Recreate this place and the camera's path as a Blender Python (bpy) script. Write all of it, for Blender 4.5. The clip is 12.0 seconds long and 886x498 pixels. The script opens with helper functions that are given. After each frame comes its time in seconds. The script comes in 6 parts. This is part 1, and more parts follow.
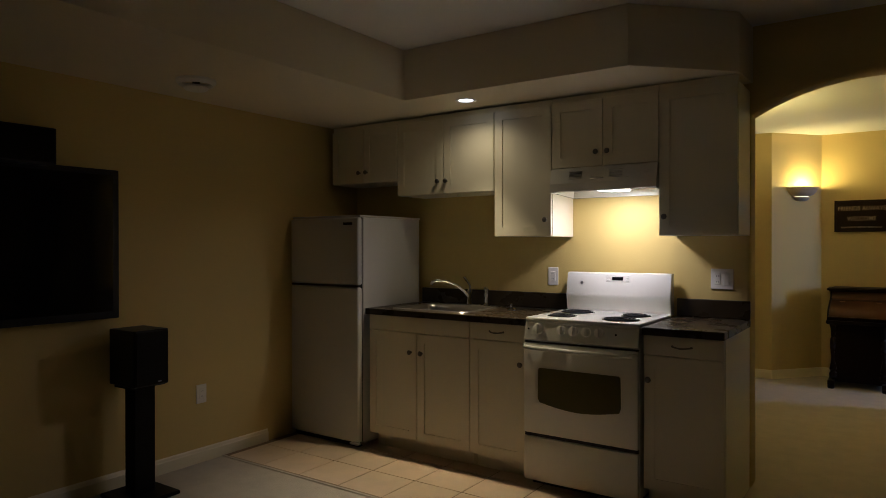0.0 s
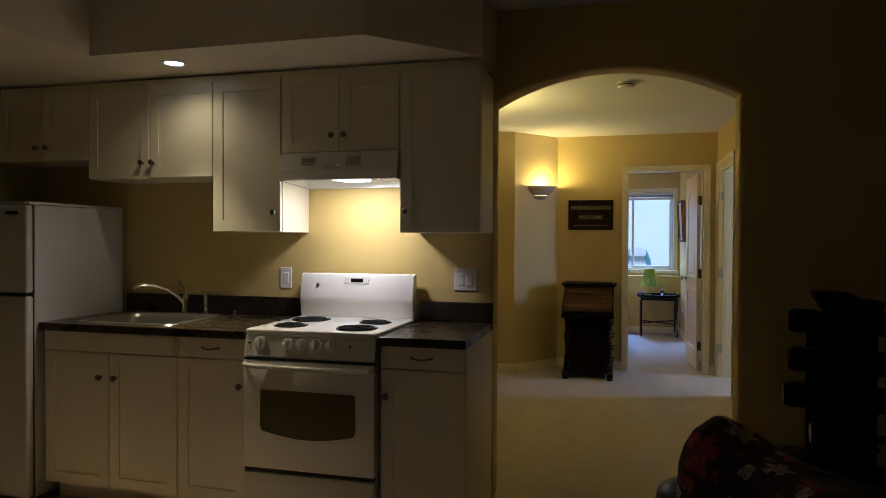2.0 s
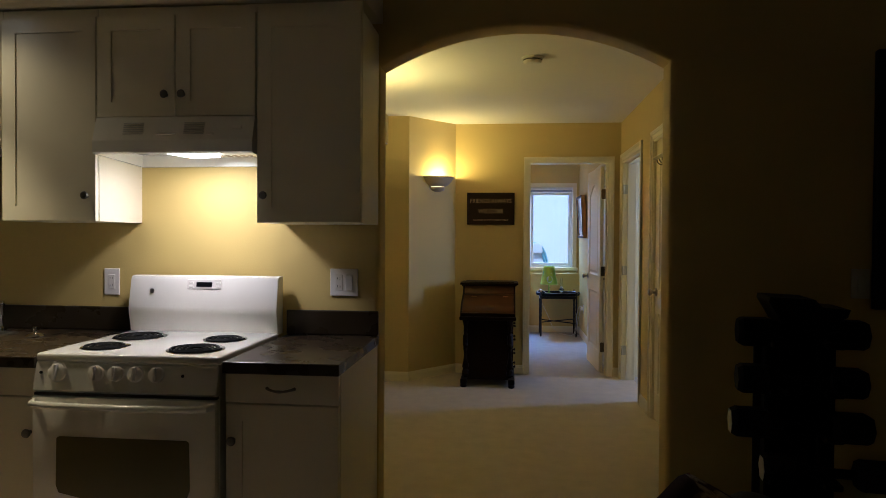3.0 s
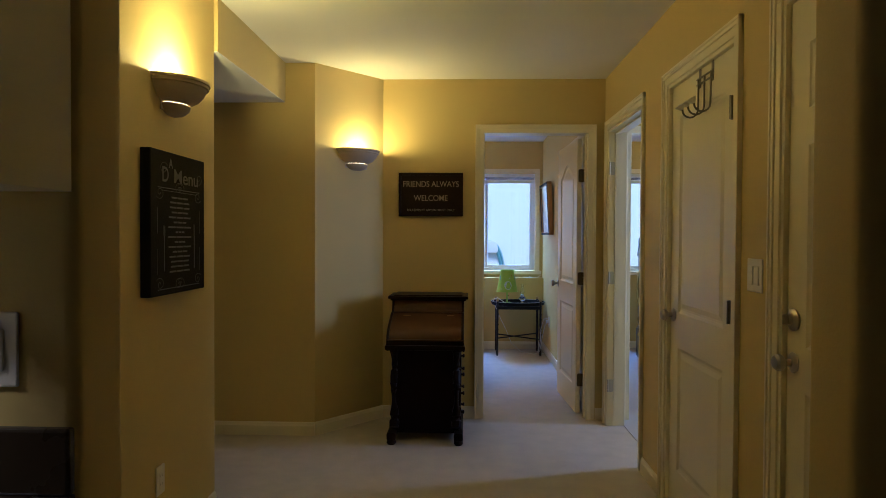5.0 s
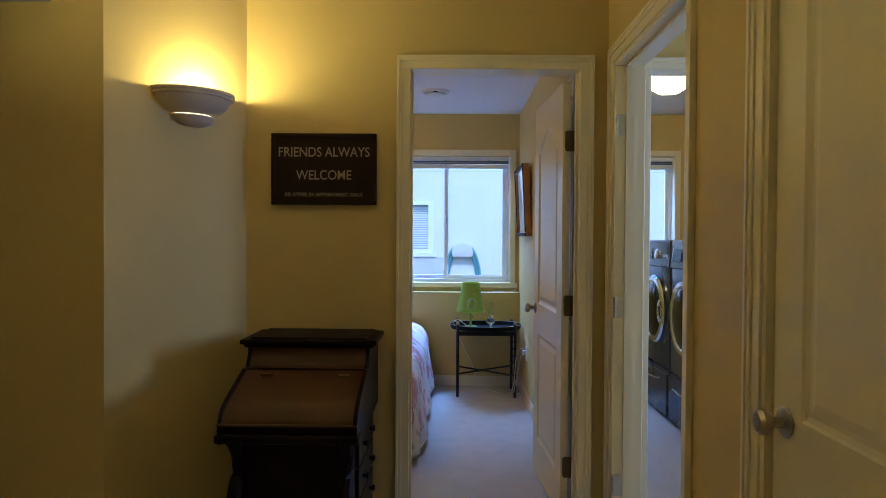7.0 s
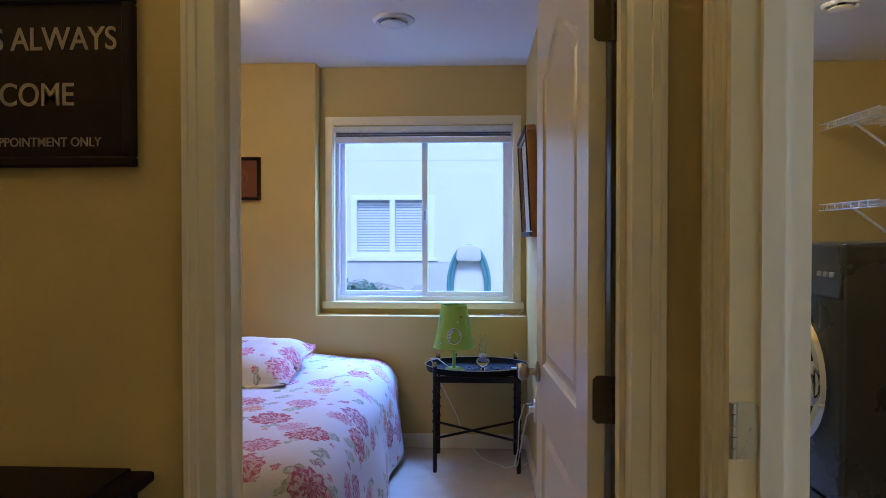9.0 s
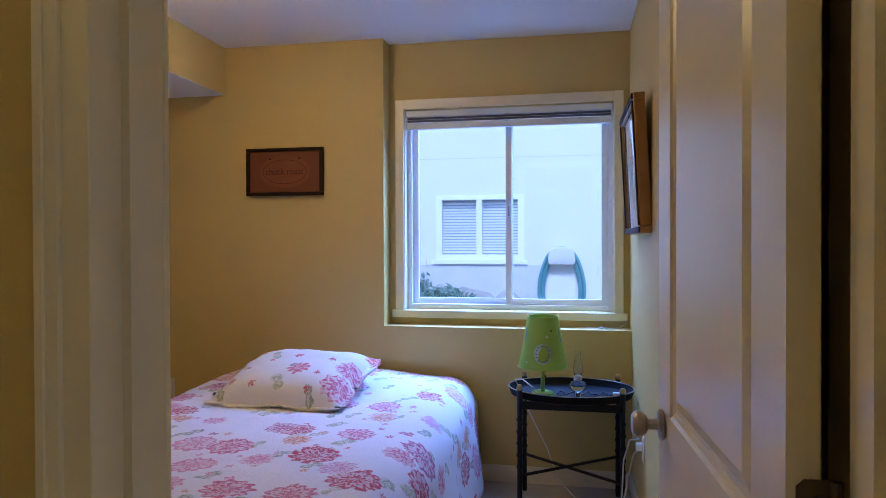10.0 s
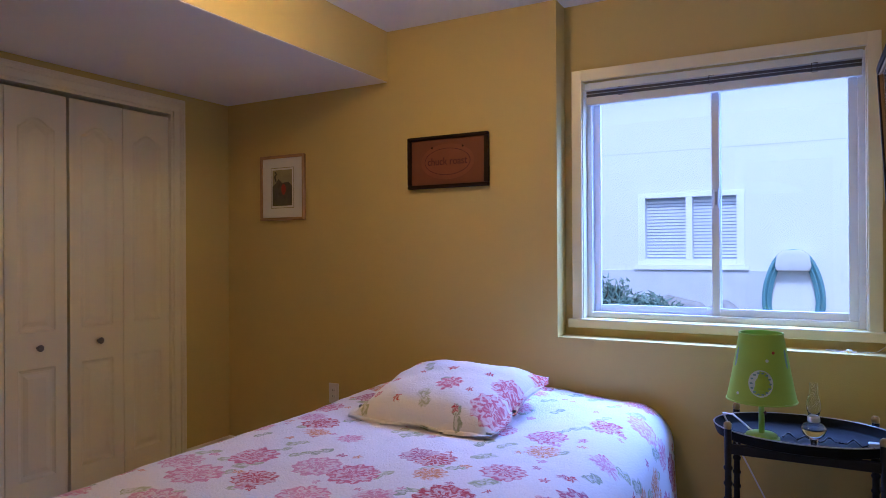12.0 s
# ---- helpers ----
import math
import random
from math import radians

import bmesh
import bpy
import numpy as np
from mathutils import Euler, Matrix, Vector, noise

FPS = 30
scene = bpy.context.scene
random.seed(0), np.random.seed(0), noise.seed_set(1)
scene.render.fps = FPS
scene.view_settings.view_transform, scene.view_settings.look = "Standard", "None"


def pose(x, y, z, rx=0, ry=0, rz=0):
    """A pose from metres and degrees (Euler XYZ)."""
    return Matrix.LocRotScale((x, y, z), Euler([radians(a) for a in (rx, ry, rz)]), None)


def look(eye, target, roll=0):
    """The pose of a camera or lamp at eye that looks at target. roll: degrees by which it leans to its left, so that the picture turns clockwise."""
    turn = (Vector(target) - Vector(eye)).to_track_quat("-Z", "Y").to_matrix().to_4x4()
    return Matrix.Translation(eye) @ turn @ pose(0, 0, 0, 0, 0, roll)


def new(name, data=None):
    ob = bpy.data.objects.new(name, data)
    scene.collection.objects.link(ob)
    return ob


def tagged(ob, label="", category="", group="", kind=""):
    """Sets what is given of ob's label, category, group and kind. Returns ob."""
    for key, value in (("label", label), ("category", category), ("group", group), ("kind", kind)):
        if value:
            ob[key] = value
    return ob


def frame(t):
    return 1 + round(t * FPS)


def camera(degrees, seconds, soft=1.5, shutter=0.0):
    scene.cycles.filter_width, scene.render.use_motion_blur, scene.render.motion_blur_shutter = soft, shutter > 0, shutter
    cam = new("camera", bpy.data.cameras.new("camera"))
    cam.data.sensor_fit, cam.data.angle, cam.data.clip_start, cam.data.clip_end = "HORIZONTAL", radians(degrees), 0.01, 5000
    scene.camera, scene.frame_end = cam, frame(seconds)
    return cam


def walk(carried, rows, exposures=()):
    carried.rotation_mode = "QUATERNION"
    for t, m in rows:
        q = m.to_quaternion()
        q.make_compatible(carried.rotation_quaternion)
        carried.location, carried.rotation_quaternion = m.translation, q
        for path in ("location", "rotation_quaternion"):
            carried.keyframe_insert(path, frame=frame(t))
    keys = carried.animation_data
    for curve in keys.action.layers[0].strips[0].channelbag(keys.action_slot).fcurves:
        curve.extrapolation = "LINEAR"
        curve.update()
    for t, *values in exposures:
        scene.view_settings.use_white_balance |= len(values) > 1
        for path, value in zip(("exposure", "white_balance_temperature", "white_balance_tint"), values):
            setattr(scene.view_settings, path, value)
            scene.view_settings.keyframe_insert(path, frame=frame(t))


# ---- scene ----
cam = camera(67.2, 12.0, soft=0.6)
METRES, EYE, TILT, LEAN, TURN = 8.0, 1.24, 0.0, 0.0, 34.6
ROWS = [
    (0.0, 0.0, 0.0, 0.0, -0.0, 0.34, -0.37),
    (0.5, 0.0072, 0.009, 0.0016, -5.61, 0.26, -0.39),
    (1.0, 0.0144, 0.0208, 0.0037, -10.45, 0.17, -0.41),
    (1.5, 0.0207, 0.0379, 0.0049, -15.24, 0.05, -0.48),
    (2.0, 0.0332, 0.0642, 0.0031, -20.02, -0.02, -0.44),
    (2.5, 0.0524, 0.0975, 0.003, -24.6, -0.14, -0.45),
    (3.0, 0.0738, 0.1386, 0.0022, -28.81, -0.2, -0.44),
    (3.5, 0.1006, 0.1817, 0.0029, -31.54, -0.3, -0.42),
    (5.5, 0.2456, 0.3636, 0.0039, -33.0, -0.3, -0.26),
    (6.0, 0.2884, 0.4073, 0.0051, -33.48, -0.29, -0.22),
    (6.5, 0.3332, 0.4495, 0.0065, -33.7, -0.27, -0.33),
    (7.0, 0.3756, 0.4917, 0.0069, -33.71, -0.17, -0.38),
    (9.0, 0.5323, 0.6554, 0.0116, -31.65, -0.18, -0.03),
    (9.5, 0.5572, 0.6901, 0.0112, -28.0, -0.09, 0.01),
    (10.0, 0.5756, 0.718, 0.0091, -23.73, 0.16, 0.04),
    (10.5, 0.5946, 0.7375, 0.0075, -18.42, 0.39, 0.05),
    (11.0, 0.6065, 0.7522, 0.0056, -13.37, 0.55, -0.01),
    (11.5, 0.6137, 0.7655, 0.0046, -8.88, 0.66, -0.04),
    (12.0, 0.6178, 0.7762, 0.0034, -5.98, 0.77, -0.05),
]
LEVEL = Matrix.Translation((0, 9, 1.25)) @ Matrix.Rotation(-0.0135, 4, "X") @ Matrix.Translation((0, -9, -1.25))
walk(cam, [(t, LEVEL @ pose(0, 0, EYE, TILT, LEAN, TURN) @ pose(METRES * x, METRES * y, METRES * z, 90 + pitch, roll, yaw)) for t, x, y, z, yaw, pitch, roll in ROWS],
     exposures=[(0.0, 0.0, 4600, 13), (5.5, 0.0, 4450, 11), (7.2, 0.0, 4400, 11), (9.0, 0.0, 4400, 19), (10.5, 0.0, 4380, 22), (12.0, 0.0, 4530, 26)])

# ---- world, sun, exposure ----
world = bpy.data.worlds.new("sky")
scene.world = world
world.use_nodes = True
wn = world.node_tree.nodes
sky = wn.new("ShaderNodeTexSky")
sky.sky_type = "NISHITA"
sky.sun_disc = False
sky.sun_elevation, sky.sun_rotation = radians(50), radians(180)
world.node_tree.links.new(sky.outputs[0], wn["Background"].inputs[0])
wn["Background"].inputs[1].default_value = 0.19
sun_data = bpy.data.lights.new("sun", "SUN")
sun_data.energy, sun_data.angle, sun_data.color = 2.5, radians(14), (1.0, 0.98, 0.95)
sun = new("sun", sun_data)
sun.matrix_basis = look((0, -20, 24), (0, 0, 0))


def lamp(name, kind, place, energy, color, size=0.03, target=None, cone=None, blend=0.3):
    d = bpy.data.lights.new(name, kind)
    d.energy, d.color = energy, color
    if kind == "AREA":
        d.shape, d.size, d.size_y = "RECTANGLE", size[0], size[1]
    else:
        d.shadow_soft_size = size
    if cone:
        d.spot_size, d.spot_blend = radians(cone), blend
    ob = new(name, d)
    ob.matrix_basis = look(place, target) if target else Matrix.Translation(place)
    return ob


WARM = (1.0, 0.67, 0.155)
HALO = (1.0, 0.69, 0.30)
DAY = (0.38, 0.56, 1.0)
lamp("hood_bulb", "AREA", (-1.395, 3.775, 1.678), 5.4, (1.0, 0.75, 0.57), (0.14, 0.09), (-1.395, 3.775, 0.0))
lamp("downlight_bulb", "SPOT", (-2.24, 3.50, 2.258), 115.0, HALO, 0.035, (-2.18, 3.10, 0.0), 74, 1.0)
lamp("downlight_spill", "SPOT", (-2.24, 3.50, 2.257), 9.0, HALO, 0.035, (-2.24, 3.42, 0.0), 150, 1.0)
lamp("sconce_bulb", "POINT", (-1.245, 5.775, 1.973), 35.0, WARM, 0.035)
lamp("sconce_bulb", "POINT", (-0.805, 7.72, 1.946), 16.0, WARM, 0.035)
lamp("vestibule_window_light", "AREA", (3.18, 7.62, 1.55), 25.0, (0.66, 0.72, 1.0), (0.2, 0.9), (0.0, 7.6, 1.3))
lamp("bedroom_window_light", "AREA", (0.16, 12.1, 3.1), 215.0, DAY, (1.5, 1.1), (-0.1, 10.2, 0.7))
lamp("laundry_window_light", "AREA", (1.75, 12.1, 3.1), 95.0, DAY, (1.2, 1.0), (1.7, 10.0, 0.7))

# ---- materials ----


def material(name, color, rough=0.5, metal=0.0, spread=0.06, scale=6.0, bump=0.0, bump_scale=80.0, coat=0.0, spec=0.5, random_tint=0.0):
    """A plain surface with large mottling, fine grain relief and uneven gloss."""
    m = bpy.data.materials.new(name)
    m.use_nodes = True
    nt = m.node_tree
    b = nt.nodes["Principled BSDF"]
    b.inputs["Metallic"].default_value = metal
    b.inputs["Specular IOR Level"].default_value = spec
    b.inputs["Coat Weight"].default_value = coat
    geo = nt.nodes.new("ShaderNodeNewGeometry")
    n1 = nt.nodes.new("ShaderNodeTexNoise")
    n1.inputs["Scale"].default_value, n1.inputs["Detail"].default_value = scale, 4
    nt.links.new(geo.outputs["Position"], n1.inputs["Vector"])
    mix = nt.nodes.new("ShaderNodeMix")
    mix.data_type = "RGBA"
    lo = tuple(max(0, c * (1 - spread)) for c in color)
    hi = tuple(min(1, c * (1 + spread)) for c in color)
    mix.inputs[6].default_value, mix.inputs[7].default_value = (*lo, 1), (*hi, 1)
    nt.links.new(n1.outputs["Fac"], mix.inputs[0])
    last = mix.outputs[2]
    if random_tint:
        info = nt.nodes.new("ShaderNodeObjectInfo")
        hsv = nt.nodes.new("ShaderNodeHueSaturation")
        mp = nt.nodes.new("ShaderNodeMapRange")
        mp.inputs[3].default_value, mp.inputs[4].default_value = 1 - random_tint, 1 + random_tint
        nt.links.new(info.outputs["Random"], mp.inputs[0])
        nt.links.new(mp.outputs[0], hsv.inputs["Value"])
        nt.links.new(last, hsv.inputs["Color"])
        last = hsv.outputs[0]
    nt.links.new(last, b.inputs["Base Color"])
    rr = nt.nodes.new("ShaderNodeMapRange")
    rr.inputs[3].default_value, rr.inputs[4].default_value = max(0.02, rough - 0.06), min(1, rough + 0.06)
    nt.links.new(n1.outputs["Fac"], rr.inputs[0])
    nt.links.new(rr.outputs[0], b.inputs["Roughness"])
    if bump:
        n2 = nt.nodes.new("ShaderNodeTexNoise")
        n2.inputs["Scale"].default_value, n2.inputs["Detail"].default_value = bump_scale, 3
        nt.links.new(geo.outputs["Position"], n2.inputs["Vector"])
        bp = nt.nodes.new("ShaderNodeBump")
        bp.inputs["Strength"].default_value, bp.inputs["Distance"].default_value = bump, 0.004
        nt.links.new(n2.outputs["Fac"], bp.inputs["Height"])
        nt.links.new(bp.outputs[0], b.inputs["Normal"])
    return m


def glow(name, color, strength):
    m = bpy.data.materials.new(name)
    m.use_nodes = True
    b = m.node_tree.nodes["Principled BSDF"]
    b.inputs["Base Color"].default_value = (0.8, 0.8, 0.78, 1)
    b.inputs["Emission Color"].default_value = (*color, 1)
    b.inputs["Emission Strength"].default_value = strength
    return m


def glass(name, color=(1, 1, 1), rough=0.0):
    m = bpy.data.materials.new(name)
    m.use_nodes = True
    b = m.node_tree.nodes["Principled BSDF"]
    b.inputs["Base Color"].default_value = (*color, 1)
    b.inputs["Transmission Weight"].default_value = 1.0
    b.inputs["Roughness"].default_value = rough
    b.inputs["IOR"].default_value = 1.45
    return m


PAINT = material("tan_wall_paint", (0.60, 0.466, 0.140), 0.62, spread=0.03, scale=2.0, bump=0.12, bump_scale=160)
CEIL = material("white_ceiling_paint", (0.80, 0.78, 0.75), 0.85, spread=0.03, scale=2.0, bump=0.25, bump_scale=120)
# Cream tone carries the warm light bounced off kitchen wall and tiles.
SOFFIT = material("cream_bounce_soffit", (0.76, 0.68, 0.49), 0.8, spread=0.04, scale=2.0, bump=0.2, bump_scale=120)
CARPET = material("beige_carpet", (0.56, 0.50, 0.41), 0.95, spread=0.14, scale=9.0, bump=0.9, bump_scale=330, spec=0.1)
TRIM = material("white_trim_paint", (0.81, 0.735, 0.50), 0.32, spread=0.03, scale=5.0, bump=0.05, bump_scale=60)
DOORW = material("white_door_paint", (0.81, 0.735, 0.49), 0.34, spread=0.03, scale=3.0, bump=0.05, bump_scale=40)
CABW = material("white_cabinet_foil", (0.80, 0.745, 0.56), 0.38, spread=0.025, scale=3.0, bump=0.02, bump_scale=50)
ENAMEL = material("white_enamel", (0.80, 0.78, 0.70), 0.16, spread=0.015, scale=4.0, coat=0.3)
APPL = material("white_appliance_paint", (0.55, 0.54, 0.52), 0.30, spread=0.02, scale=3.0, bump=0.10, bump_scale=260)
COUNTER = material("dark_laminate", (0.030, 0.021, 0.010), 0.28, spread=0.25, scale=7.0, bump=0.012, bump_scale=300, spec=0.35)
BLACKP = material("black_plastic", (0.008, 0.008, 0.009), 0.40, spec=0.3, spread=0.2, scale=12.0)
BLACKM = material("matt_black_metal", (0.006, 0.006, 0.006), 0.55, spec=0.12, spread=0.2, scale=12.0, bump=0.06)
SCREEN = material("dark_screen_glass", (0.006, 0.006, 0.007), 0.09, spread=0.1, scale=3.0)
CHROME = material("chrome", (0.80, 0.80, 0.80), 0.10, 1.0, spread=0.03)
STEEL = material("brushed_steel", (0.52, 0.51, 0.49), 0.30, 1.0, spread=0.08, scale=30.0)
NICKEL = material("satin_nickel", (0.46, 0.42, 0.36), 0.30, 1.0, spread=0.06, scale=20.0)
PEWTER = material("pewter_knob", (0.20, 0.18, 0.155), 0.35, 1.0, spread=0.15, scale=60.0)
TILE = material("beige_floor_tile", (0.66, 0.51, 0.33), 0.34, spread=0.16, scale=7.0, bump=0.05, bump_scale=40, random_tint=0.08)
GROUT = material("tan_grout", (0.26, 0.19, 0.12), 0.9, spread=0.15, scale=20.0, bump=0.3)
VINYL = material("grey_vinyl_floor", (0.42, 0.40, 0.37), 0.45, spread=0.12, scale=5.0, bump=0.04)
PLATE = material("white_switch_plate", (0.78, 0.75, 0.68), 0.35, spread=0.02)
VINYLW = material("white_window_vinyl", (0.82, 0.83, 0.84), 0.35, spread=0.02)
PANE = glass("window_glass")
STUCCO = material("pale_stucco", (0.74, 0.74, 0.72), 0.9, spread=0.03, scale=1.5, bump=0.5, bump_scale=60)
CONC = material("grey_concrete", (0.60, 0.61, 0.63), 0.9, spread=0.12, scale=4.0, bump=0.4, bump_scale=50)
SOIL = material("gravel_soil", (0.20, 0.18, 0.15), 0.95, spread=0.3, scale=12.0, bump=0.8, bump_scale=40)
REEL_LABEL = material("grey_paper_label", (0.42, 0.42, 0.40), 0.7, spread=0.1, scale=60.0)
PLASTER = material("beige_plaster_sconce", (0.50, 0.42, 0.30), 0.7, spread=0.05, scale=15.0, bump=0.1)

# ---- building blocks ----


def box(bm, x0, x1, y0, y1, z0, z1, bevel=0.0, seg=1):
    """A box in bm between the given limits, with bevelled edges."""
    r = bmesh.ops.create_cube(bm, size=1.0, matrix=Matrix.LocRotScale(((x0 + x1) / 2, (y0 + y1) / 2, (z0 + z1) / 2), None, (abs(x1 - x0), abs(y1 - y0), abs(z1 - z0))))
    if bevel:
        es = list({e for v in r["verts"] for e in v.link_edges})
        bmesh.ops.bevel(bm, geom=es, offset=bevel, segments=seg, affect="EDGES", profile=0.5)
    return bm


def prism(bm, pts, m, depth, bevel=0.0, seg=1):
    """Extrudes the outline pts (in the x, y plane of m) by depth along m's z."""
    vs = [bm.verts.new(m @ Vector((x, y, 0))) for x, y in pts]
    ws = [bm.verts.new(m @ Vector((x, y, depth))) for x, y in pts]
    n = len(pts)
    fs = [bm.faces.new(vs[::-1]), bm.faces.new(ws)]
    fs += [bm.faces.new((vs[i], vs[(i + 1) % n], ws[(i + 1) % n], ws[i])) for i in range(n)]
    bmesh.ops.recalc_face_normals(bm, faces=fs)
    if bevel:
        es = list(fs[0].edges) + list(fs[1].edges)
        bmesh.ops.bevel(bm, geom=es, offset=bevel, segments=seg, affect="EDGES", profile=0.5)
    return bm


def lathe(bm, prof, m=Matrix(), steps=24, arc=360.0):
    """Turns the profile [(radius, height)] round m's z."""
    full = arc >= 360
    cols = steps if full else steps + 1
    rings = []
    for r, z in prof:
        if r < 1e-6:
            rings.append([bm.verts.new(m @ Vector((0, 0, z)))] * cols)
        else:
            rings.append([bm.verts.new(m @ Vector((r * math.cos(radians(arc * i / steps)), r * math.sin(radians(arc * i / steps)), z))) for i in range(cols)])
    fs = []
    for a, b in zip(rings, rings[1:]):
        for i in range(steps if full else cols - 1):
            j = (i + 1) % cols
            q = []
            for v in (a[i], a[j], b[j], b[i]):
                if v not in q:
                    q.append(v)
            if len(q) > 2:
                fs.append(bm.faces.new(q))
    bmesh.ops.recalc_face_normals(bm, faces=fs)
    return bm


def tube(bm, pts, r, sides=8, closed=False):
    """A round bar along the points."""
    pts = [Vector(p) for p in pts]
    n = len(pts)
    rings = []
    up = Vector((0.13, 0.21, 0.97))
    for i, p in enumerate(pts):
        a, b = (pts[(i - 1) % n], pts[(i + 1) % n]) if closed else (pts[max(i - 1, 0)], pts[min(i + 1, n - 1)])
        d = (b - a).normalized()
        s = d.cross(up)
        s = s.normalized() if s.length > 1e-4 else d.orthogonal().normalized()
        u = s.cross(d)
        rad = r[i] if isinstance(r, (list, tuple)) else r
        rings.append([bm.verts.new(p + rad * (math.cos(2 * math.pi * k / sides) * s + math.sin(2 * math.pi * k / sides) * u)) for k in range(sides)])
    fs = []
    for i in range(n if closed else n - 1):
        a, b = rings[i], rings[(i + 1) % n]
        fs += [bm.faces.new((a[k], a[(k + 1) % sides], b[(k + 1) % sides], b[k])) for k in range(sides)]
    if not closed:
        fs += [bm.faces.new(rings[0][::-1]), bm.faces.new(rings[-1])]
    bmesh.ops.recalc_face_normals(bm, faces=fs)
    return bm


def part(name, bm, mat, parent=None, label="", smooth=False):
    """Links a bmesh as one mesh object, under a thing or a part."""
    me = bpy.data.meshes.new(name)
    bm.to_mesh(me)
    bm.free()
    me.materials.append(mat)
    if smooth:
        me.shade_smooth()
        me.set_sharp_from_angle(angle=radians(38))
    ob = new(name, me)
    if parent:
        ob.parent = parent
    if label:
        ob["label"] = label
    return ob


def thing(name, label, category, m=Matrix(), group="", kind=""):
    ob = new(name)
    ob.empty_display_size = 0.1
    ob.matrix_basis = m
    return tagged(ob, label, category, group, kind)


def B():
    return bmesh.new()


def setting(name, bm, mat, label, category, smooth=False):
    return tagged(part(name, bm, mat, smooth=smooth), label, category, kind="structure")


# ---- the large structure ----
H, HL, DH = 2.505, 2.58, 2.110
YZ = Matrix(((0, 0, 1, 0), (1, 0, 0, 0), (0, 1, 0, 0), (0, 0, 0, 1)))
XZ = Matrix(((1, 0, 0, 0), (0, 0, -1, 0), (0, 1, 0, 0), (0, 0, 0, 1)))

setting("floor", box(B(), -3.90, 3.35, -3.2, 11.36, -0.12, 0.0), CARPET, "beige cut pile carpet through living room, hall and bedroom", "floor")
setting("floor_laundry", box(B(), 1.05, 3.2, 6.66, 11.18, 0.001, 0.005), VINYL, "grey vinyl floor of the laundry", "floor")
setting("ceiling_living", box(B(), -3.90, 3.35, -3.2, 4.12, HL, HL + 0.2), CEIL, "flat white painted living room ceiling", "ceiling")
setting("ceiling", box(B(), -3.90, 3.35, 4.12, 11.36, H, H + 0.2), CEIL, "flat white painted ceiling", "ceiling")


def wall_x(name, x0, x1, y0, y1, holes=(), label="tan painted plasterboard wall", z1=H):
    """A wall that runs along y between x0 and x1, with holes (y0, y1, z0, z1) through it."""
    bm = B()
    ys = sorted(holes)
    a = y0
    for h0, h1, hz0, hz1 in ys:
        box(bm, x0, x1, a, h0, 0, z1)
        if hz0 > 0:
            box(bm, x0, x1, h0, h1, 0, hz0)
        if hz1 < z1:
            box(bm, x0, x1, h0, h1, hz1, z1)
        a = h1
    box(bm, x0, x1, a, y1, 0, z1)
    return setting(name, bm, PAINT, label, "wall")


def wall_y(name, y0, y1, x0, x1, holes=(), label="tan painted plasterboard wall", z1=H, mat=None):
    bm = B()
    a = x0
    for h0, h1, hz0, hz1 in sorted(holes):
        box(bm, a, h0, y0, y1, 0, z1)
        if hz0 > 0:
            box(bm, h0, h1, y0, y1, 0, hz0)
        if hz1 < z1:
            box(bm, h0, h1, y0, y1, hz1, z1)
        a = h1
    box(bm, a, x1, y0, y1, 0, z1)
    return setting(name, bm, mat or PAINT, label, "wall")


# outer walls
wall_x("wall_outer_west", -3.90, -3.64, -3.05, 11.18, z1=HL)
wall_x("wall_outer_east", 3.2, 3.35, -3.05, 11.18, [(7.12, 7.72, 1.0, 2.1)], z1=HL)
wall_y("wall_outer_south", -3.2, -3.05, -3.90, 3.35, z1=HL)
wall_y("wall_outer_north", 11.18, 11.36, -3.90, 3.35, [(-0.44, 0.765, 0.937, 2.117), (1.2, 2.29, 0.937, 2.117)], "tan painted outer wall with two windows")
# kitchen wall with the arch
A0, A1, AS, AR = -0.70, 0.498, 2.090, 0.16
bm = B()
box(bm, -3.64, A0 - 0.2, 4.05, 4.20, 0, H)
box(bm, -3.64, 3.2, 4.05, 4.118, H, HL)
box(bm, A1 + 0.2, 3.2, 4.05, 4.20, 0, H)
half = (A1 - A0) / 2
rad = (half * half + AR * AR) / (2 * AR)
arc = []
for i in range(25):
    x = A0 + (A1 - A0) * i / 24
    arc.append((x, AS + AR - rad + math.sqrt(rad * rad - (x - A0 - half) ** 2)))
pts = [(A0 - 0.2, 0), (A0, 0), *arc, (A1, 0), (A1 + 0.2, 0), (A1 + 0.2, H), (A0 - 0.2, H)]
vs = [[bm.verts.new((x, y, z)) for x, z in pts] for y in (4.05, 4.20)]
n = len(pts)
fs = [bm.faces.new(vs[0]), bm.faces.new(vs[1][::-1])]
fs += [bm.faces.new((vs[0][i], vs[1][i], vs[1][(i + 1) % n], vs[0][(i + 1) % n])) for i in range(n)]
bmesh.ops.recalc_face_normals(bm, faces=fs)
edge = [e for f in fs[:2] for e in f.edges if all(A0 - 0.01 < v.co.x < A1 + 0.01 for v in e.verts) and not all(v.co.z < 0.01 for v in e.verts)]
bmesh.ops.bevel(bm, geom=edge, offset=0.022, segments=4, affect="EDGES", profile=0.5)
setting("wall_kitchen", bm, PAINT, "tan wall with a round-edged segmental archway", "wall", smooth=True)
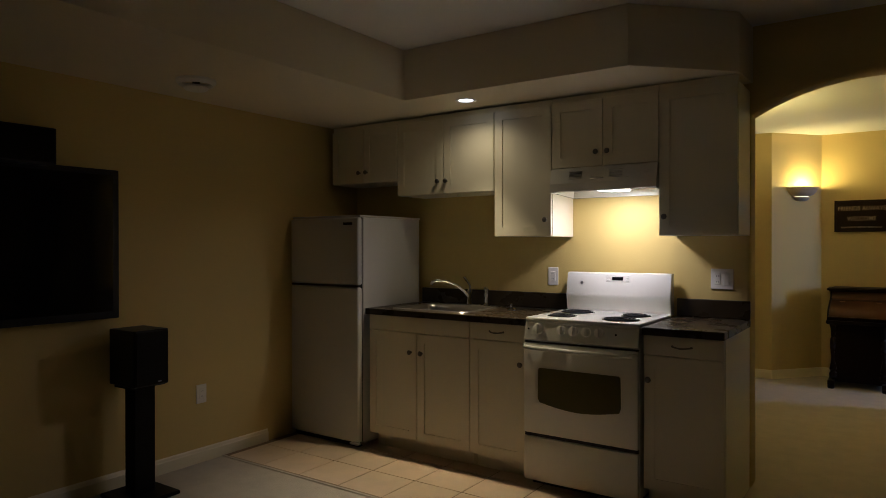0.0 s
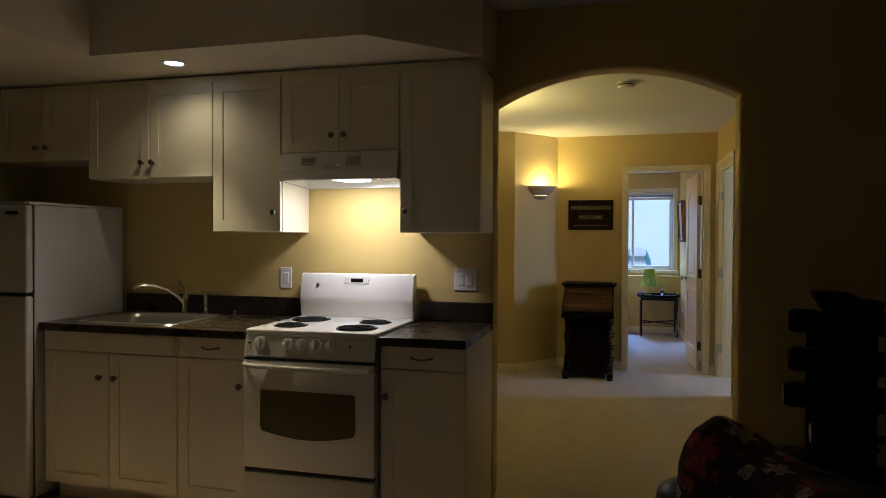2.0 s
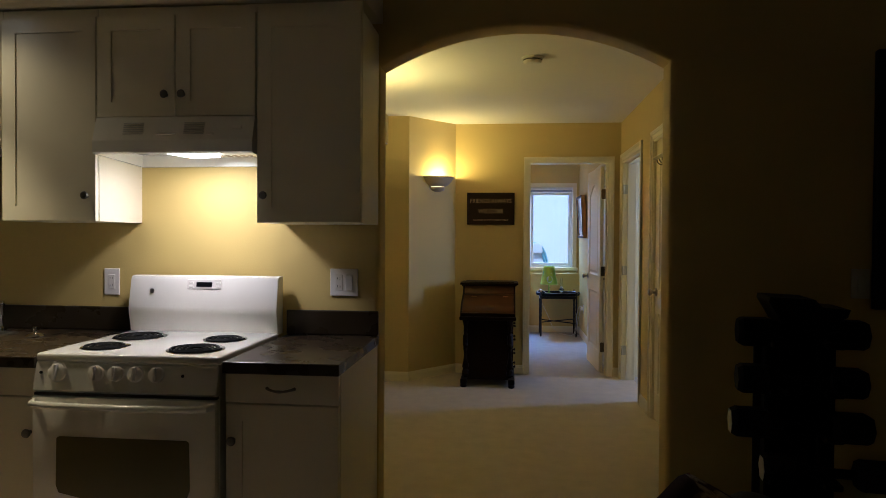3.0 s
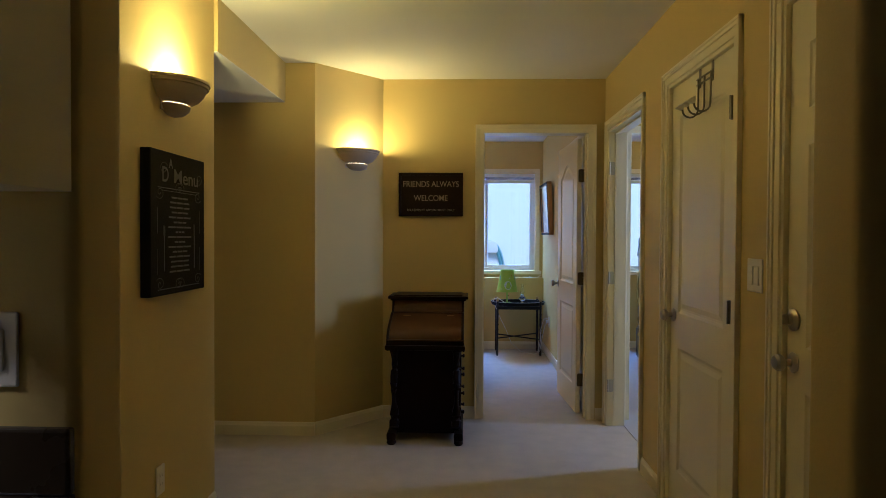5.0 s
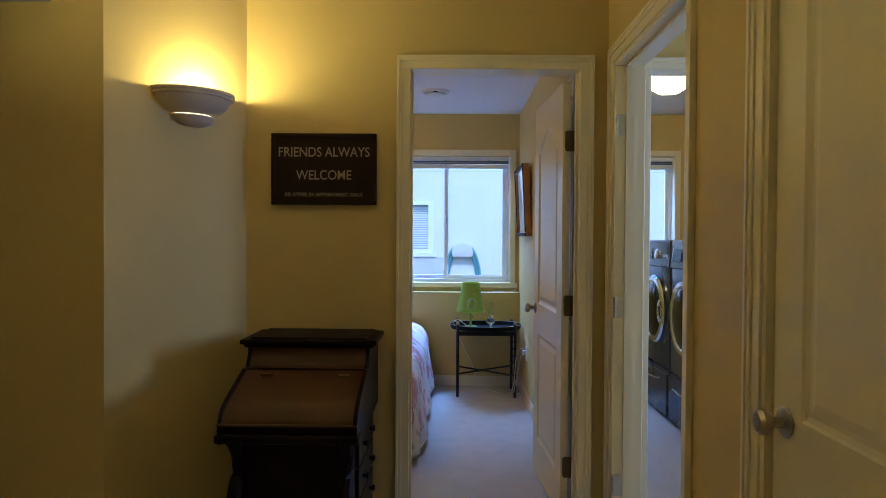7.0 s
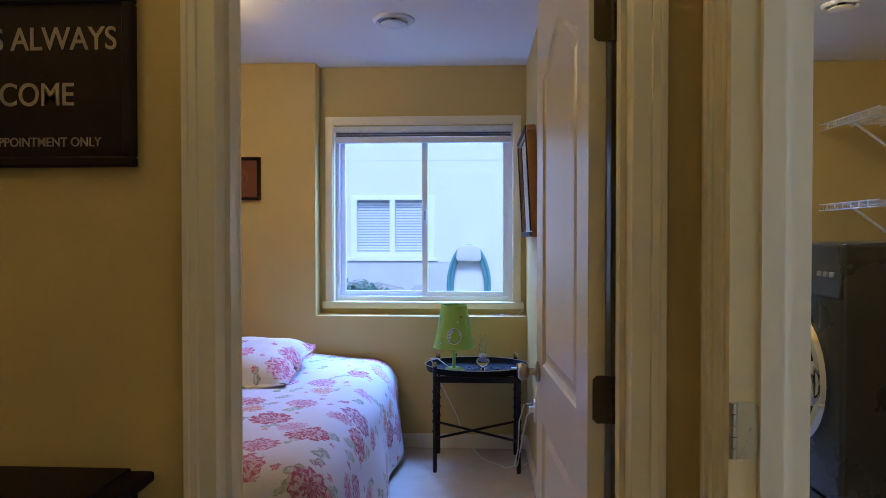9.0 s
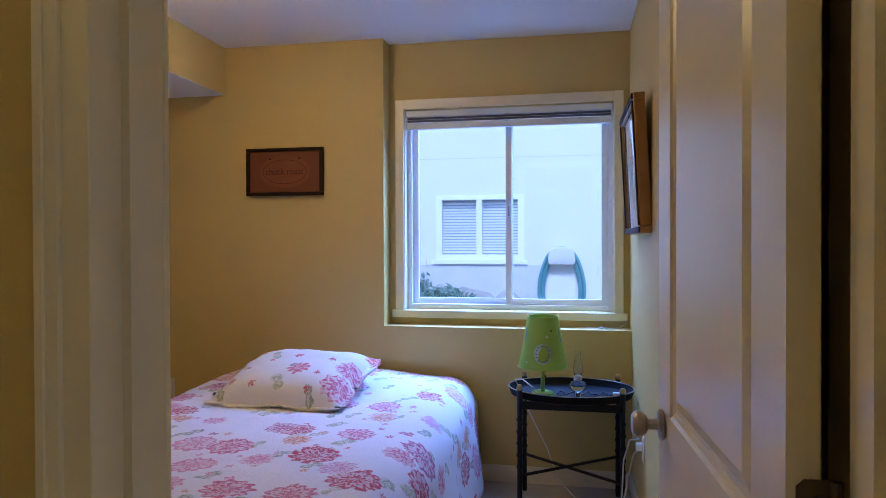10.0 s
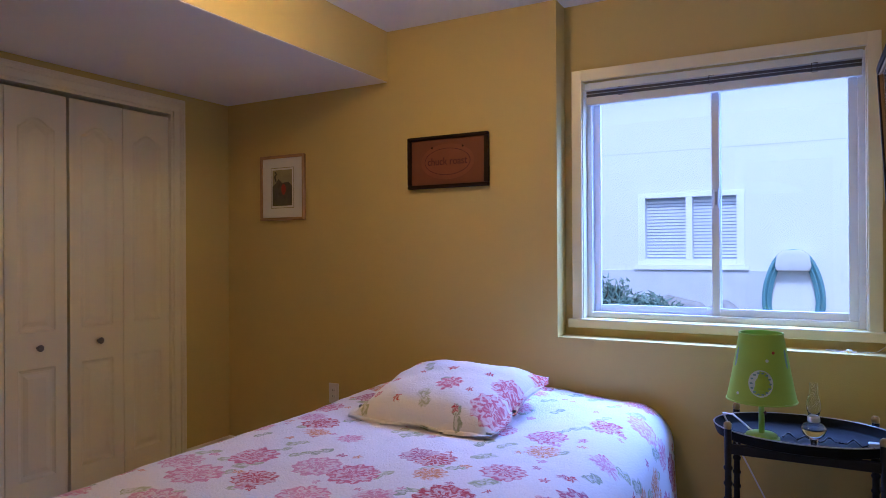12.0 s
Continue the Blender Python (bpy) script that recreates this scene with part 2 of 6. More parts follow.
# dropped soffit round two sides of the living room
prism(bm := B(), [(-3.64, -3.05), (-2.56, -3.05), (-2.56, 3.29), (-1.138, 3.29), (-0.703, 3.74), (-0.69, 4.05), (-3.64, 4.05)], Matrix.Translation((0, 0, 2.264)), HL - 2.264, 0.008, 2)
setting("ceiling_soffit", bm, SOFFIT, "white dropped ceiling soffit over kitchen and TV wall", "ceiling", smooth=True)
# hall
wall_x("wall_hall_west", -1.44, -1.32, 4.20, 6.255, [(4.47, 5.23, 0, DH)])
prism(bm := B(), [(-2.72, 7.48), (-1.10, 7.48), (-0.70, 7.96), (-0.70, 8.08), (-2.72, 8.08)], Matrix(), H)
setting("wall_niche", bm, PAINT, "tan wall with an angled face beside the desk", "wall")
wall_y("wall_niche_south", 6.135, 6.255, -2.72, -1.44)
wall_x("wall_niche_west", -2.84, -2.72, 6.135, 8.08)
setting("wall_bulkhead", box(B(), -2.72, -1.30, 6.2552, 7.4798, 2.245, H), PAINT, "tan bulkhead over the hall niche", "wall")
wall_x("wall_hall_east", 0.93, 1.05, 4.20, 7.96, [(4.31, 5.22, 0, DH), (5.60, 6.435, 0, DH), (6.93, 7.83, 0, DH)])
wall_y("wall_hall_north", 7.96, 8.08, -0.70, 3.2, [(0.022, 0.824, 0, DH + 0.018), (1.10, 1.918, 0, DH + 0.018)])
wall_y("wall_vestibule_south", 6.60, 6.66, 1.05, 3.2)
# bedroom
wall_x("wall_bedroom_east", 0.85, 1.05, 8.08, 11.18, [(8.33, 9.10, 0, DH)])
wall_x("wall_bedroom_west", -2.87, -2.75, 8.08, 11.18, [(9.36, 10.62, 0, DH)])
bm = B()
prism(bm, [(-2.75, 11.05), (-0.53, 11.05), (-0.53, 11.18), (-2.75, 11.18)], Matrix(), H, 0.0)
box(bm, -0.53, 0.85, 11.05, 11.18, 0, 0.853)
setting("wall_bedroom_north", bm, PAINT, "tan furred-out wall with a window recess and ledge", "wall")
setting("bedroom_soffit", box(B(), -2.75, -1.515, 8.08, 11.05, 2.226, H), PAINT, "tan soffit along the closet side of the bedroom", "ceiling")
setting("bedroom_soffit_underside", box(B(), -2.75, -1.517, 8.082, 11.048, 2.222, 2.2255), CEIL, "white underside of the bedroom soffit", "ceiling")
setting("niche_ceiling", box(B(), -2.72, -1.303, 6.257, 7.478, 2.241, 2.2445), CEIL, "white underside of the hall bulkhead", "ceiling")

# ---- ground and the house next door ----
bm = B()
o = 600
for x0, x1, y0, y1 in ((-o, o, 11.36, o), (-o, o, -o, -3.2), (-o, -3.90, -3.2, 11.36), (3.35, o, -3.2, 11.36)):
    bm.faces.new([bm.verts.new((x, y, 0.345)) for x, y in ((x0, y0), (x1, y0), (x1, y1), (x0, y1))])
bmesh.ops.remove_doubles(bm, verts=bm.verts, dist=0.001)
setting("ground", bm, SOIL, "bare gravelly soil between the houses", "ground")

# ---- trim: casings, baseboards, doors ----


def casing_parts(bm, u0, u1, zt, put, w=0.065, sides=(True, True)):
    """Three moulded boards round an opening u0..u1 up to zt. put(u0, u1, d0, d1, z0, z1) lays a box; d is the depth off the wall."""
    for a, b, c in ((0.0, w, 0.010), (w * 0.55, w, 0.016), (w * 0.80, w, 0.020)):
        if sides[0]:
            put(bm, u0 - b, u0 - a, 0, c, 0, zt + a)
        if sides[1]:
            put(bm, u1 + a, u1 + b, 0, c, 0, zt + a)
        put(bm, u0 - b, u1 + b, 0, c, zt + a, zt + b)
    return bm


def casing_x(name, x, side, y0, y1, zt=DH, **k):
    """Casing on a wall face x = const; side: +1 stands off towards +x."""
    def put(bm, u0, u1, d0, d1, z0, z1):
        box(bm, min(x + side * d0, x + side * d1), max(x + side * d0, x + side * d1), u0, u1, z0, z1, 0.0015)
    setting(name, casing_parts(B(), y0, y1, zt, put, **k), TRIM, "white painted moulded door casing", "door trim")


def casing_y(name, y, side, x0, x1, zt=DH, **k):
    def put(bm, u0, u1, d0, d1, z0, z1):
        box(bm, u0, u1, min(y + side * d0, y + side * d1), max(y + side * d0, y + side * d1), z0, z1, 0.0015)
    setting(name, casing_parts(B(), x0, x1, zt, put, **k), TRIM, "white painted moulded door casing", "door trim")


def jamb_x(name, x0, x1, y0, y1, zt=DH, stop=True):
    """The lining of an opening through a wall that runs along y."""
    bm = B()
    t = 0.018
    box(bm, x0, x1, y0, y0 + t, 0, zt)
    box(bm, x0, x1, y1 - t, y1, 0, zt)
    box(bm, x0, x1, y0 + t, y1 - t, zt - t, zt)
    if stop:
        c = (x0 + x1) / 2
        box(bm, c - 0.018, c + 0.018, y0 + t, y0 + t + 0.011, 0, zt - t)
        box(bm, c - 0.018, c + 0.018, y1 - t - 0.011, y1 - t, 0, zt - t)
        box(bm, c - 0.018, c + 0.018, y0 + t, y1 - t, zt - t - 0.011, zt - t)
    setting(name, bm, TRIM, "white painted door jamb with stop", "door trim")


def jamb_y(name, y0, y1, x0, x1, zt=DH, stop=True):
    bm = B()
    t = 0.018
    box(bm, x0, x0 + t, y0, y1, 0, zt)
    box(bm, x1 - t, x1, y0, y1, 0, zt)
    box(bm, x0 + t, x1 - t, y0, y1, zt - t, zt)
    if stop:
        c = (y0 + y1) / 2
        box(bm, x0 + t, x0 + t + 0.011, c - 0.018, c + 0.018, 0, zt - t)
        box(bm, x1 - t - 0.011, x1 - t, c - 0.018, c + 0.018, 0, zt - t)
    setting(name, bm, TRIM, "white painted door jamb with stop", "door trim")


casing_y("door_trim_1", 7.96, -1, 0.042, 0.806, w=0.060)
casing_y("door_trim_2", 8.08, 1, 0.042, 0.806, sides=(True, False))
jamb_y("door_jamb_1", 7.957, 8.083, 0.022, 0.824, DH + 0.018)
casing_x("door_trim_3", 0.93, -1, 6.93, 7.83)
casing_x("door_trim_4", 1.05, 1, 6.93, 7.83)
jamb_x("door_jamb_2", 0.927, 1.053, 6.93, 7.83)
casing_x("door_trim_5", 0.93, -1, 5.60, 6.435)
jamb_x("door_jamb_3", 0.927, 1.05, 5.60, 6.435, stop=False)
casing_x("door_trim_6", 0.93, -1, 4.31, 5.22)
jamb_x("door_jamb_4", 0.927, 1.05, 4.31, 5.22, stop=False)
casing_x("door_trim_7", -1.32, 1, 4.47, 5.23)
jamb_x("door_jamb_5", -1.44, -1.317, 4.47, 5.23, stop=False)
casing_y("door_trim_8", 7.96, -1, 1.12, 1.90, w=0.05)
jamb_y("door_jamb_6", 7.957, 8.083, 1.10, 1.918, DH + 0.018)
casing_x("door_trim_9", 0.85, -1, 8.33, 9.10)
jamb_x("door_jamb_7", 0.847, 1.05, 8.33, 9.10, stop=False)
casing_x("door_trim_10", -2.75, 1, 9.36, 10.62, w=0.075)
jamb_x("door_jamb_8", -2.87, -2.747, 9.36, 10.62, stop=False)


def baseboard(name, x0, y0, x1, y1, h=0.09, t=0.013):
    """A moulded skirting along the line, standing off to the left of its direction."""
    d = Vector((x1 - x0, y1 - y0, 0))
    L = d.length
    d.normalize()
    nrm = Vector((-d.y, d.x, 0))
    m = Matrix(((nrm.x, 0, d.x, x0), (nrm.y, 0, d.y, y0), (0, 1, 0, 0), (0, 0, 0, 1)))
    prism(bm := B(), [(0, 0), (t, 0), (t, h * 0.72), (t * 0.75, h * 0.80), (t * 0.6, h * 0.92), (t * 0.25, h), (0, h)], m, L)
    setting(name, bm, TRIM, "white painted moulded baseboard", "baseboard")


for i, seg in enumerate((
        (-3.64, 3.12, -3.64, -3.0), (3.2, 4.05, 0.52, 4.05),
        (-1.32, 6.25, -1.32, 5.30), (-1.32, 4.40, -1.32, 4.21), (-1.10, 7.48, -2.72, 7.48), (-0.70, 7.96, -1.10, 7.48),
        (-0.015, 7.96, -0.70, 7.96), (0.93, 7.95, 0.872, 7.95), (0.93, 6.51, 0.93, 6.86), (0.93, 5.29, 0.93, 5.53),
        (-2.75, 11.05, -2.75, 10.70), (-2.75, 9.28, -2.75, 8.1), (0.85, 11.05, -2.75, 11.05), (0.85, 9.17, 0.85, 11.05), (-2.75, 8.08, -0.03, 8.08),
        (2.80, 11.18, 1.05, 11.18), (1.05, 11.18, 1.05, 8.1), (1.06, 7.96, 1.07, 7.96))):
    x0, y0, x1, y1 = seg
    baseboard("baseboard_%d" % (i + 1), x1, y1, x0, y0) if i in (7,) else baseboard("baseboard_%d" % (i + 1), x0, y0, x1, y1)


def door_knob(parent, m, mat=None, name="knob"):
    """A round knob with rosette; m's z points out of the door."""
    prof = [(0.0, 0.002), (0.031, 0.002), (0.033, 0.006), (0.028, 0.010), (0.012, 0.013), (0.011, 0.032), (0.020, 0.036), (0.027, 0.046), (0.027, 0.056), (0.020, 0.064), (0.0, 0.066)]
    return part(name, lathe(B(), prof, m, 20), mat or NICKEL, parent, "satin nickel round door knob", smooth=True)


def hinge(parent, m, mat=None, h=0.09):
    """Two leaves and a knuckle; m: z up, y out of the jamb face."""
    bm = B()
    prism(bm, [(-0.002, -h / 2), (0.026, -h / 2), (0.034, -h / 2 + 0.008), (0.034, h / 2 - 0.008), (0.026, h / 2), (-0.002, h / 2)], m @ Matrix(((1, 0, 0, 0), (0, 0, 1, 0), (0, 1, 0, 0), (0, 0, 0, 1))), 0.003)
    for i in range(5):
        z = -h / 2 + i * h / 5
        lathe(bm, [(0, z + 0.0008), (0.0065, z + 0.0008), (0.0065, z + h / 5 - 0.0008), (0, z + h / 5 - 0.0008)], m @ Matrix.Translation((-0.006, 0.003, 0)), 10)
    for sx, sz in ((0.012, -0.03), (0.022, 0.0), (0.012, 0.03)):
        lathe(bm, [(0, 0.005), (0.004, 0.0045), (0.004, 0.003)], m @ Matrix.Translation((sx, 0, sz)) @ Euler((-math.pi / 2, 0, 0)).to_matrix().to_4x4(), 8)
    return part("hinge", bm, mat or NICKEL, parent, "", smooth=False)


def outline(x0, x1, z0, z1, arch=0.0, n=14):
    """A panel outline; arch: the rise of a cathedral top."""
    if not arch:
        return [(x0, z0), (x1, z0), (x1, z1), (x0, z1)]
    pts = [(x0, z0), (x1, z0), (x1, z1 - arch)]
    for i in range(1, n):
        u = 1 - i / n
        pts.append((x0 + (x1 - x0) * u, z1 - arch + arch * (0.5 - 0.5 * math.cos(2 * math.pi * u)) ** 0.8))
    pts.append((x0, z1 - arch))
    return pts


def shrink(pts, d):
    """Moves an outline inwards by d."""
    n = len(pts)
    out = []
    for i in range(n):
        p, q, r = Vector(pts[i - 1]), Vector(pts[i]), Vector(pts[(i + 1) % n])
        a, b = (q - p).normalized(), (r - q).normalized()
        na, nb = Vector((-a.y, a.x)), Vector((-b.y, b.x))
        k = (na + nb)
        k = k / max(0.35, k.dot(na))
        out.append(tuple(q + k * d))
    return out


def panel_face(bm, w, h, panels, y, s):
    """A door's face in the x, z plane at depth y, with moulded panels sunk into it; s: which way it looks along y."""
    def loop(pts, d):
        return [bm.verts.new((x, y - s * d, z)) for x, z in pts]
    outer = [(0, 0), (w, 0), (w, h), (0, h)]
    edges = []
    v = loop(outer, 0)
    edges += [bm.edges.new((v[i], v[(i + 1) % 4])) for i in range(4)]
    for pts in panels:
        a = loop(pts, 0)
        n = len(a)
        edges += [bm.edges.new((a[i], a[(i + 1) % n])) for i in range(n)]
        prev = a
        for inset, depth in ((0.006, 0.005), (0.016, 0.009), (0.026, 0.009), (0.048, 0.003)):
            c = loop(shrink(pts, inset), depth)
            for i in range(n):
                bm.faces.new((prev[i], prev[(i + 1) % n], c[(i + 1) % n], c[i]))
            prev = c
        bm.faces.new(prev)
    bmesh.ops.triangle_fill(bm, edges=edges, use_beauty=True)
    return v


def door_slab(w, h, panels, t=0.035):
    """A moulded panel door, hinge edge at x = 0, thickness from y = 0 to y = -t."""
    bm = B()
    a = panel_face(bm, w, h, panels, 0.0, 1)
    b = panel_face(bm, w, h, panels, -t, -1)
    for i in range(4):
        bm.faces.new((a[i], a[(i + 1) % 4], b[(i + 1) % 4], b[i]))
    bmesh.ops.recalc_face_normals(bm, faces=bm.faces)
    return bm


def two_panel(w, arch=0.0, h=2.05, m=0.115):
    return [outline(m, w - m, 0.20, 0.80), outline(m, w - m, 0.97, h - 0.13, arch)]


def six_panel(w, h=2.03):
    c, m, g = w / 2, 0.115, 0.055
    out = []
    for z0, z1 in ((0.19, 0.86), (1.0, 1.62), (1.73, 1.93)):
        out += [outline(m, c - g, z0, z1), outline(c + g, w - m, z0, z1)]
    return out


def make_door(name, label, m, w, panels, knob_x, knob_z, hinges=(0.25, 1.02, 1.80), both=False, hinge_mat=None, hinge_side=1):
    d = thing(name, label, "door", m, kind="structure")
    part("slab", door_slab(w, 2.078, panels), DOORW, d)
    out = Euler((math.pi / 2, 0, 0)).to_matrix().to_4x4()
    back = Euler((-math.pi / 2, 0, 0)).to_matrix().to_4x4()
    # y = -t side
    if not both:
        door_knob(d, Matrix.Translation((knob_x, -0.035, knob_z)) @ out)
    else:
        door_knob(d, Matrix.Translation((knob_x, 0.0, knob_z)) @ back)
    return d


BRONZE = material("aged_bronze_hinge", (0.13, 0.10, 0.055), 0.5, 0.8, spread=0.2, scale=40.0)
# bedroom door, opened against the side wall: its hinge edge at the jamb, slab runs into the room
dm = pose(0.754, 8.112, 0.012, 0, 0, 93.0)
d1 = make_door("door_1", "white moulded door with arched panel standing wide open", dm, 0.735, two_panel(0.735, 0.10), 0.685, 0.94, both=True)
for hz in (0.25, 1.02, 1.80):
    hinge(d1, Matrix(((0, 1, 0, -0.0005), (-1, 0, 0, -0.044), (0, 0, 1, hz), (0, 0, 0, 1))) @ Matrix.Rotation(math.pi, 4, "Z"), BRONZE, 0.098)
# laundry passage: hinge leaves left on the bare jamb
for hz in (0.288, 1.058, 1.837):
    h = thing("hinge_leaf", "bare steel hinge leaf still screwed to the jamb", "hinge", pose(0.935, 7.812, hz, 0, 0, 0))
    hinge(h, Matrix(((1, 0, 0, 0.004), (0, -1, 0, 0), (0, 0, 1, 0), (0, 0, 0, 1))), STEEL)
# closet, closed; hinge side towards the living room
d2 = make_door("door_2", "white moulded two panel closet door, closed", Matrix(((0, 1, 0, 0.979), (1, 0, 0, 5.622), (0, 0, 1, 0.012), (0, 0, 0, 1))), 0.79, two_panel(0.79), 0.73, 0.955)
for hz in (0.26, 1.05, 1.835):
    bm = B()
    lathe(bm, [(0, -0.045), (0.008, -0.045), (0.008, 0.045), (0, 0.045)], Matrix.Translation((-0.004, -0.058, hz)), 10)
    box(bm, -0.016, 0.016, -0.0535, -0.034, hz - 0.045, hz + 0.045)
    part("hinge", bm, PEWTER, d2, "dark hinge knuckle")
# entry door
d3 = make_door("door_3", "white six panel entry door, closed, with deadbolt", Matrix(((0, 1, 0, 0.979), (1, 0, 0, 4.33), (0, 0, 1, 0.012), (0, 0, 0, 1))), 0.87, six_panel(0.87), 0.82, 0.945)
part("deadbolt", lathe(B(), [(0, 0.001), (0.034, 0.001), (0.036, 0.008), (0.030, 0.014), (0.018, 0.016), (0.016, 0.024), (0, 0.025)], Matrix.Translation((0.82, -0.035, 1.08)) @ Euler((math.pi / 2, 0, 0)).to_matrix().to_4x4(), 20), NICKEL, d3, "satin nickel deadbolt", smooth=True)
part("thumb_turn", box(B(), 0.814, 0.826, -0.075, -0.058, 1.063, 1.097, 0.003), NICKEL, d3)
# door across the hall
d4 = make_door("door_4", "white moulded two panel door, closed, across the hall", Matrix(((0, -1, 0, -1.369), (-1, 0, 0, 5.21), (0, 0, 1, 0.012), (0, 0, 0, 1))), 0.72, two_panel(0.72), 0.06, 0.90)
# bedroom side closet behind the open door
d5 = make_door("door_5", "white moulded closet door, closed, behind the open door", Matrix(((0, 1, 0, 0.895), (1, 0, 0, 8.35), (0, 0, 1, 0.012), (0, 0, 0, 1))), 0.73, two_panel(0.73), 0.06, 0.93)
for hz in (0.25, 1.02, 1.82):
    bm = B()
    lathe(bm, [(0, -0.045), (0.007, -0.045), (0.007, 0.045), (0, 0.045)], Matrix.Translation((0.738, -0.054, hz)), 10)
    box(bm, 0.724, 0.746, -0.049, -0.034, hz - 0.045, hz + 0.045)
    part("hinge", bm, STEEL, d5, "steel hinge")
# bifold closet doors
fold = thing("door_6", "white moulded four leaf bifold closet door, closed", "door", Matrix(((0, -1, 0, -2.805), (1, 0, 0, 9.38), (0, 0, 1, 0.012), (0, 0, 0, 1))), kind="structure")
lw = 1.224 / 4
for i in range(4):
    leaf = part("leaf", door_slab(lw - 0.004, 2.062, [outline(0.06, lw - 0.064, 0.16, 0.70), outline(0.06, lw - 0.064, 0.88, 1.93, 0.05)]), DOORW, fold)
    leaf.matrix_basis = pose(i * lw + 0.002 + (0.006 if i > 1 else -0.006), 0, 0)
    if i in (1, 2):
        kx = lw * (0.5)
        part("knob", lathe(B(), [(0, 0), (0.008, 0.001), (0.007, 0.014), (0.016, 0.020), (0.017, 0.027), (0.011, 0.033), (0, 0.034)], Matrix.Translation((kx, -0.035, 0.80)) @ Euler((math.pi / 2, 0, 0)).to_matrix().to_4x4(), 16), PEWTER, leaf, "round dark pewter knob", smooth=True)

# over-door hooks on the closet door
hk = thing("over_door_hook_rack", "bronze wire over-door rack with three porcelain-tipped hooks", "hook rack", pose(0.944, 5.95, 0.038))
for dy in (-0.075, 0.075):
    bm = box(B(), -0.003, 0.0, dy - 0.012, dy + 0.012, 1.97, 2.078, 0.001)
    box(bm, -0.003, 0.038, dy - 0.012, dy + 0.012, 2.075, 2.078, 0.001)
    part("strap", bm, PEWTER, hk)
for z in (1.985, 2.01):
    part("bar", tube(B(), [(-0.008, -0.095, z), (-0.008, 0.095, z)], 0.004), PEWTER, hk)
for dy in (-0.075, 0.0, 0.075):
    bm = B()
    tube(bm, [(-0.009, dy, 2.01), (-0.010, dy, 1.89)] + [(-0.044 + 0.034 * math.cos(a), dy, 1.875 - 0.034 * math.sin(a)) for a in [i * math.pi / 8 for i in range(9)]], 0.0042)
    part("hook", bm, PEWTER, hk)
    part("porcelain_tip", lathe(B(), [(0, 0), (0.008, 0.0), (0.020, 0.018), (0.022, 0.024), (0, 0.027)], Matrix.Translation((-0.079, dy, 1.875)) @ pose(0, 0, 0, 0, -35, 0), 14), PLATE, hk, "cream porcelain knob tip", smooth=True)

# ---- kitchen ----
OUT = Euler((math.pi / 2, 0, 0)).to_matrix().to_4x4()


def cab_knob(parent, x, y, z):
    return part("knob", lathe(B(), [(0, 0), (0.007, 0.0), (0.006, 0.012), (0.014, 0.017), (0.016, 0.023), (0.013, 0.028), (0.006, 0.030), (0, 0.0305)], Matrix.Translation((x, y, z)) @ OUT, 16), PEWTER, parent, "pewter round knob", smooth=True)


def cab_pull(parent, x, y, z):
    pts = [(x - 0.048 + 0.096 * i / 12, y - 0.004 - 0.022 * math.sin(math.pi * i / 12) ** 0.6, z - 0.006 * math.sin(math.pi * i / 12)) for i in range(13)]
    return part("pull", tube(B(), pts, [0.006, 0.0045, 0.0045, 0.004, 0.004, 0.0045, 0.005, 0.0045, 0.004, 0.004, 0.0045, 0.0045, 0.006]), PEWTER, parent, "pewter bow pull", smooth=True)


def shaker(x0, x1, z0, z1, y, t=0.019, rail=0.058, plain=False):
    """A cabinet front with a shallow framed panel; its face at y."""
    bm = B()
    if plain:
        return box(bm, x0, x1, y, y + t, z0, z1, 0.002, 2)
    box(bm, x0, x1, y + 0.006, y + t, z0, z1, 0.0015)
    fr = 0.0062
    for a0, a1, c0, c1 in ((x0, x0 + rail, z0, z1), (x1 - rail, x1, z0, z1), (x0 + rail, x1 - rail, z0, z0 + rail), (x0 + rail, x1 - rail, z1 - rail, z1)):
        box(bm, a0, a1, y, y + fr, c0, c1)
    for v in bm.verts:
        if v.co.y < y + 0.001:
            if abs(v.co.x - x0) < 1e-5: v.co.x += 0.002
            if abs(v.co.x - x1) < 1e-5: v.co.x -= 0.002
            if abs(v.co.z - z0) < 1e-5: v.co.z += 0.002
            if abs(v.co.z - z1) < 1e-5: v.co.z -= 0.002
    bmesh.ops.remove_doubles(bm, verts=bm.verts, dist=1e-5)
    return bm


def upper(x0, x1, z0, doors, knobs, label):
    c = thing("wall_cabinet", label, "cabinet", pose((x0 + x1) / 2, 4.05, z0), group="kitchen wall cabinets")
    w = (x1 - x0) / 2
    h = 2.220 - z0
    bm = B()
    y0, y1 = -0.31, -0.002
    t = 0.016
    for sx in (-w, w - t):
        part("side_panel", box(B(), sx, sx + t, y0, y1, 0, h), CABW, c)
    part("bottom_panel", box(B(), -w + t, w - t, y0, y1, 0.0, t), CABW, c)
    part("top_panel", box(B(), -w + t, w - t, y0, y1, h - t, h), CABW, c)
    part("back_panel", box(B(), -w + t, w - t, y1 - 0.006, y1, t, h - t), CABW, c)
    part("scribe_rail", box(B(), -w, w, y0 - 0.004, y0 + 0.016, h + 0.0005, h + 0.034), CABW, c)
    n = len(doors)
    for i in range(n):
        a, b = -w + 2 * w * i / n, -w + 2 * w * (i + 1) / n
        d = part("door", shaker(a + 0.0015, b - 0.0015, 0.001, h - 0.001, -0.331), CABW, c)
        cab_knob(d, knobs[i] - (x0 + x1) / 2, -0.331, doors[i] - z0)
    return c


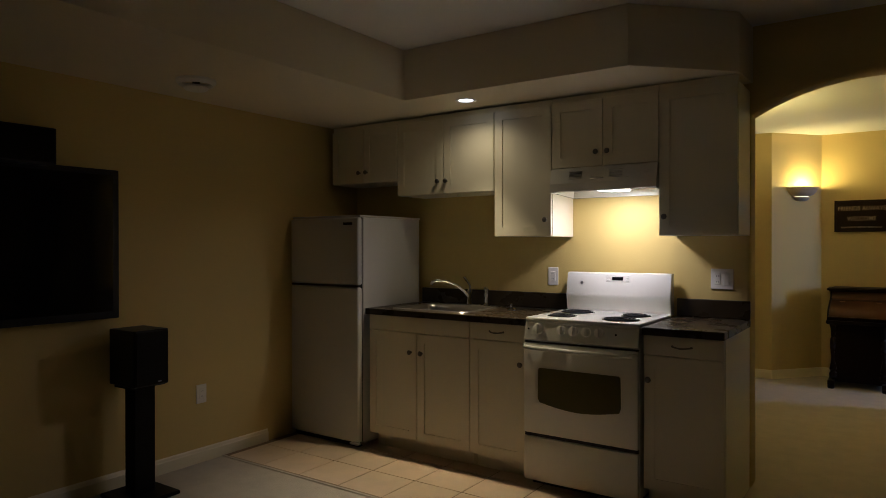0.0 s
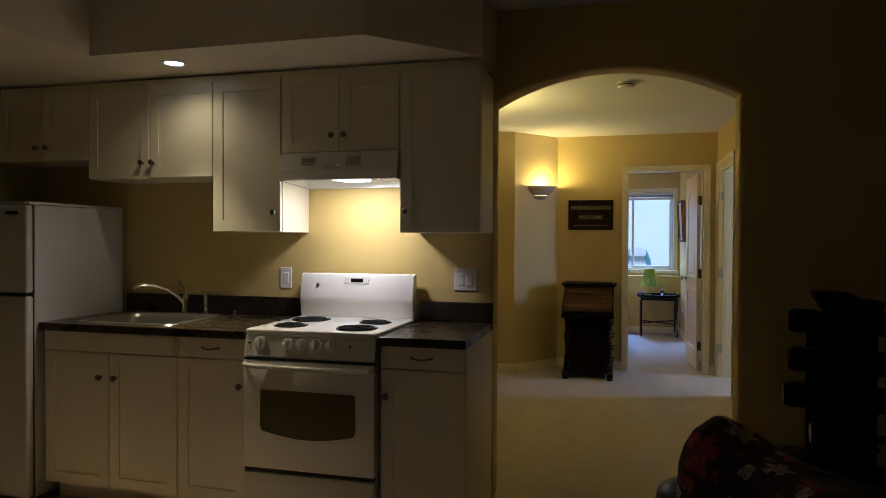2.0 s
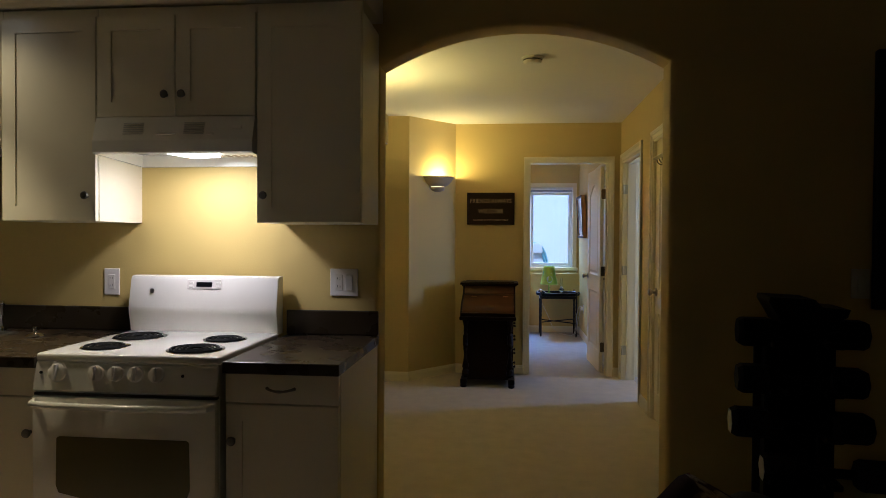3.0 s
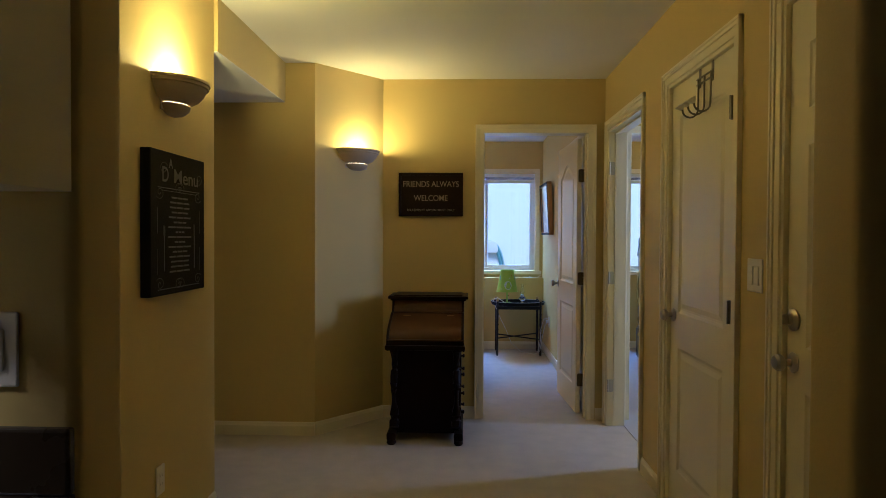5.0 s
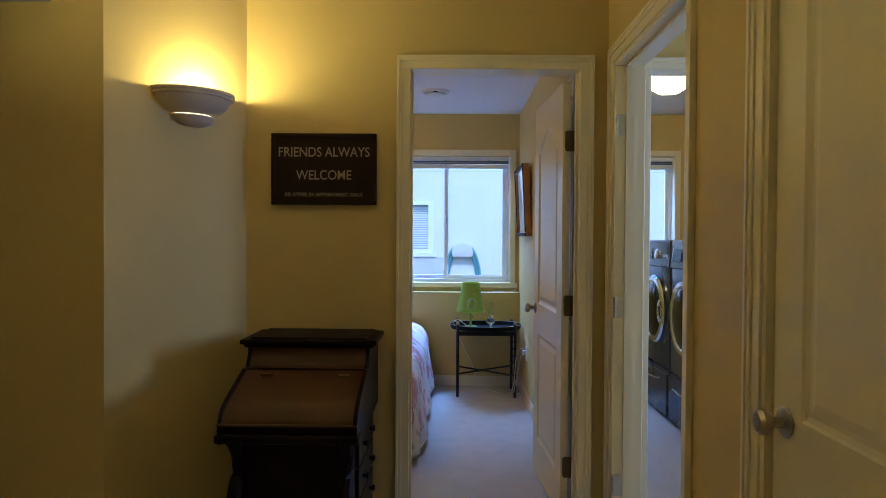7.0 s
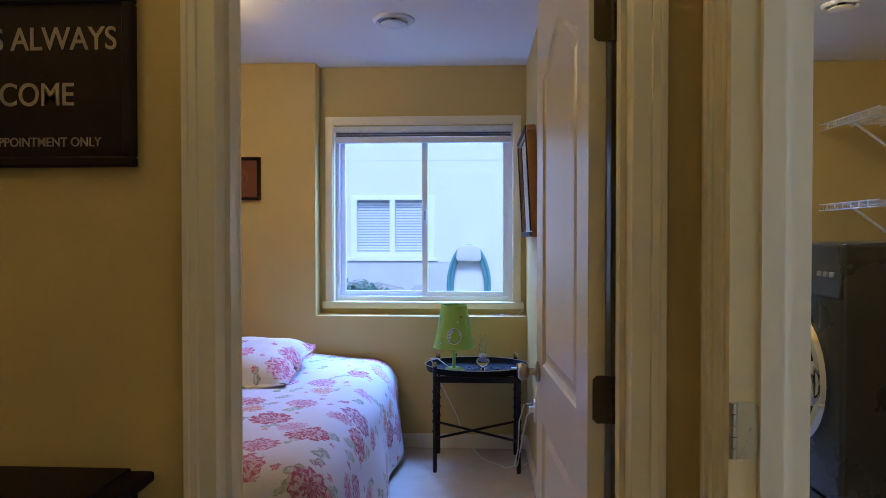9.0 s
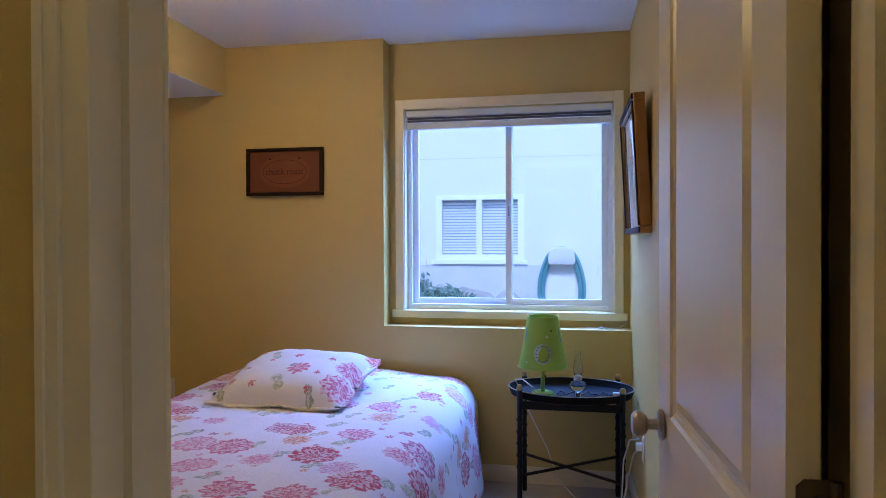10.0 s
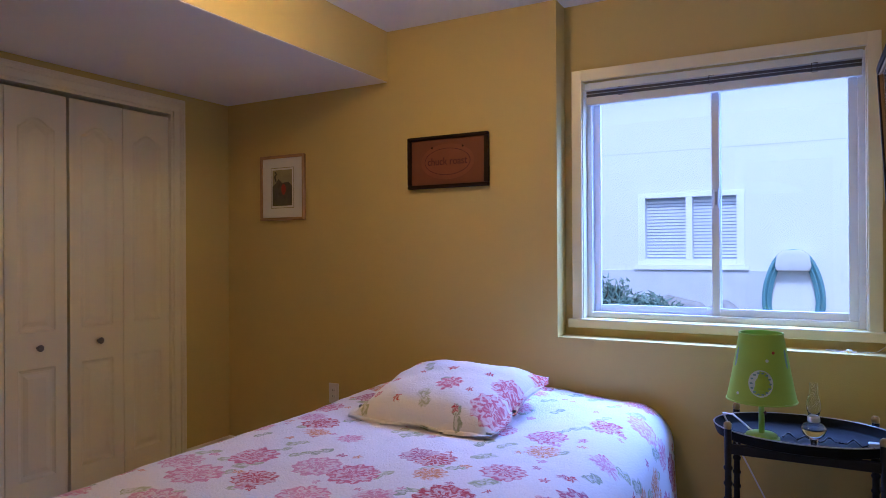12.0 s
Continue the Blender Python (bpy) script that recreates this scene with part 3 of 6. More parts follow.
upper(-3.593, -2.962, 1.822, (1.898, 1.898), (-3.312, -3.244), "white framed two door wall cabinet above the fridge")
upper(-2.960, -2.167, 1.713, (1.797, 1.797), (-2.602, -2.535), "white framed two door wall cabinet above the sink")
upper(-2.165, -1.764, 1.418, (1.519,), (-1.80,), "tall white framed single door wall cabinet")
upper(-1.762, -1.116, 1.825, (1.908, 1.908), (-1.474, -1.405), "short white framed two door cabinet above the hood")
upper(-1.114, -0.706, 1.415, (1.519,), (-1.080,), "tall white framed single door wall cabinet at the archway")

# range hood
hd = thing("range_hood", "white under-cabinet range hood with its light on", "range hood", pose(-1.439, 4.05, 1.675))
w = 0.321
bm = B()
ins = [(-0.343, 0.006), (-0.352, 0.014), (-0.352, 0.052), (-0.328, 0.140), (-0.016, 0.140), (-0.016, -0.010)]
outp = [(-0.352, 0.004), (-0.362, 0.010), (-0.362, 0.055), (-0.335, 0.148), (-0.004, 0.148), (-0.004, -0.012)]
for s in (-1, 1):
    va = [bm.verts.new((s * w, y, z)) for y, z in outp]
    vb = [bm.verts.new((s * (w - 0.008), y, z)) for y, z in ins]
    bm.faces.new(va)
    bm.faces.new(vb)
    bm.verts.ensure_lookup_table()
L = [v for v in bm.verts]
a0, i0, a1, i1 = L[0:6], L[6:12], L[12:18], L[18:24]
for i in range(5):
    bm.faces.new((a0[i], a0[i + 1], a1[i + 1], a1[i]))
    bm.faces.new((i0[i], i0[i + 1], i1[i + 1], i1[i]))
for p, q in ((a0, i0), (a1, i1)):
    bm.faces.new((p[0], p[5], q[5], q[0]))
bm.faces.new((a0[0], a1[0], i1[0], i0[0]))
bm.faces.new((a0[5], a1[5], i1[5], i0[5]))
bmesh.ops.recalc_face_normals(bm, faces=bm.faces)
part("shell", bm, ENAMEL, hd)
part("underside_pan", box(B(), -0.312, 0.312, -0.345, -0.018, 0.040, 0.046), ENAMEL, hd, "white enamel underside of the hood")
flt = part("filter", prism(B(), [(0.135, -0.30), (0.285, -0.30), (0.265, -0.09), (-0.06, -0.09), (-0.045, -0.16), (0.120, -0.16)], Matrix.Translation((0, 0, 0.022)), 0.016, 0.003), PLATE, hd, "pale mesh grease filter")
for k in range(9):
    part("filter_rib", box(B(), -0.045 + 0.033 * k, -0.030 + 0.033 * k, -0.155, -0.095, 0.0195, 0.0225), PLASTER, flt)
part("filter_clip", box(B(), 0.245, 0.262, -0.115, -0.098, 0.014, 0.0215, 0.002), STEEL, flt)
part("rating_label", box(B(), -0.25, -0.16, -0.24, -0.14, 0.0385, 0.0402), REEL_LABEL, hd, "grey printed rating label")
part("warning_label", box(B(), -0.135, -0.115, -0.22, -0.15, 0.0385, 0.0402), REEL_LABEL, hd)
SL = math.atan2(0.027, 0.093)
for gx, mat in ((-0.16, STEEL), (0.085, STEEL)):
    for k in range(6):
        slot = box(B(), gx - 0.040, gx + 0.040, -0.002, 0.0015, -0.0014, 0.0014)
        slot.transform(Matrix.Translation((0, -0.355 + 0.0065 * k * math.sin(SL) / math.cos(SL), 0.080 + 0.0085 * k)) @ Matrix.Rotation(-SL, 4, "X"))
        part("vent_slot", slot, mat, hd)
for x0, x1 in ((-0.065, 0.015), (0.140, 0.165)):
    sw = box(B(), x0, x1, -0.004, 0.003, -0.004, 0.004, 0.0015)
    sw.transform(Matrix.Translation((0, -0.3555, 0.078)) @ Matrix.Rotation(-SL, 4, "X"))
    part("rocker_switch", sw, CHROME if x0 < 0 else PLATE, hd)
badge = box(B(), 0.235, 0.275, -0.002, 0.002, -0.008, 0.008, 0.001)
badge.transform(Matrix.Translation((0, -0.348, 0.104)) @ Matrix.Rotation(-SL, 4, "X"))
part("badge", badge, PLATE, hd)
part("light_lens", prism(B(), [(-0.045, -0.315), (0.130, -0.315), (0.118, -0.185), (-0.010, -0.175)], Matrix.Translation((0, 0, 0.006)), 0.036, 0.006, 2), glow("hood_lens", (1.0, 0.86, 0.62), 9.0), hd, "glowing frosted light lens")

# fridge
fr = thing("fridge", "white two door apartment fridge standing beside the counter", "fridge", pose(-3.297, 3.32, 0))
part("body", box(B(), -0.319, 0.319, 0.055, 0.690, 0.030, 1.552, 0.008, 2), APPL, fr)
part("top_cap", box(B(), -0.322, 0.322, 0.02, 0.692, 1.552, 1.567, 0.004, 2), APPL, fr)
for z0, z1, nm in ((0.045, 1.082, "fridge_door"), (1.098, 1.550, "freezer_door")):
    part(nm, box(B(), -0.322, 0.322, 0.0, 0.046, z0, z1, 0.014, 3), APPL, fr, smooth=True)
part("door_seal", box(B(), -0.312, 0.312, 0.046, 0.055, 0.05, 1.546), BLACKP, fr, "dark rubber door seal")
part("handle_recess", box(B(), -0.314, 0.314, 0.003, 0.045, 1.083, 1.097), BLACKP, fr)
part("badge", box(B(), 0.19, 0.27, -0.0025, 0.002, 1.500, 1.518, 0.001), BLACKP, fr, "small dark maker's badge")
part("kick_grille", box(B(), -0.30, 0.30, 0.03, 0.05, 0.012, 0.044), BLACKP, fr)
part("hinge_foot", box(B(), 0.245, 0.318, -0.004, 0.03, 0.030, 0.044, 0.003), PLATE, fr, "white lower hinge bracket")
for x in (-0.27, 0.27):
    for y in (0.07, 0.62):
        part("foot", lathe(B(), [(0, 0), (0.02, 0), (0.02, 0.012), (0.008, 0.014), (0.008, 0.03), (0, 0.03)], Matrix.Translation((x, y, 0)), 12), BLACKP, fr)


def base_unit(x0, x1, ndoors, knobs, pull, label, right_end=False):
    c = thing("base_cabinet", label, "cabinet", pose((x0 + x1) / 2, 4.05, 0), group="kitchen base cabinets")
    w = (x1 - x0) / 2
    for sx in (-w, w - 0.016):
        part("side_panel", prism(B(), [(-0.55, 0), (-0.003, 0), (-0.003, 0.902), (-0.615, 0.902), (-0.615, 0.105), (-0.55, 0.105)], Matrix.Translation((sx, 0, 0)) @ YZ, 0.016), CABW, c)
    part("bottom_panel", box(B(), -w + 0.016, w - 0.016, -0.615, -0.003, 0.106, 0.121), CABW, c)
    part("top_rail", box(B(), -w + 0.016, w - 0.016, -0.615, -0.55, 0.874, 0.902), CABW, c)
    part("back_panel", box(B(), -w + 0.016, w - 0.016, -0.02, -0.003, 0.121, 0.902), CABW, c)
    part("toe_board", box(B(), -w + 0.0165, w - 0.0165, -0.556, -0.542, 0.0, 0.105, 0.001), CABW, c)
    d = part("drawer_front", shaker(-w + 0.0015, w - 0.0015, 0.802, 0.900, -0.642, plain=True), CABW, c)
    if pull is not None:
        cab_pull(d, pull - (x0 + x1) / 2, -0.642, 0.854)
    for i in range(ndoors):
        a, b = -w + 2 * w * i / ndoors, -w + 2 * w * (i + 1) / ndoors
        dd = part("door", shaker(a + 0.0015, b - 0.0015, 0.110, 0.797, -0.642), CABW, c)
        cab_knob(dd, knobs[i] - (x0 + x1) / 2, -0.642, 0.676)
    return c


base_unit(-2.953, -2.158, 2, (-2.602, -2.515), None, "white two door sink base cabinet with a false front")
base_unit(-2.156, -1.772, 1, (-1.806,), -1.966, "white base cabinet with one drawer and one door")
base_unit(-1.100, -0.706, 1, (-1.070,), -0.904, "white base cabinet with one drawer beside the archway")

# worktops
wt = thing("worktop", "dark mottled laminate worktop with a sunk sink cut-out", "worktop", pose(-2.365, 4.05, 0.943))
bm = B()
hx0, hx1, hy0, hy1 = -0.415, 0.115, -0.575, -0.165
x0, x1 = -0.605, 0.592
box(bm, x0, x1, -0.665, hy0, -0.040, 0, 0.004, 2)
for q in ((x0, hx0, hy0, hy1), (hx1, x1, hy0, hy1), (x0, x1, hy1, -0.002)):
    box(bm, q[0], q[1], q[2], q[3], -0.040, 0)
part("slab", bm, COUNTER, wt)
part("backsplash", box(B(), x0, x1, -0.022, -0.002, 0.001, 0.105, 0.005, 2), COUNTER, wt)
wt2 = thing("worktop", "short dark mottled laminate worktop beside the stove", "worktop", pose(-0.905, 4.05, 0.943))
part("slab", box(B(), -0.196, 0.204, -0.665, -0.002, -0.040, 0, 0.004, 2), COUNTER, wt2)
part("backsplash", box(B(), -0.196, 0.204, -0.022, -0.002, 0.001, 0.105, 0.005, 2), COUNTER, wt2)

# sink
sk = thing("sink", "stainless steel drop-in sink with rounded basin", "sink", pose(-2.515, 3.68, 0.944))


def rounded(x0, x1, y0, y1, r, n=6):
    pts = []
    for cx, cy, a in ((x1 - r, y1 - r, 0), (x0 + r, y1 - r, 90), (x0 + r, y0 + r, 180), (x1 - r, y0 + r, 270)):
        pts += [(cx + r * math.cos(radians(a + 90 * i / n)), cy + r * math.sin(radians(a + 90 * i / n))) for i in range(n + 1)]
    return pts


bm = B()
prev = None
for dx, dy, r, z in ((0.295, 0.235, 0.05, 0.0), (0.290, 0.230, 0.05, 0.006), (0.268, 0.208, 0.06, 0.006), (0.262, 0.202, 0.06, 0.001), (0.255, 0.195, 0.065, -0.02), (0.240, 0.180, 0.07, -0.145), (0.20, 0.14, 0.07, -0.160)):
    ring = [bm.verts.new((x, y, z)) for x, y in rounded(-dx, dx, -dy, dy, r)]
    if prev:
        for i in range(len(ring)):
            bm.faces.new((prev[i], prev[(i + 1) % len(ring)], ring[(i + 1) % len(ring)], ring[i]))
    prev = ring
bm.faces.new(prev[::-1])
bmesh.ops.recalc_face_normals(bm, faces=bm.faces)
for f in bm.faces:
    f.normal_flip()
part("basin", bm, STEEL, sk, smooth=True)
part("drain", lathe(B(), [(0, 0.002), (0.018, 0.002), (0.040, 0.004), (0.042, 0.0)], Matrix.Translation((0, 0, -0.159)), 18), CHROME, sk, smooth=True)

fa = thing("faucet", "chrome swan-neck kitchen faucet with lever handle", "faucet", pose(-2.50, 3.955, 0.944))
part("base_plate", prism(B(), rounded(-0.10, 0.10, -0.026, 0.026, 0.025), Matrix(), 0.010, 0.003), CHROME, fa, smooth=True)
part("body", lathe(B(), [(0.024, 0.009), (0.022, 0.03), (0.017, 0.06), (0.018, 0.10), (0.013, 0.112), (0, 0.114)], Matrix(), 18), CHROME, fa, smooth=True)
part("spout", tube(B(), [(0, 0, 0.05), (-0.03, -0.03, 0.10), (-0.07, -0.07, 0.145), (-0.12, -0.12, 0.17), (-0.17, -0.165, 0.175), (-0.19, -0.185, 0.165), (-0.195, -0.19, 0.145)], [0.012, 0.011, 0.010, 0.0095, 0.010, 0.011, 0.011], 12), CHROME, fa, smooth=True)
part("lever", tube(B(), [(0, 0, 0.112), (0.0, 0.004, 0.135), (-0.02, 0.004, 0.165), (-0.045, 0.0, 0.195)], [0.009, 0.009, 0.008, 0.011], 10), CHROME, fa, smooth=True)
sp = thing("side_spray", "chrome side spray standing beside the faucet", "faucet spray", pose(-2.365, 3.955, 0.944))
part("spray_body", lathe(B(), [(0, 0), (0.024, 0.0), (0.022, 0.012), (0.012, 0.02), (0.012, 0.06), (0.017, 0.07), (0.013, 0.10), (0.018, 0.115), (0.016, 0.13), (0, 0.132)], Matrix(), 16), CHROME, sp, smooth=True)
so = thing("sink_stopper", "small steel sink stopper lying on the worktop", "stopper", pose(-2.085, 3.80, 0.9435))
part("dome", lathe(B(), [(0, 0), (0.036, 0.0), (0.036, 0.006), (0.026, 0.014), (0.008, 0.018), (0.006, 0.035), (0.010, 0.042), (0, 0.046)], Matrix(), 18), CHROME, so, smooth=True)

# stove
st = thing("stove", "white electric coil stove with a dark oven window", "stove", pose(-1.437, 4.03, 0))
w = 0.326
part("body", box(B(), -w, w, -0.635, -0.01, 0.050, 0.929), ENAMEL, st)
part("plinth", box(B(), -w + 0.02, w - 0.02, -0.60, -0.03, 0.0, 0.050), BLACKP, st)
ck = part("cooktop", box(B(), -w - 0.002, w + 0.002, -0.650, -0.075, 0.929, 0.958, 0.010, 3), ENAMEL, st, smooth=True)
prism(bm := B(), [(-0.655, 0.826), (-0.668, 0.836), (-0.650, 0.924), (-0.645, 0.931), (-0.60, 0.931), (-0.60, 0.826)], Matrix(((0, 0, 1, -w), (1, 0, 0, 0), (0, 1, 0, 0), (0, 0, 0, 1))), 2 * w, 0.003)
cp = part("control_panel", bm, ENAMEL, st)
tilt = Matrix.Rotation(radians(-11), 4, "X")
for kx, r in ((-0.240, 0.032), (-0.101, 0.027), (-0.032, 0.027), (0.041, 0.027), (0.114, 0.027)):
    m = Matrix.Translation((kx, -0.6555, 0.895)) @ tilt @ OUT
    k = part("knob", lathe(B(), [(0, 0.0), (r, 0.0), (r * 0.96, 0.010), (r * 0.8, 0.013), (0, 0.013)], m, 20), PLATE, cp, "off-white round control knob", smooth=True)
    grip = box(B(), -0.005, 0.005, -r * 0.85, r * 0.85, 0.012, 0.026, 0.002)
    grip.transform(m)
    part("grip", grip, PLATE, k)
for kx in (0.205, -0.302):
    part("indicator", lathe(B(), [(0, 0), (0.006, 0), (0.005, 0.004), (0, 0.005)], Matrix.Translation((kx, -0.6555, 0.893)) @ tilt @ OUT, 10), BLACKP, cp)
# oven door with a bowed window
od = part("oven_door", box(B(), -w, w, -0.672, -0.640, 0.31, 0.816, 0.008, 2), ENAMEL, st, smooth=True)
win = [(-0.235, 0.674), (-0.238, 0.514)] + [(-0.228 + 0.456 * i / 12, 0.489 - 0.030 * math.sin(math.pi * i / 12)) for i in range(13)] + [(0.238, 0.514), (0.235, 0.674), (0.225, 0.681), (-0.225, 0.681)]
# Olive base colour stands in for the lit tile floor mirrored in the glass.
OVEN_REFL = material("oven_window", (0.12, 0.105, 0.026), 0.10, spread=0.1)
prism(bm := B(), win, Matrix(((1, 0, 0, 0), (0, 0, -1, -0.6715), (0, 1, 0, 0), (0, 0, 0, 1))), 0.0025)
part("oven_window", bm, OVEN_REFL, od, "dark oven glass with a floor reflection in its colour and a bowed lower edge")
bm = B()
tube(bm, [(-w + 0.01, -0.672, 0.796), (-w + 0.02, -0.700, 0.796), (-0.25, -0.708, 0.794), (0, -0.711, 0.792), (0.25, -0.708, 0.794), (w - 0.02, -0.700, 0.796), (w - 0.01, -0.672, 0.796)], 0.012, 10)
part("door_handle", bm, ENAMEL, od, "white bar handle", smooth=True)
part("trim_line", box(B(), -w + 0.002, w - 0.002, -0.662, -0.640, 0.817, 0.825), BLACKP, st)
part("drawer_gap", box(B(), -w + 0.003, w - 0.003, -0.660, -0.640, 0.292, 0.31), BLACKP, st)
part("storage_drawer", box(B(), -w, w, -0.672, -0.640, 0.045, 0.291, 0.008, 2), ENAMEL, st, smooth=True)
prism(bm := B(), [(-0.075, 0.949), (-0.078, 0.958), (-0.080, 0.975), (-0.086, 1.005), (-0.092, 1.032), (-0.0945, 1.048), (-0.0935, 1.062), (-0.072, 1.179), (-0.066, 1.190), (-0.055, 1.194), (-0.015, 1.194), (-0.012, 0.949)], Matrix(((0, 0, 1, -w), (1, 0, 0, 0), (0, 1, 0, 0), (0, 0, 0, 1))), 2 * w, 0.004, 2)
bg = part("backguard", bm, ENAMEL, st, smooth=True)
lean = Matrix.Translation((0, -0.0826, 1.124)) @ Matrix.Rotation(radians(-10.4), 4, "X")


def on_guard(nm, x0, x1, z0, z1, d, mat, lab=""):
    b = box(B(), x0, x1, -d, 0.004, z0, z1, 0.001)
    b.transform(lean)
    return part(nm, b, mat, bg, lab)


on_guard("clock_panel", -0.07, 0.08, 0.015, 0.055, 0.002, PLATE, "clock panel with pale keys")
on_guard("clock_display", -0.03, 0.04, 0.024, 0.044, 0.0035, SCREEN)
for i in range(2):
    for zz in (0.020, 0.036):
        on_guard("key", -0.062 + i * 0.118, -0.042 + i * 0.118, zz, zz + 0.009, 0.0035, ENAMEL)
b = lathe(B(), [(0, 0.0), (0.011, 0.0), (0.010, 0.002), (0, 0.0022)], lean @ Matrix.Translation((-0.225, -0.001, 0.005)) @ OUT, 16)
part("maker_badge", b, STEEL, bg, "small round grey badge")
for bx, by, r in ((-0.168, -0.50, 0.078), (-0.178, -0.255, 0.095), (0.180, -0.51, 0.095), (0.185, -0.275, 0.078)):
    part("drip_pan", lathe(B(), [(r + 0.006, 0.0), (r + 0.005, 0.002), (r, 0.001), (r * 0.6, -0.004), (0, -0.005)], Matrix.Translation((bx, by, 0.959)), 28), CHROME, st, "chrome drip pan", smooth=True)
    pts = []
    turns = 3 if r < 0.09 else 4
    for i in range(turns * 20 + 1):
        a = 2 * math.pi * i / 20
        rr = 0.018 + (r - 0.018) * i / (turns * 20)
        pts.append((bx + rr * math.cos(a), by + rr * math.sin(a), 0.963))
    part("coil", tube(B(), pts, 0.0046, 6), BLACKM, st, "black spiral heating coil", smooth=True)

# wall plates


def plate(m, kind, w=0.072, h=0.118, label="", name="wall_plate", cat="switch"):
    """A cover plate; m's z points off the wall, y up."""
    p = thing(name, label, cat, m)
    part("cover", box(B(), -w / 2, w / 2, -h / 2, h / 2, 0, 0.006, 0.003, 2), PLATE, p)
    gangs = kind if isinstance(kind, (list, tuple)) else [kind]
    for i, k in enumerate(gangs):
        cx = (i - (len(gangs) - 1) / 2) * 0.046
        if k == "rocker":
            part("rocker", box(B(), cx - 0.0165, cx + 0.0165, -0.033, 0.033, 0.004, 0.0105, 0.002), PLATE, p)
        elif k == "toggle":
            part("toggle", box(B(), cx - 0.005, cx + 0.005, -0.004, 0.014, 0.004, 0.018, 0.0015), PLATE, p)
        else:
            f = part("socket", box(B(), cx - 0.0165, cx + 0.0165, -0.033, 0.033, 0.004, 0.008, 0.002), PLATE, p)
            for z in (-0.017, 0.017):
                for sx in (-0.006, 0.006):
                    part("slot", box(B(), cx + sx - 0.001, cx + sx + 0.001, z - 0.004, z + 0.005, 0.0075, 0.0085), BLACKP, f)
    return p


def on_y(x, y, z):
    return Matrix(((1, 0, 0, x), (0, 0, -1, y), (0, 1, 0, z), (0, 0, 0, 1)))


def on_xe(x, y, z):
    return Matrix(((0, 0, -1, x), (-1, 0, 0, y), (0, 1, 0, z), (0, 0, 0, 1)))


def on_xw(x, y, z):
    return Matrix(((0, 0, 1, x), (1, 0, 0, y), (0, 1, 0, z), (0, 0, 0, 1)))


plate(on_y(-1.905, 4.05, 1.158), "socket", label="white duplex outlet above the worktop", name="outlet", cat="outlet")
plate(on_y(-0.852, 4.05, 1.168), ["socket", "rocker"], 0.122, label="white outlet and rocker switch above the worktop", name="outlet", cat="outlet")
plate(on_xw(-3.64, 2.59, 0.43), "socket", label="white duplex outlet near the floor by the fridge", name="outlet", cat="outlet")
plate(on_y(1.24, 4.05, 1.19), "rocker", label="white light switch in the dark corner", name="light_switch")
plate(on_xe(0.93, 5.405, 1.216), ["rocker", "rocker"], 0.120, label="white double rocker switch beside the entry door", name="light_switch")
plate(on_xw(-1.32, 5.663, 0.36), "socket", label="white duplex outlet low on the hall wall", name="outlet", cat="outlet")
plate(on_y(-1.90, 11.05, 0.445), "socket", label="white duplex outlet behind the bed", name="outlet", cat="outlet")
plate(on_xe(0.85, 10.46, 0.40), "socket", label="white duplex outlet with cords beside the tray table", name="outlet", cat="outlet")

# ceiling fixtures
dl = thing("downlight", "white recessed downlight, lit, over the worktop", "ceiling light", pose(-2.24, 3.50, 2.264))
part("trim_ring", lathe(B(), [(0.045, -0.001), (0.058, -0.004), (0.066, -0.003), (0.068, 0.0)], Matrix(), 28), CEIL, dl, smooth=True)
part("lens", lathe(B(), [(0, -0.0015), (0.045, -0.0012)], Matrix(), 24), glow("downlight_lens", (1.0, 0.88, 0.68), 5.0), dl, "glowing frosted lens")


def round_vent(x, y, z, r, label, deep=1.0):
    v = thing("ceiling_vent", label, "ceiling vent", pose(x, y, z) @ Matrix.Diagonal((1, 1, deep, 1)))
    part("collar", lathe(B(), [(r, 0), (r, -0.008), (r * 0.86, -0.018), (r * 0.72, -0.012), (r * 0.70, -0.004)], Matrix(), 28), CEIL, v, smooth=True)
    part("disc", lathe(B(), [(0, -0.034), (r * 0.52, -0.033), (r * 0.64, -0.026), (r * 0.60, -0.020), (0, -0.020)], Matrix(), 28), CEIL, v, smooth=True)
    part("stem", lathe(B(), [(0.02, -0.022), (0.02, -0.001)], Matrix(), 10), BLACKP, v)
    return v


round_vent(-3.17, 2.23, 2.264, 0.105, "white round ceiling exhaust vent on the soffit", 1.7)
round_vent(0.09, 10.22, H, 0.11, "white round ceiling vent in the bedroom")
round_vent(2.30, 10.10, H, 0.09, "white round ceiling vent in the laundry")
sd = thing("smoke_detector", "beige round smoke detector on the hall ceiling", "smoke detector", pose(-0.015, 5.52, H))
part("base", lathe(B(), [(0.07, 0), (0.07, -0.010), (0.062, -0.012)], Matrix(), 24), PLATE, sd, smooth=True)
part("cover", lathe(B(), [(0.060, -0.012), (0.060, -0.026), (0.050, -0.038), (0.025, -0.042), (0, -0.042)], Matrix(), 24), PLATE, sd, smooth=True)
part("slits", lathe(B(), [(0.0605, -0.016), (0.0605, -0.022)], Matrix(), 24), BLACKP, sd)

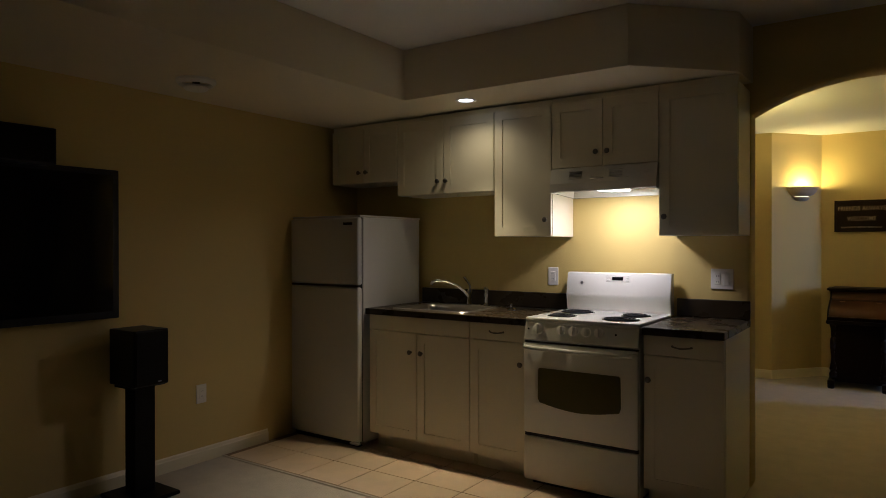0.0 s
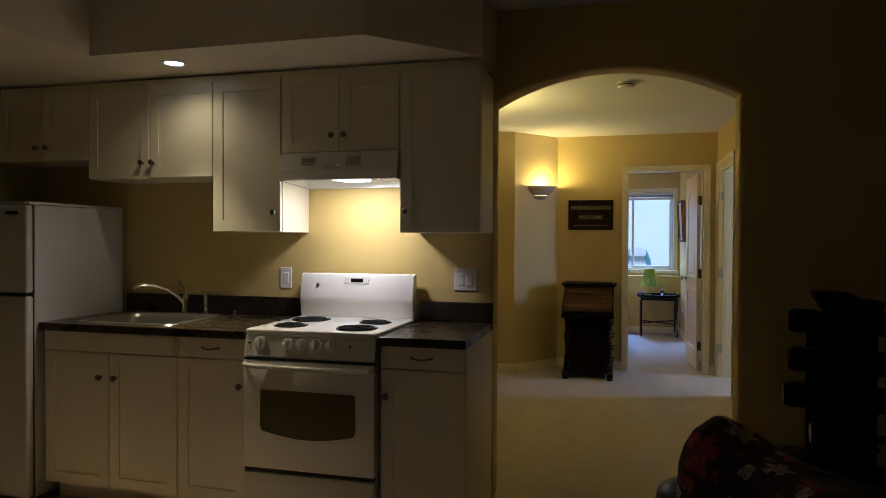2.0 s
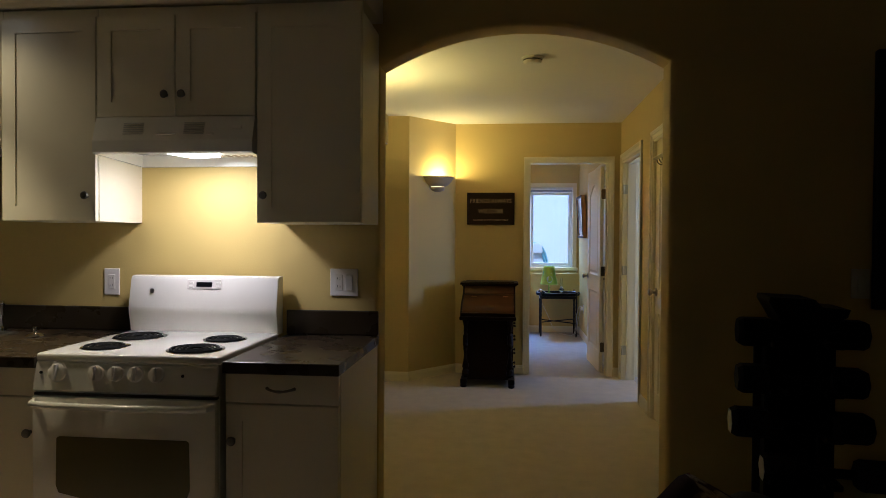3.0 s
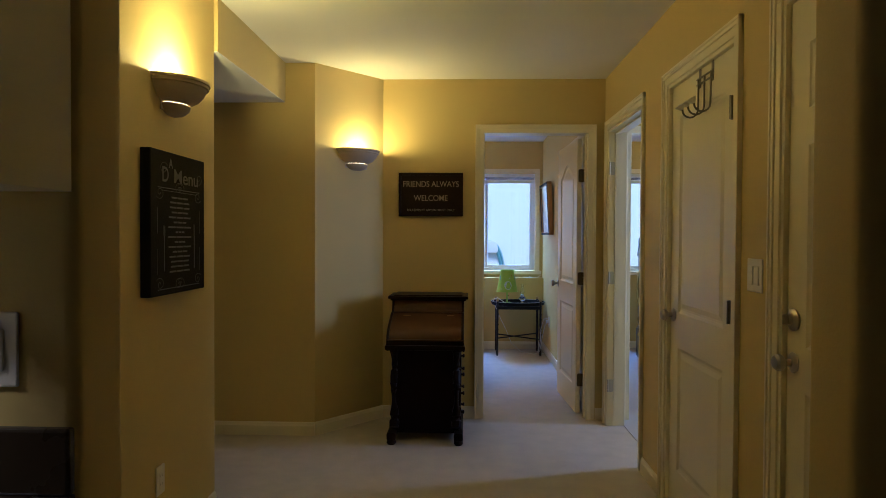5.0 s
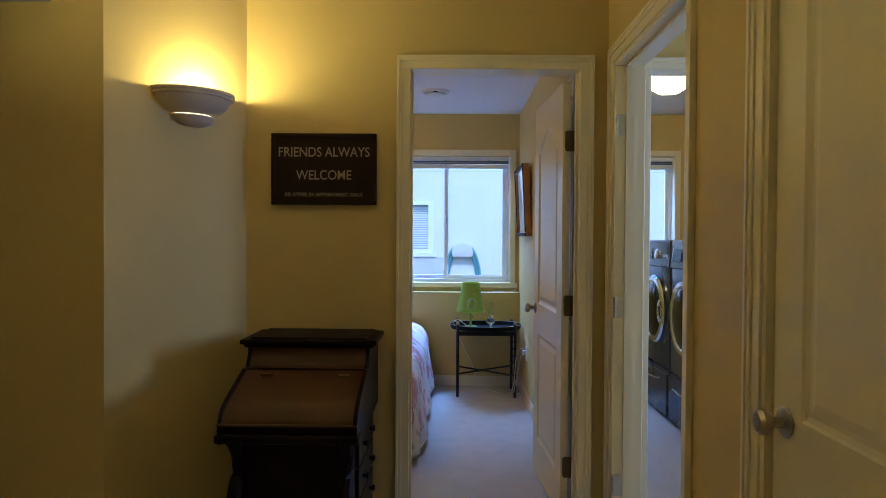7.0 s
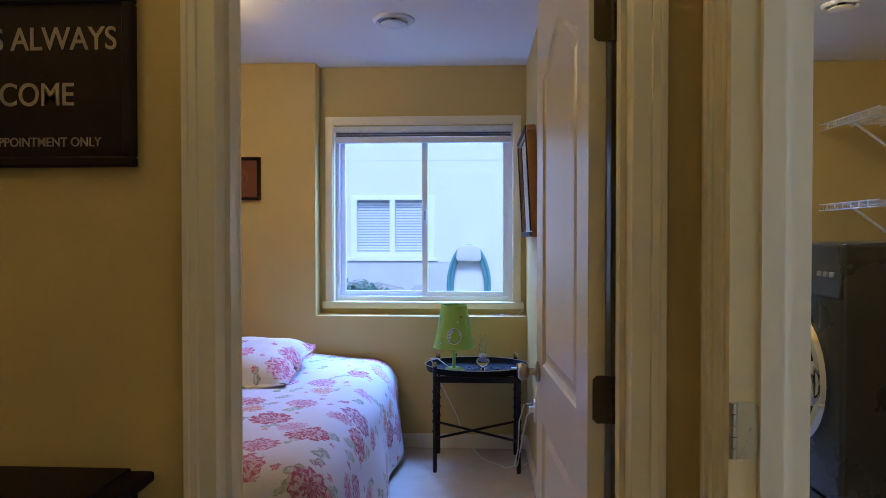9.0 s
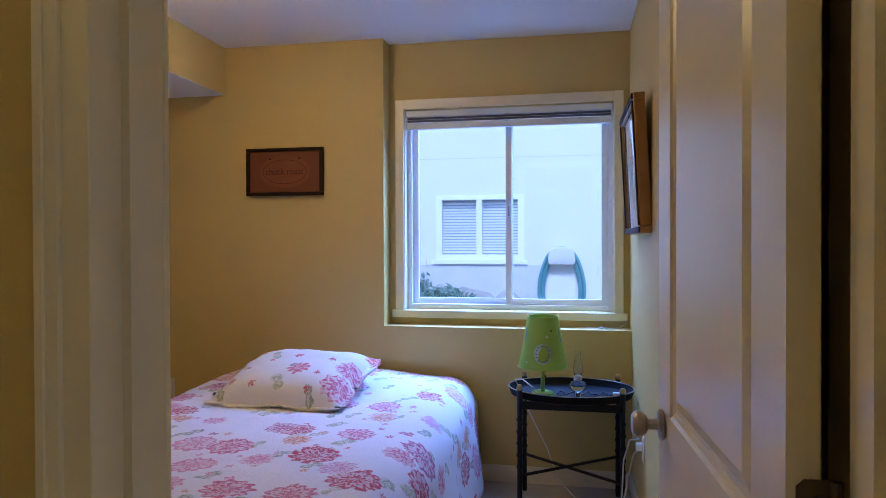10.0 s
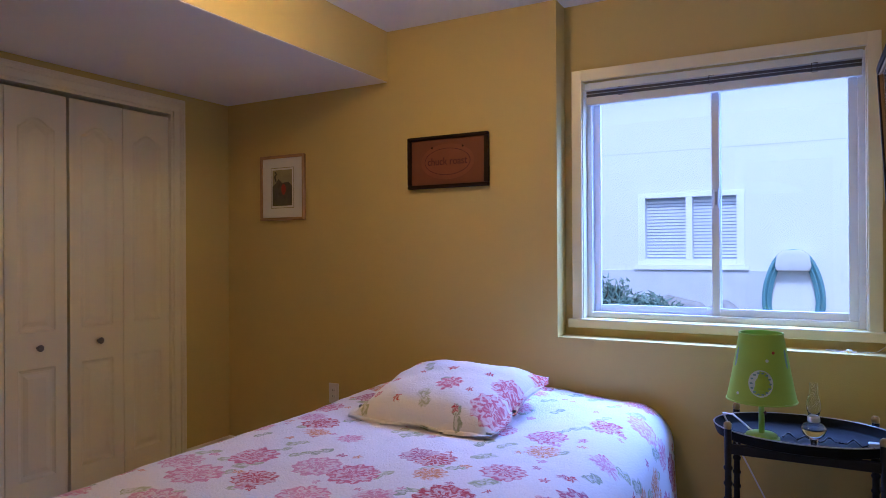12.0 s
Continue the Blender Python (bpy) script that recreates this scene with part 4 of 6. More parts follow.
# ---- television wall ----
tv = thing("television", "large black flat television on the wall, switched off", "television", pose(-3.64, 1.29, 1.371))
part("mount", box(B(), 0.0, 0.045, -0.25, 0.25, -0.18, 0.18), BLACKM, tv)
part("cabinet", box(B(), 0.045, 0.088, -0.72, 0.72, -0.405, 0.405, 0.006, 2), BLACKP, tv)
part("screen", box(B(), 0.0875, 0.0895, -0.685, 0.685, -0.365, 0.375), SCREEN, tv, "dark glossy screen")
cs = thing("center_speaker", "black centre loudspeaker above the television", "loudspeaker", pose(-3.64, 1.31, 1.763))
part("bracket", box(B(), 0.0, 0.12, -0.10, 0.10, -0.012, 0.0), BLACKM, cs)
part("cabinet", box(B(), 0.02, 0.19, -0.325, 0.325, 0.0, 0.180, 0.006, 2), BLACKP, cs)
part("grille", box(B(), 0.19, 0.198, -0.315, 0.315, 0.008, 0.172, 0.003), BLACKM, cs)
stand = thing("speaker_stand", "black metal speaker stand on the carpet", "speaker stand", pose(-3.42, 2.05, 0))
part("base_plate", box(B(), -0.155, 0.155, -0.14, 0.14, 0.0, 0.022, 0.005, 2), BLACKM, stand)
part("column", box(B(), -0.048, 0.048, -0.06, 0.06, 0.022, 0.602, 0.006, 2), BLACKM, stand)
part("top_plate", box(B(), -0.08, 0.08, -0.10, 0.10, 0.602, 0.612, 0.002), BLACKM, stand)
ls = thing("loudspeaker", "black bookshelf loudspeaker on its stand", "loudspeaker", pose(-3.42, 2.05, 0.612))
part("cabinet", box(B(), -0.13, 0.11, -0.10, 0.10, 0.0, 0.300, 0.006, 2), BLACKP, ls)
part("grille", box(B(), 0.11, 0.122, -0.092, 0.092, 0.008, 0.292, 0.004, 2), BLACKM, ls)
part("badge", box(B(), 0.122, 0.124, 0.03, 0.05, 0.018, 0.024), STEEL, ls, "small silver badge")

# ---- more materials ----
WOOD = material("dark_mahogany", (0.009, 0.004, 0.002), 0.42, spread=0.35, scale=7.0, bump=0.06, bump_scale=90, spec=0.10)
# Varnish highlights on lid, cove and bead are put into a lighter brown.
WOOD_SHEEN = material("mahogany_highlight", (0.072, 0.029, 0.006), 0.32, spread=0.35, scale=6.0, bump=0.04, bump_scale=90, spec=0.2)
SIGNB = material("dark_brown_board", (0.018, 0.009, 0.005), 0.55, spec=0.15, spread=0.3, scale=18.0, bump=0.15)
CREAM = material("cream_lettering", (0.36, 0.28, 0.16), 0.6, spread=0.15, scale=40.0)
CHALK = material("chalk_grey_print", (0.15, 0.14, 0.12), 0.7, spread=0.2, scale=40.0)
CANVAS = material("black_canvas", (0.008, 0.007, 0.006), 0.7, spec=0.12, spread=0.3, scale=30.0, bump=0.2, bump_scale=400)
RUST = material("rust_red_sign", (0.17, 0.048, 0.013), 0.55, spread=0.18, scale=10.0)
RUSTL = material("faded_orange_sign", (0.21, 0.062, 0.018), 0.55, spread=0.18, scale=14.0)
REDL = material("red_lettering", (0.09, 0.008, 0.010), 0.55, spread=0.15, scale=30.0)
OAK = material("oak_frame", (0.36, 0.21, 0.09), 0.45, spread=0.22, scale=20.0, bump=0.08)
MAT = material("white_mount_board", (0.78, 0.76, 0.72), 0.8, spread=0.02)
PRINT = material("dark_print", (0.10, 0.085, 0.06), 0.6, spread=0.7, scale=28.0)
PRINTG = material("olive_print", (0.34, 0.30, 0.16), 0.6, spread=0.3, scale=18.0)
PRINTR = material("red_print", (0.36, 0.04, 0.03), 0.6, spread=0.4, scale=40.0)
GOLD = material("gilt_frame_side", (0.38, 0.21, 0.06), 0.38, 0.4, spread=0.2, scale=14.0)
LIME = material("lime_green_lacquer", (0.33, 0.52, 0.045), 0.35, spread=0.05, scale=8.0)
LIMES = material("lime_green_shade", (0.32, 0.50, 0.05), 0.6, spread=0.06, scale=9.0, bump=0.1, bump_scale=300)
PALEB = material("pale_blue_print", (0.55, 0.66, 0.66), 0.6, spread=0.15, scale=60.0)
LEATHER = material("black_leather", (0.016, 0.014, 0.014), 0.36, spread=0.3, scale=20.0, bump=0.4, bump_scale=220)
CLEAR = glass("clear_lamp_glass", (0.92, 0.95, 1.0))
GRAPH = material("graphite_metal_paint", (0.075, 0.080, 0.090), 0.28, 0.55, spread=0.06, scale=4.0)
WIRE = material("white_coated_wire", (0.80, 0.80, 0.80), 0.4, spread=0.02)
SLAT_SHADED = material("shaded_blind_slat", (0.10, 0.10, 0.12), 0.5, spread=0.1)
SLAT = material("white_blind_slat", (0.74, 0.76, 0.80), 0.45, spread=0.03)
DARKP = material("pale_window_pane", (0.42, 0.47, 0.55), 0.12, spread=0.05)
HOSE = material("green_garden_hose", (0.15, 0.31, 0.34), 0.45, spread=0.15, scale=20.0)
REEL = material("pale_grey_plastic", (0.62, 0.62, 0.60), 0.5, spread=0.04)
ROCK = material("grey_rock", (0.34, 0.33, 0.31), 0.9, spread=0.3, scale=9.0, bump=0.6, bump_scale=30)
NEEDLE = material("juniper_green", (0.17, 0.27, 0.22), 0.7, spread=0.4, scale=14.0)
BARK = material("brown_bark", (0.12, 0.08, 0.05), 0.9, spread=0.3, scale=30.0, bump=0.5)
HEXW = material("sidelit_cast_grey", (0.55, 0.50, 0.42), 0.5, 0.3, spread=0.1, scale=20.0)
BRASS = material("aged_brass", (0.42, 0.30, 0.14), 0.32, 1.0, spread=0.12, scale=30.0)
CORDW = material("white_cord", (0.74, 0.74, 0.72), 0.5)


def node(nt, kind, op=None, ins=(), **props):
    n = nt.nodes.new(kind)
    if op:
        n.operation = op
    for k, v in props.items():
        if k == "dims":
            n.voronoi_dimensions = v
        elif k == "rgba":
            n.data_type = "RGBA"
    for i, v in ins:
        if isinstance(v, bpy.types.NodeSocket):
            nt.links.new(v, n.inputs[i])
        else:
            n.inputs[i].default_value = v
    return n


def floral(name, ground, layers, bump_scale=70.0, bump=0.35, rough=0.85):
    """Printed cotton: scattered many-petalled blossoms and leaves on a plain ground, in metres of cloth."""
    m = bpy.data.materials.new(name)
    m.use_nodes = True
    nt = m.node_tree
    b = nt.nodes["Principled BSDF"]
    b.inputs["Roughness"].default_value = rough
    b.inputs["Specular IOR Level"].default_value = 0.2
    uv = nt.nodes.new("ShaderNodeTexCoord").outputs["UV"]
    warp = node(nt, "ShaderNodeTexNoise", ins=(("Vector", uv), ("Scale", 36.0), ("Detail", 3.0)))
    wv = node(nt, "ShaderNodeVectorMath", "SUBTRACT", ((0, warp.outputs["Color"]), (1, (0.5, 0.5, 0.5))))
    last = None
    for scale, radius, petals, wob, keep, offset, ramp, lines in layers:
        w2 = node(nt, "ShaderNodeVectorMath", "SCALE", ((0, wv.outputs[0]), ("Scale", 0.034)))
        p = node(nt, "ShaderNodeVectorMath", "ADD", ((0, uv), (1, w2.outputs[0])))
        p = node(nt, "ShaderNodeVectorMath", "ADD", ((0, p.outputs[0]), (1, offset)))
        v = node(nt, "ShaderNodeTexVoronoi", ins=(("Vector", p.outputs[0]), ("Scale", scale), ("Randomness", 0.75)), dims="2D")
        d = node(nt, "ShaderNodeVectorMath", "SUBTRACT", ((0, p.outputs[0]), (1, v.outputs["Position"])))
        xyz = node(nt, "ShaderNodeSeparateXYZ", ins=((0, d.outputs[0]),))
        ang = node(nt, "ShaderNodeMath", "ARCTAN2", ((0, xyz.outputs[1]), (1, xyz.outputs[0])))
        rnd = node(nt, "ShaderNodeSeparateColor", ins=((0, v.outputs["Color"]),))
        a2 = node(nt, "ShaderNodeMath", "MULTIPLY_ADD", ((0, ang.outputs[0]), (1, float(petals)), (2, rnd.outputs[0])))
        s = node(nt, "ShaderNodeMath", "SINE", ((0, a2.outputs[0]),))
        ln = node(nt, "ShaderNodeVectorMath", "LENGTH", ((0, d.outputs[0]),))
        sw = node(nt, "ShaderNodeMath", "MULTIPLY", ((0, s.outputs[0]), (1, wob)))
        dist = node(nt, "ShaderNodeMath", "ADD", ((0, ln.outputs["Value"]), (1, sw.outputs[0])))
        rr = node(nt, "ShaderNodeMapRange", ins=((0, rnd.outputs[1]), (3, radius * 0.55), (4, radius)))
        edge = node(nt, "ShaderNodeMath", "SUBTRACT", ((0, rr.outputs[0]), (1, dist.outputs[0])))
        mask = node(nt, "ShaderNodeMapRange", ins=((0, edge.outputs[0]), (1, -0.002), (2, 0.004)))
        kp = node(nt, "ShaderNodeMath", "LESS_THAN", ((0, rnd.outputs[2]), (1, keep)))
        mask = node(nt, "ShaderNodeMath", "MULTIPLY", ((0, mask.outputs[0]), (1, kp.outputs[0])))
        cr = nt.nodes.new("ShaderNodeValToRGB")
        cr.color_ramp.interpolation = "CONSTANT"
        for i, c in enumerate(ramp):
            e = cr.color_ramp.elements[i] if i < 2 else cr.color_ramp.elements.new(i / len(ramp))
            e.position = i / len(ramp)
            e.color = (*c, 1)
        nt.links.new(rnd.outputs[0], cr.inputs[0])
        ph = node(nt, "ShaderNodeMath", "MULTIPLY", ((0, dist.outputs[0]), (1, lines)))
        ph = node(nt, "ShaderNodeMath", "MULTIPLY_ADD", ((0, s.outputs[0]), (1, 0.7), (2, ph.outputs[0])))
        pt = node(nt, "ShaderNodeTexVoronoi", ins=(("Vector", p.outputs[0]), ("Scale", 52.0), ("Randomness", 1.0)), dims="2D")
        ph = node(nt, "ShaderNodeMath", "MULTIPLY_ADD", ((0, pt.outputs["Distance"]), (1, 5.0), (2, ph.outputs[0])))
        sn = node(nt, "ShaderNodeMath", "SINE", ((0, ph.outputs[0]),))
        tone = node(nt, "ShaderNodeMapRange", ins=((0, sn.outputs[0]), (1, -1.0), (2, 1.0), (3, 0.0), (4, 0.72)))
        light = node(nt, "ShaderNodeMix", ins=((0, tone.outputs[0]), (6, cr.outputs[0]), (7, (*ground, 1))), rgba=True)
        base = last if last else None
        mx = node(nt, "ShaderNodeMix", ins=((0, mask.outputs[0]), (7, light.outputs[2])), rgba=True)
        if base:
            nt.links.new(base, mx.inputs[6])
        else:
            mx.inputs[6].default_value = (*ground, 1)
        last = mx.outputs[2]
    nt.links.new(last, b.inputs["Base Color"])
    q = node(nt, "ShaderNodeTexNoise", ins=(("Vector", uv), ("Scale", bump_scale), ("Detail", 2.0), ("Distortion", 1.2)))
    bp = node(nt, "ShaderNodeBump", ins=(("Strength", bump), ("Distance", 0.006), ("Height", q.outputs["Fac"])))
    nt.links.new(bp.outputs[0], b.inputs["Normal"])
    return m


PINKS = [(0.48, 0.07, 0.09), (0.64, 0.25, 0.35), (0.56, 0.15, 0.22), (0.64, 0.27, 0.12), (0.62, 0.29, 0.40), (0.44, 0.12, 0.21)]
REDS = [(0.55, 0.11, 0.03), (0.48, 0.025, 0.035), (0.58, 0.14, 0.20), (0.52, 0.05, 0.035)]
GREENS = [(0.40, 0.43, 0.26), (0.46, 0.47, 0.30), (0.34, 0.38, 0.26)]
QUILT = floral("floral_quilt_cotton", (0.80, 0.76, 0.77), [
    (9.0, 0.040, 2, 0.016, 0.40, (0.31, 0.17, 0), GREENS, 160.0),
    (11.0, 0.020, 5, 0.004, 0.35, (0.07, 0.63, 0), PINKS, 300.0),
    (4.8, 0.092, 11, 0.006, 0.85, (0.0, 0.0, 0), PINKS, 120.0)], bump=0.6)
SHAM = floral("floral_pillow_cotton", (0.82, 0.78, 0.76), [
    (7.0, 0.050, 2, 0.018, 0.5, (0.11, 0.37, 0), GREENS, 160.0),
    (9.0, 0.024, 5, 0.004, 0.4, (0.27, 0.03, 0), REDS, 300.0),
    (4.4, 0.088, 9, 0.008, 0.8, (0.13, 0.02, 0), REDS, 95.0)], bump_scale=55.0)
THROW = floral("dark_patterned_throw", (0.035, 0.016, 0.012), [
    (7.0, 0.05, 5, 0.010, 0.8, (0.1, 0.2, 0), [(0.26, 0.035, 0.022), (0.34, 0.25, 0.13), (0.30, 0.10, 0.03)], 120.0),
    (12.0, 0.02, 4, 0.004, 0.5, (0.5, 0.3, 0), [(0.34, 0.27, 0.15), (0.26, 0.05, 0.03)], 200.0)], bump_scale=160.0)


def text(words, size, m, mat, parent, name="lettering", width=None):
    """Words in the built-in font as a flat mesh, centred on m, in its x, y plane."""
    c = bpy.data.curves.new("words", "FONT")
    c.body, c.size, c.align_x, c.align_y, c.extrude = words, size, "CENTER", "CENTER", 0.0008
    c.offset = size * 0.008
    tmp = bpy.data.objects.new("words", c)
    scene.collection.objects.link(tmp)
    bpy.context.view_layer.update()
    me = bpy.data.meshes.new_from_object(tmp.evaluated_get(bpy.context.evaluated_depsgraph_get()))
    bpy.data.objects.remove(tmp)
    if width:
        xs = [v.co.x for v in me.vertices]
        k = width / (max(xs) - min(xs))
        me.transform(Matrix.Diagonal((k, 1, 1, 1)))
    me.transform(m)
    me.materials.clear()
    me.materials.append(mat)
    ob = new(name, me)
    ob.parent = parent
    return ob


# ---- hall ----


def sconce(m, label):
    """A plaster half-bowl wall light; m: z up, y out from the wall."""
    s = thing("wall_sconce", label, "wall lamp", m, group="hall sconces")
    outer = [(0.166, 0.0), (0.166, -0.012), (0.159, -0.015), (0.160, -0.028), (0.152, -0.032), (0.140, -0.060), (0.118, -0.088), (0.088, -0.108), (0.080, -0.112)]
    inner = [(0.072, -0.106), (0.110, -0.080), (0.132, -0.055), (0.146, -0.028), (0.152, -0.002), (0.166, 0.0)]
    flat = Matrix.Diagonal((1.10, 0.92, 0.86, 1))
    part("bowl", lathe(B(), outer + inner, flat, 28, 180), PLASTER, s, "beige ridged half bowl", smooth=True)
    part("cup", lathe(B(), [(0.082, -0.116), (0.084, -0.122), (0.078, -0.140), (0.058, -0.158), (0.030, -0.167), (0.0, -0.168)], flat, 24, 180), PLASTER, s, "lower plaster cup", smooth=True)
    part("light_slot", lathe(B(), [(0.070, -0.118), (0.072, -0.106)], flat, 20, 180), glow("slot_glow", (1.0, 0.74, 0.36), 2.5), s, "glowing slot between bowl and cup")
    part("back_plate", box(B(), -0.10, 0.10, 0.0, 0.006, -0.13, -0.01), PLASTER, s)
    part("bulb", lathe(B(), [(0, -0.075), (0.012, -0.07), (0.014, -0.05), (0.026, -0.02), (0.020, -0.004), (0, 0.0)], Matrix.Translation((0, 0.065, -0.015)), 12), glow("bulb_glow", (1.0, 0.78, 0.42), 4.0), s, "lit bulb inside the bowl", smooth=True)
    return s


sconce(Matrix(((0, 1, 0, -1.32), (-1, 0, 0, 5.775), (0, 0, 1, 1.985), (0, 0, 0, 1))), "beige plaster half-bowl wall light, lit, above the black menu canvas")
sconce(Matrix(((-0.648, 0.762, 0, -0.872), (-0.762, -0.648, 0, 7.760), (0, 0, 1, 1.956), (0, 0, 0, 1))), "beige plaster half-bowl wall light, lit, on the angled wall")

# black menu canvas
mn = thing("menu_canvas", "black canvas print with chalk-style menu lettering", "wall art", on_xw(-1.32, 5.765, 1.395))
part("canvas", box(B(), -0.26, 0.26, -0.285, 0.285, 0.001, 0.042, 0.003), CANVAS, mn)
F = Matrix.Translation((0, 0, 0.0425))
text("Menu", 0.080, F @ pose(0.065, 0.190, 0), CHALK, mn, "title_lettering", width=0.24)
text("A", 0.055, F @ pose(-0.085, 0.238, 0), CHALK, mn, "title_letter")
text("D", 0.085, F @ pose(-0.135, 0.190, 0), CHALK, mn, "title_letter")
bm = B()
for x0, x1, y0, y1 in ((-0.20, 0.20, 0.138, 0.141), (-0.17, 0.17, 0.128, 0.130), (-0.20, 0.20, -0.262, -0.259), (-0.205, -0.203, -0.20, -0.10), (0.203, 0.205, -0.20, -0.10), (-0.205, -0.203, -0.04, 0.06), (0.203, 0.205, -0.04, 0.06)):
    box(bm, x0, x1, y0, y1, 0.0425, 0.0432)
part("border", bm, CHALK, mn)
for cx, cy, sx, sy in ((-0.195, 0.125, 1, -1), (0.195, 0.125, -1, -1), (-0.195, -0.245, 1, 1), (0.195, -0.245, -1, 1), (0.0, 0.137, 1, 1), (0.0, 0.137, -1, 1), (0.0, -0.255, 1, 1), (0.0, -0.255, -1, 1), (-0.135, 0.21, -1, 1), (0.185, 0.205, 1, -1)):
    scroll = []
    for i in range(22):
        a = i * 0.42
        rr = 0.004 + 0.0016 * i
        scroll.append((cx + sx * (rr * math.cos(a) + 0.012), cy + sy * (rr * math.sin(a) * 0.7 + 0.006), 0.0428))
    part("scroll_ornament", tube(B(), scroll, 0.0011, 4), CHALK, mn)
for i in range(16):
    w = 0.04 + 0.075 * abs(math.sin(i * 1.7 + 0.6))
    for k in range(3):
        a = -w + 2 * w * k / 3
        part("text_line", box(B(), a + 0.003, a + 2 * w / 3 - 0.003, 0.105 - i * 0.020 - 0.0035, 0.105 - i * 0.020 + 0.0035, 0.0425, 0.0432), CHALK, mn)
for sx in (-0.145, 0.145):
    bm = B()
    box(bm, sx - 0.003, sx + 0.003, -0.19, -0.05, 0.0425, 0.0432)
    if sx < 0:
        for k in (-0.006, -0.002, 0.002, 0.006):
            box(bm, sx + k - 0.001, sx + k + 0.001, -0.05, -0.01, 0.0425, 0.0432)
    else:
        box(bm, sx - 0.005, sx + 0.002, -0.05, 0.0, 0.0425, 0.0432)
    part("cutlery_drawing", bm, CHALK, mn)

# welcome sign
sg = thing("welcome_sign", "dark brown wooden sign with cream lettering beside the door", "sign", on_y(-0.345, 7.96, 1.656))
part("board", box(B(), -0.222, 0.222, -0.146, 0.146, 0.0, 0.018), SIGNB, sg)
for q in ((-0.237, 0.237, 0.142, 0.160), (-0.237, 0.237, -0.160, -0.142), (-0.237, -0.219, -0.142, 0.142), (0.219, 0.237, -0.142, 0.142)):
    part("frame_rail", box(B(), q[0], q[1], q[2], q[3], 0.0, 0.028, 0.003), SIGNB, sg)
text("FRIENDS ALWAYS", 0.060, pose(0.0, 0.075, 0.0188), CREAM, sg, width=0.41)
text("WELCOME", 0.060, pose(0.0, -0.028, 0.0188), CREAM, sg, width=0.25)
text("RELATIVES BY APPOINTMENT ONLY", 0.024, pose(0.0, -0.115, 0.0188), CREAM, sg, width=0.35)

# davenport desk
ds = thing("davenport_desk", "dark mahogany davenport desk with a sloping lid and side drawers", "desk", pose(-0.345, 7.945, 0) @ Matrix.Diagonal((1.06, 1, 1.02, 1)))
side = Matrix(((0, 0, 1, -0.235), (1, 0, 0, 0), (0, 1, 0, 0), (0, 0, 0, 1)))
part("case", box(B(), -0.205, 0.205, -0.565, -0.02, 0.055, 0.60, 0.004), WOOD, ds)
cove = [(-0.300 - 0.055 * (1 - math.cos(math.pi / 2 * k / 8)), 0.895 - 0.085 * math.sin(math.pi / 2 * k / 8)) for k in range(9)]
slope = [(-0.372, 0.806), (-0.440, 0.784), (-0.520, 0.757), (-0.575, 0.738), (-0.615, 0.720), (-0.640, 0.700), (-0.652, 0.682), (-0.655, 0.672)]
part("desk_box", prism(B(), [(-0.02, 0.60), (-0.655, 0.60), (-0.655, 0.668)] + [(y + 0.006, z - 0.006) for y, z in slope[::-1]] + [(y + 0.004, z - 0.003) for y, z in cove[::-1]] + [(-0.02, 0.892)], Matrix.Translation((0.006, 0, 0)) @ side, 0.458), WOOD, ds)
for x0 in (-0.2355, 0.2205):
    part("side_cheek", prism(B(), [(-0.02, 0.60), (-0.660, 0.60), (-0.662, 0.672)] + [(y - 0.004, z + 0.005) for y, z in slope[::-1]] + cove[::-1] + [(-0.02, 0.894)], Matrix(((0, 0, 1, x0), (1, 0, 0, 0), (0, 1, 0, 0), (0, 0, 0, 1))), 0.015, 0.002), WOOD, ds)
part("sloping_lid", prism(B(), slope + [(y + 0.010, z - 0.010) for y, z in slope[::-1]], Matrix(((0, 0, 1, -0.2195), (1, 0, 0, 0), (0, 1, 0, 0), (0, 0, 0, 1))), 0.439), WOOD_SHEEN, ds, "glossy sloping lid, highlight painted in brown, with a rounded front", smooth=True)
part("cove_panel", prism(B(), cove + [(y + 0.010, z - 0.004) for y, z in cove[::-1]], Matrix(((0, 0, 1, -0.2195), (1, 0, 0, 0), (0, 1, 0, 0), (0, 0, 0, 1))), 0.439), WOOD_SHEEN, ds, "curved panel behind the lid, highlight painted in brown", smooth=True)
part("lid_bead", tube(B(), [(-0.236, -0.660, 0.668), (0.236, -0.660, 0.668)], 0.005, 8), WOOD_SHEEN, ds, smooth=True)
part("front_moulding", box(B(), -0.243, 0.243, -0.676, -0.60, 0.605, 0.635, 0.008, 2), WOOD, ds)
part("top_board", box(B(), -0.262, 0.262, -0.325, -0.01, 0.895, 0.915, 0.006, 2), WOOD, ds)
part("gallery", box(B(), -0.225, 0.225, -0.30, -0.02, 0.915, 0.922, 0.003), WOOD, ds)
part("top_moulding", box(B(), -0.248, 0.248, -0.312, -0.012, 0.884, 0.8948, 0.004, 2), WOOD, ds)
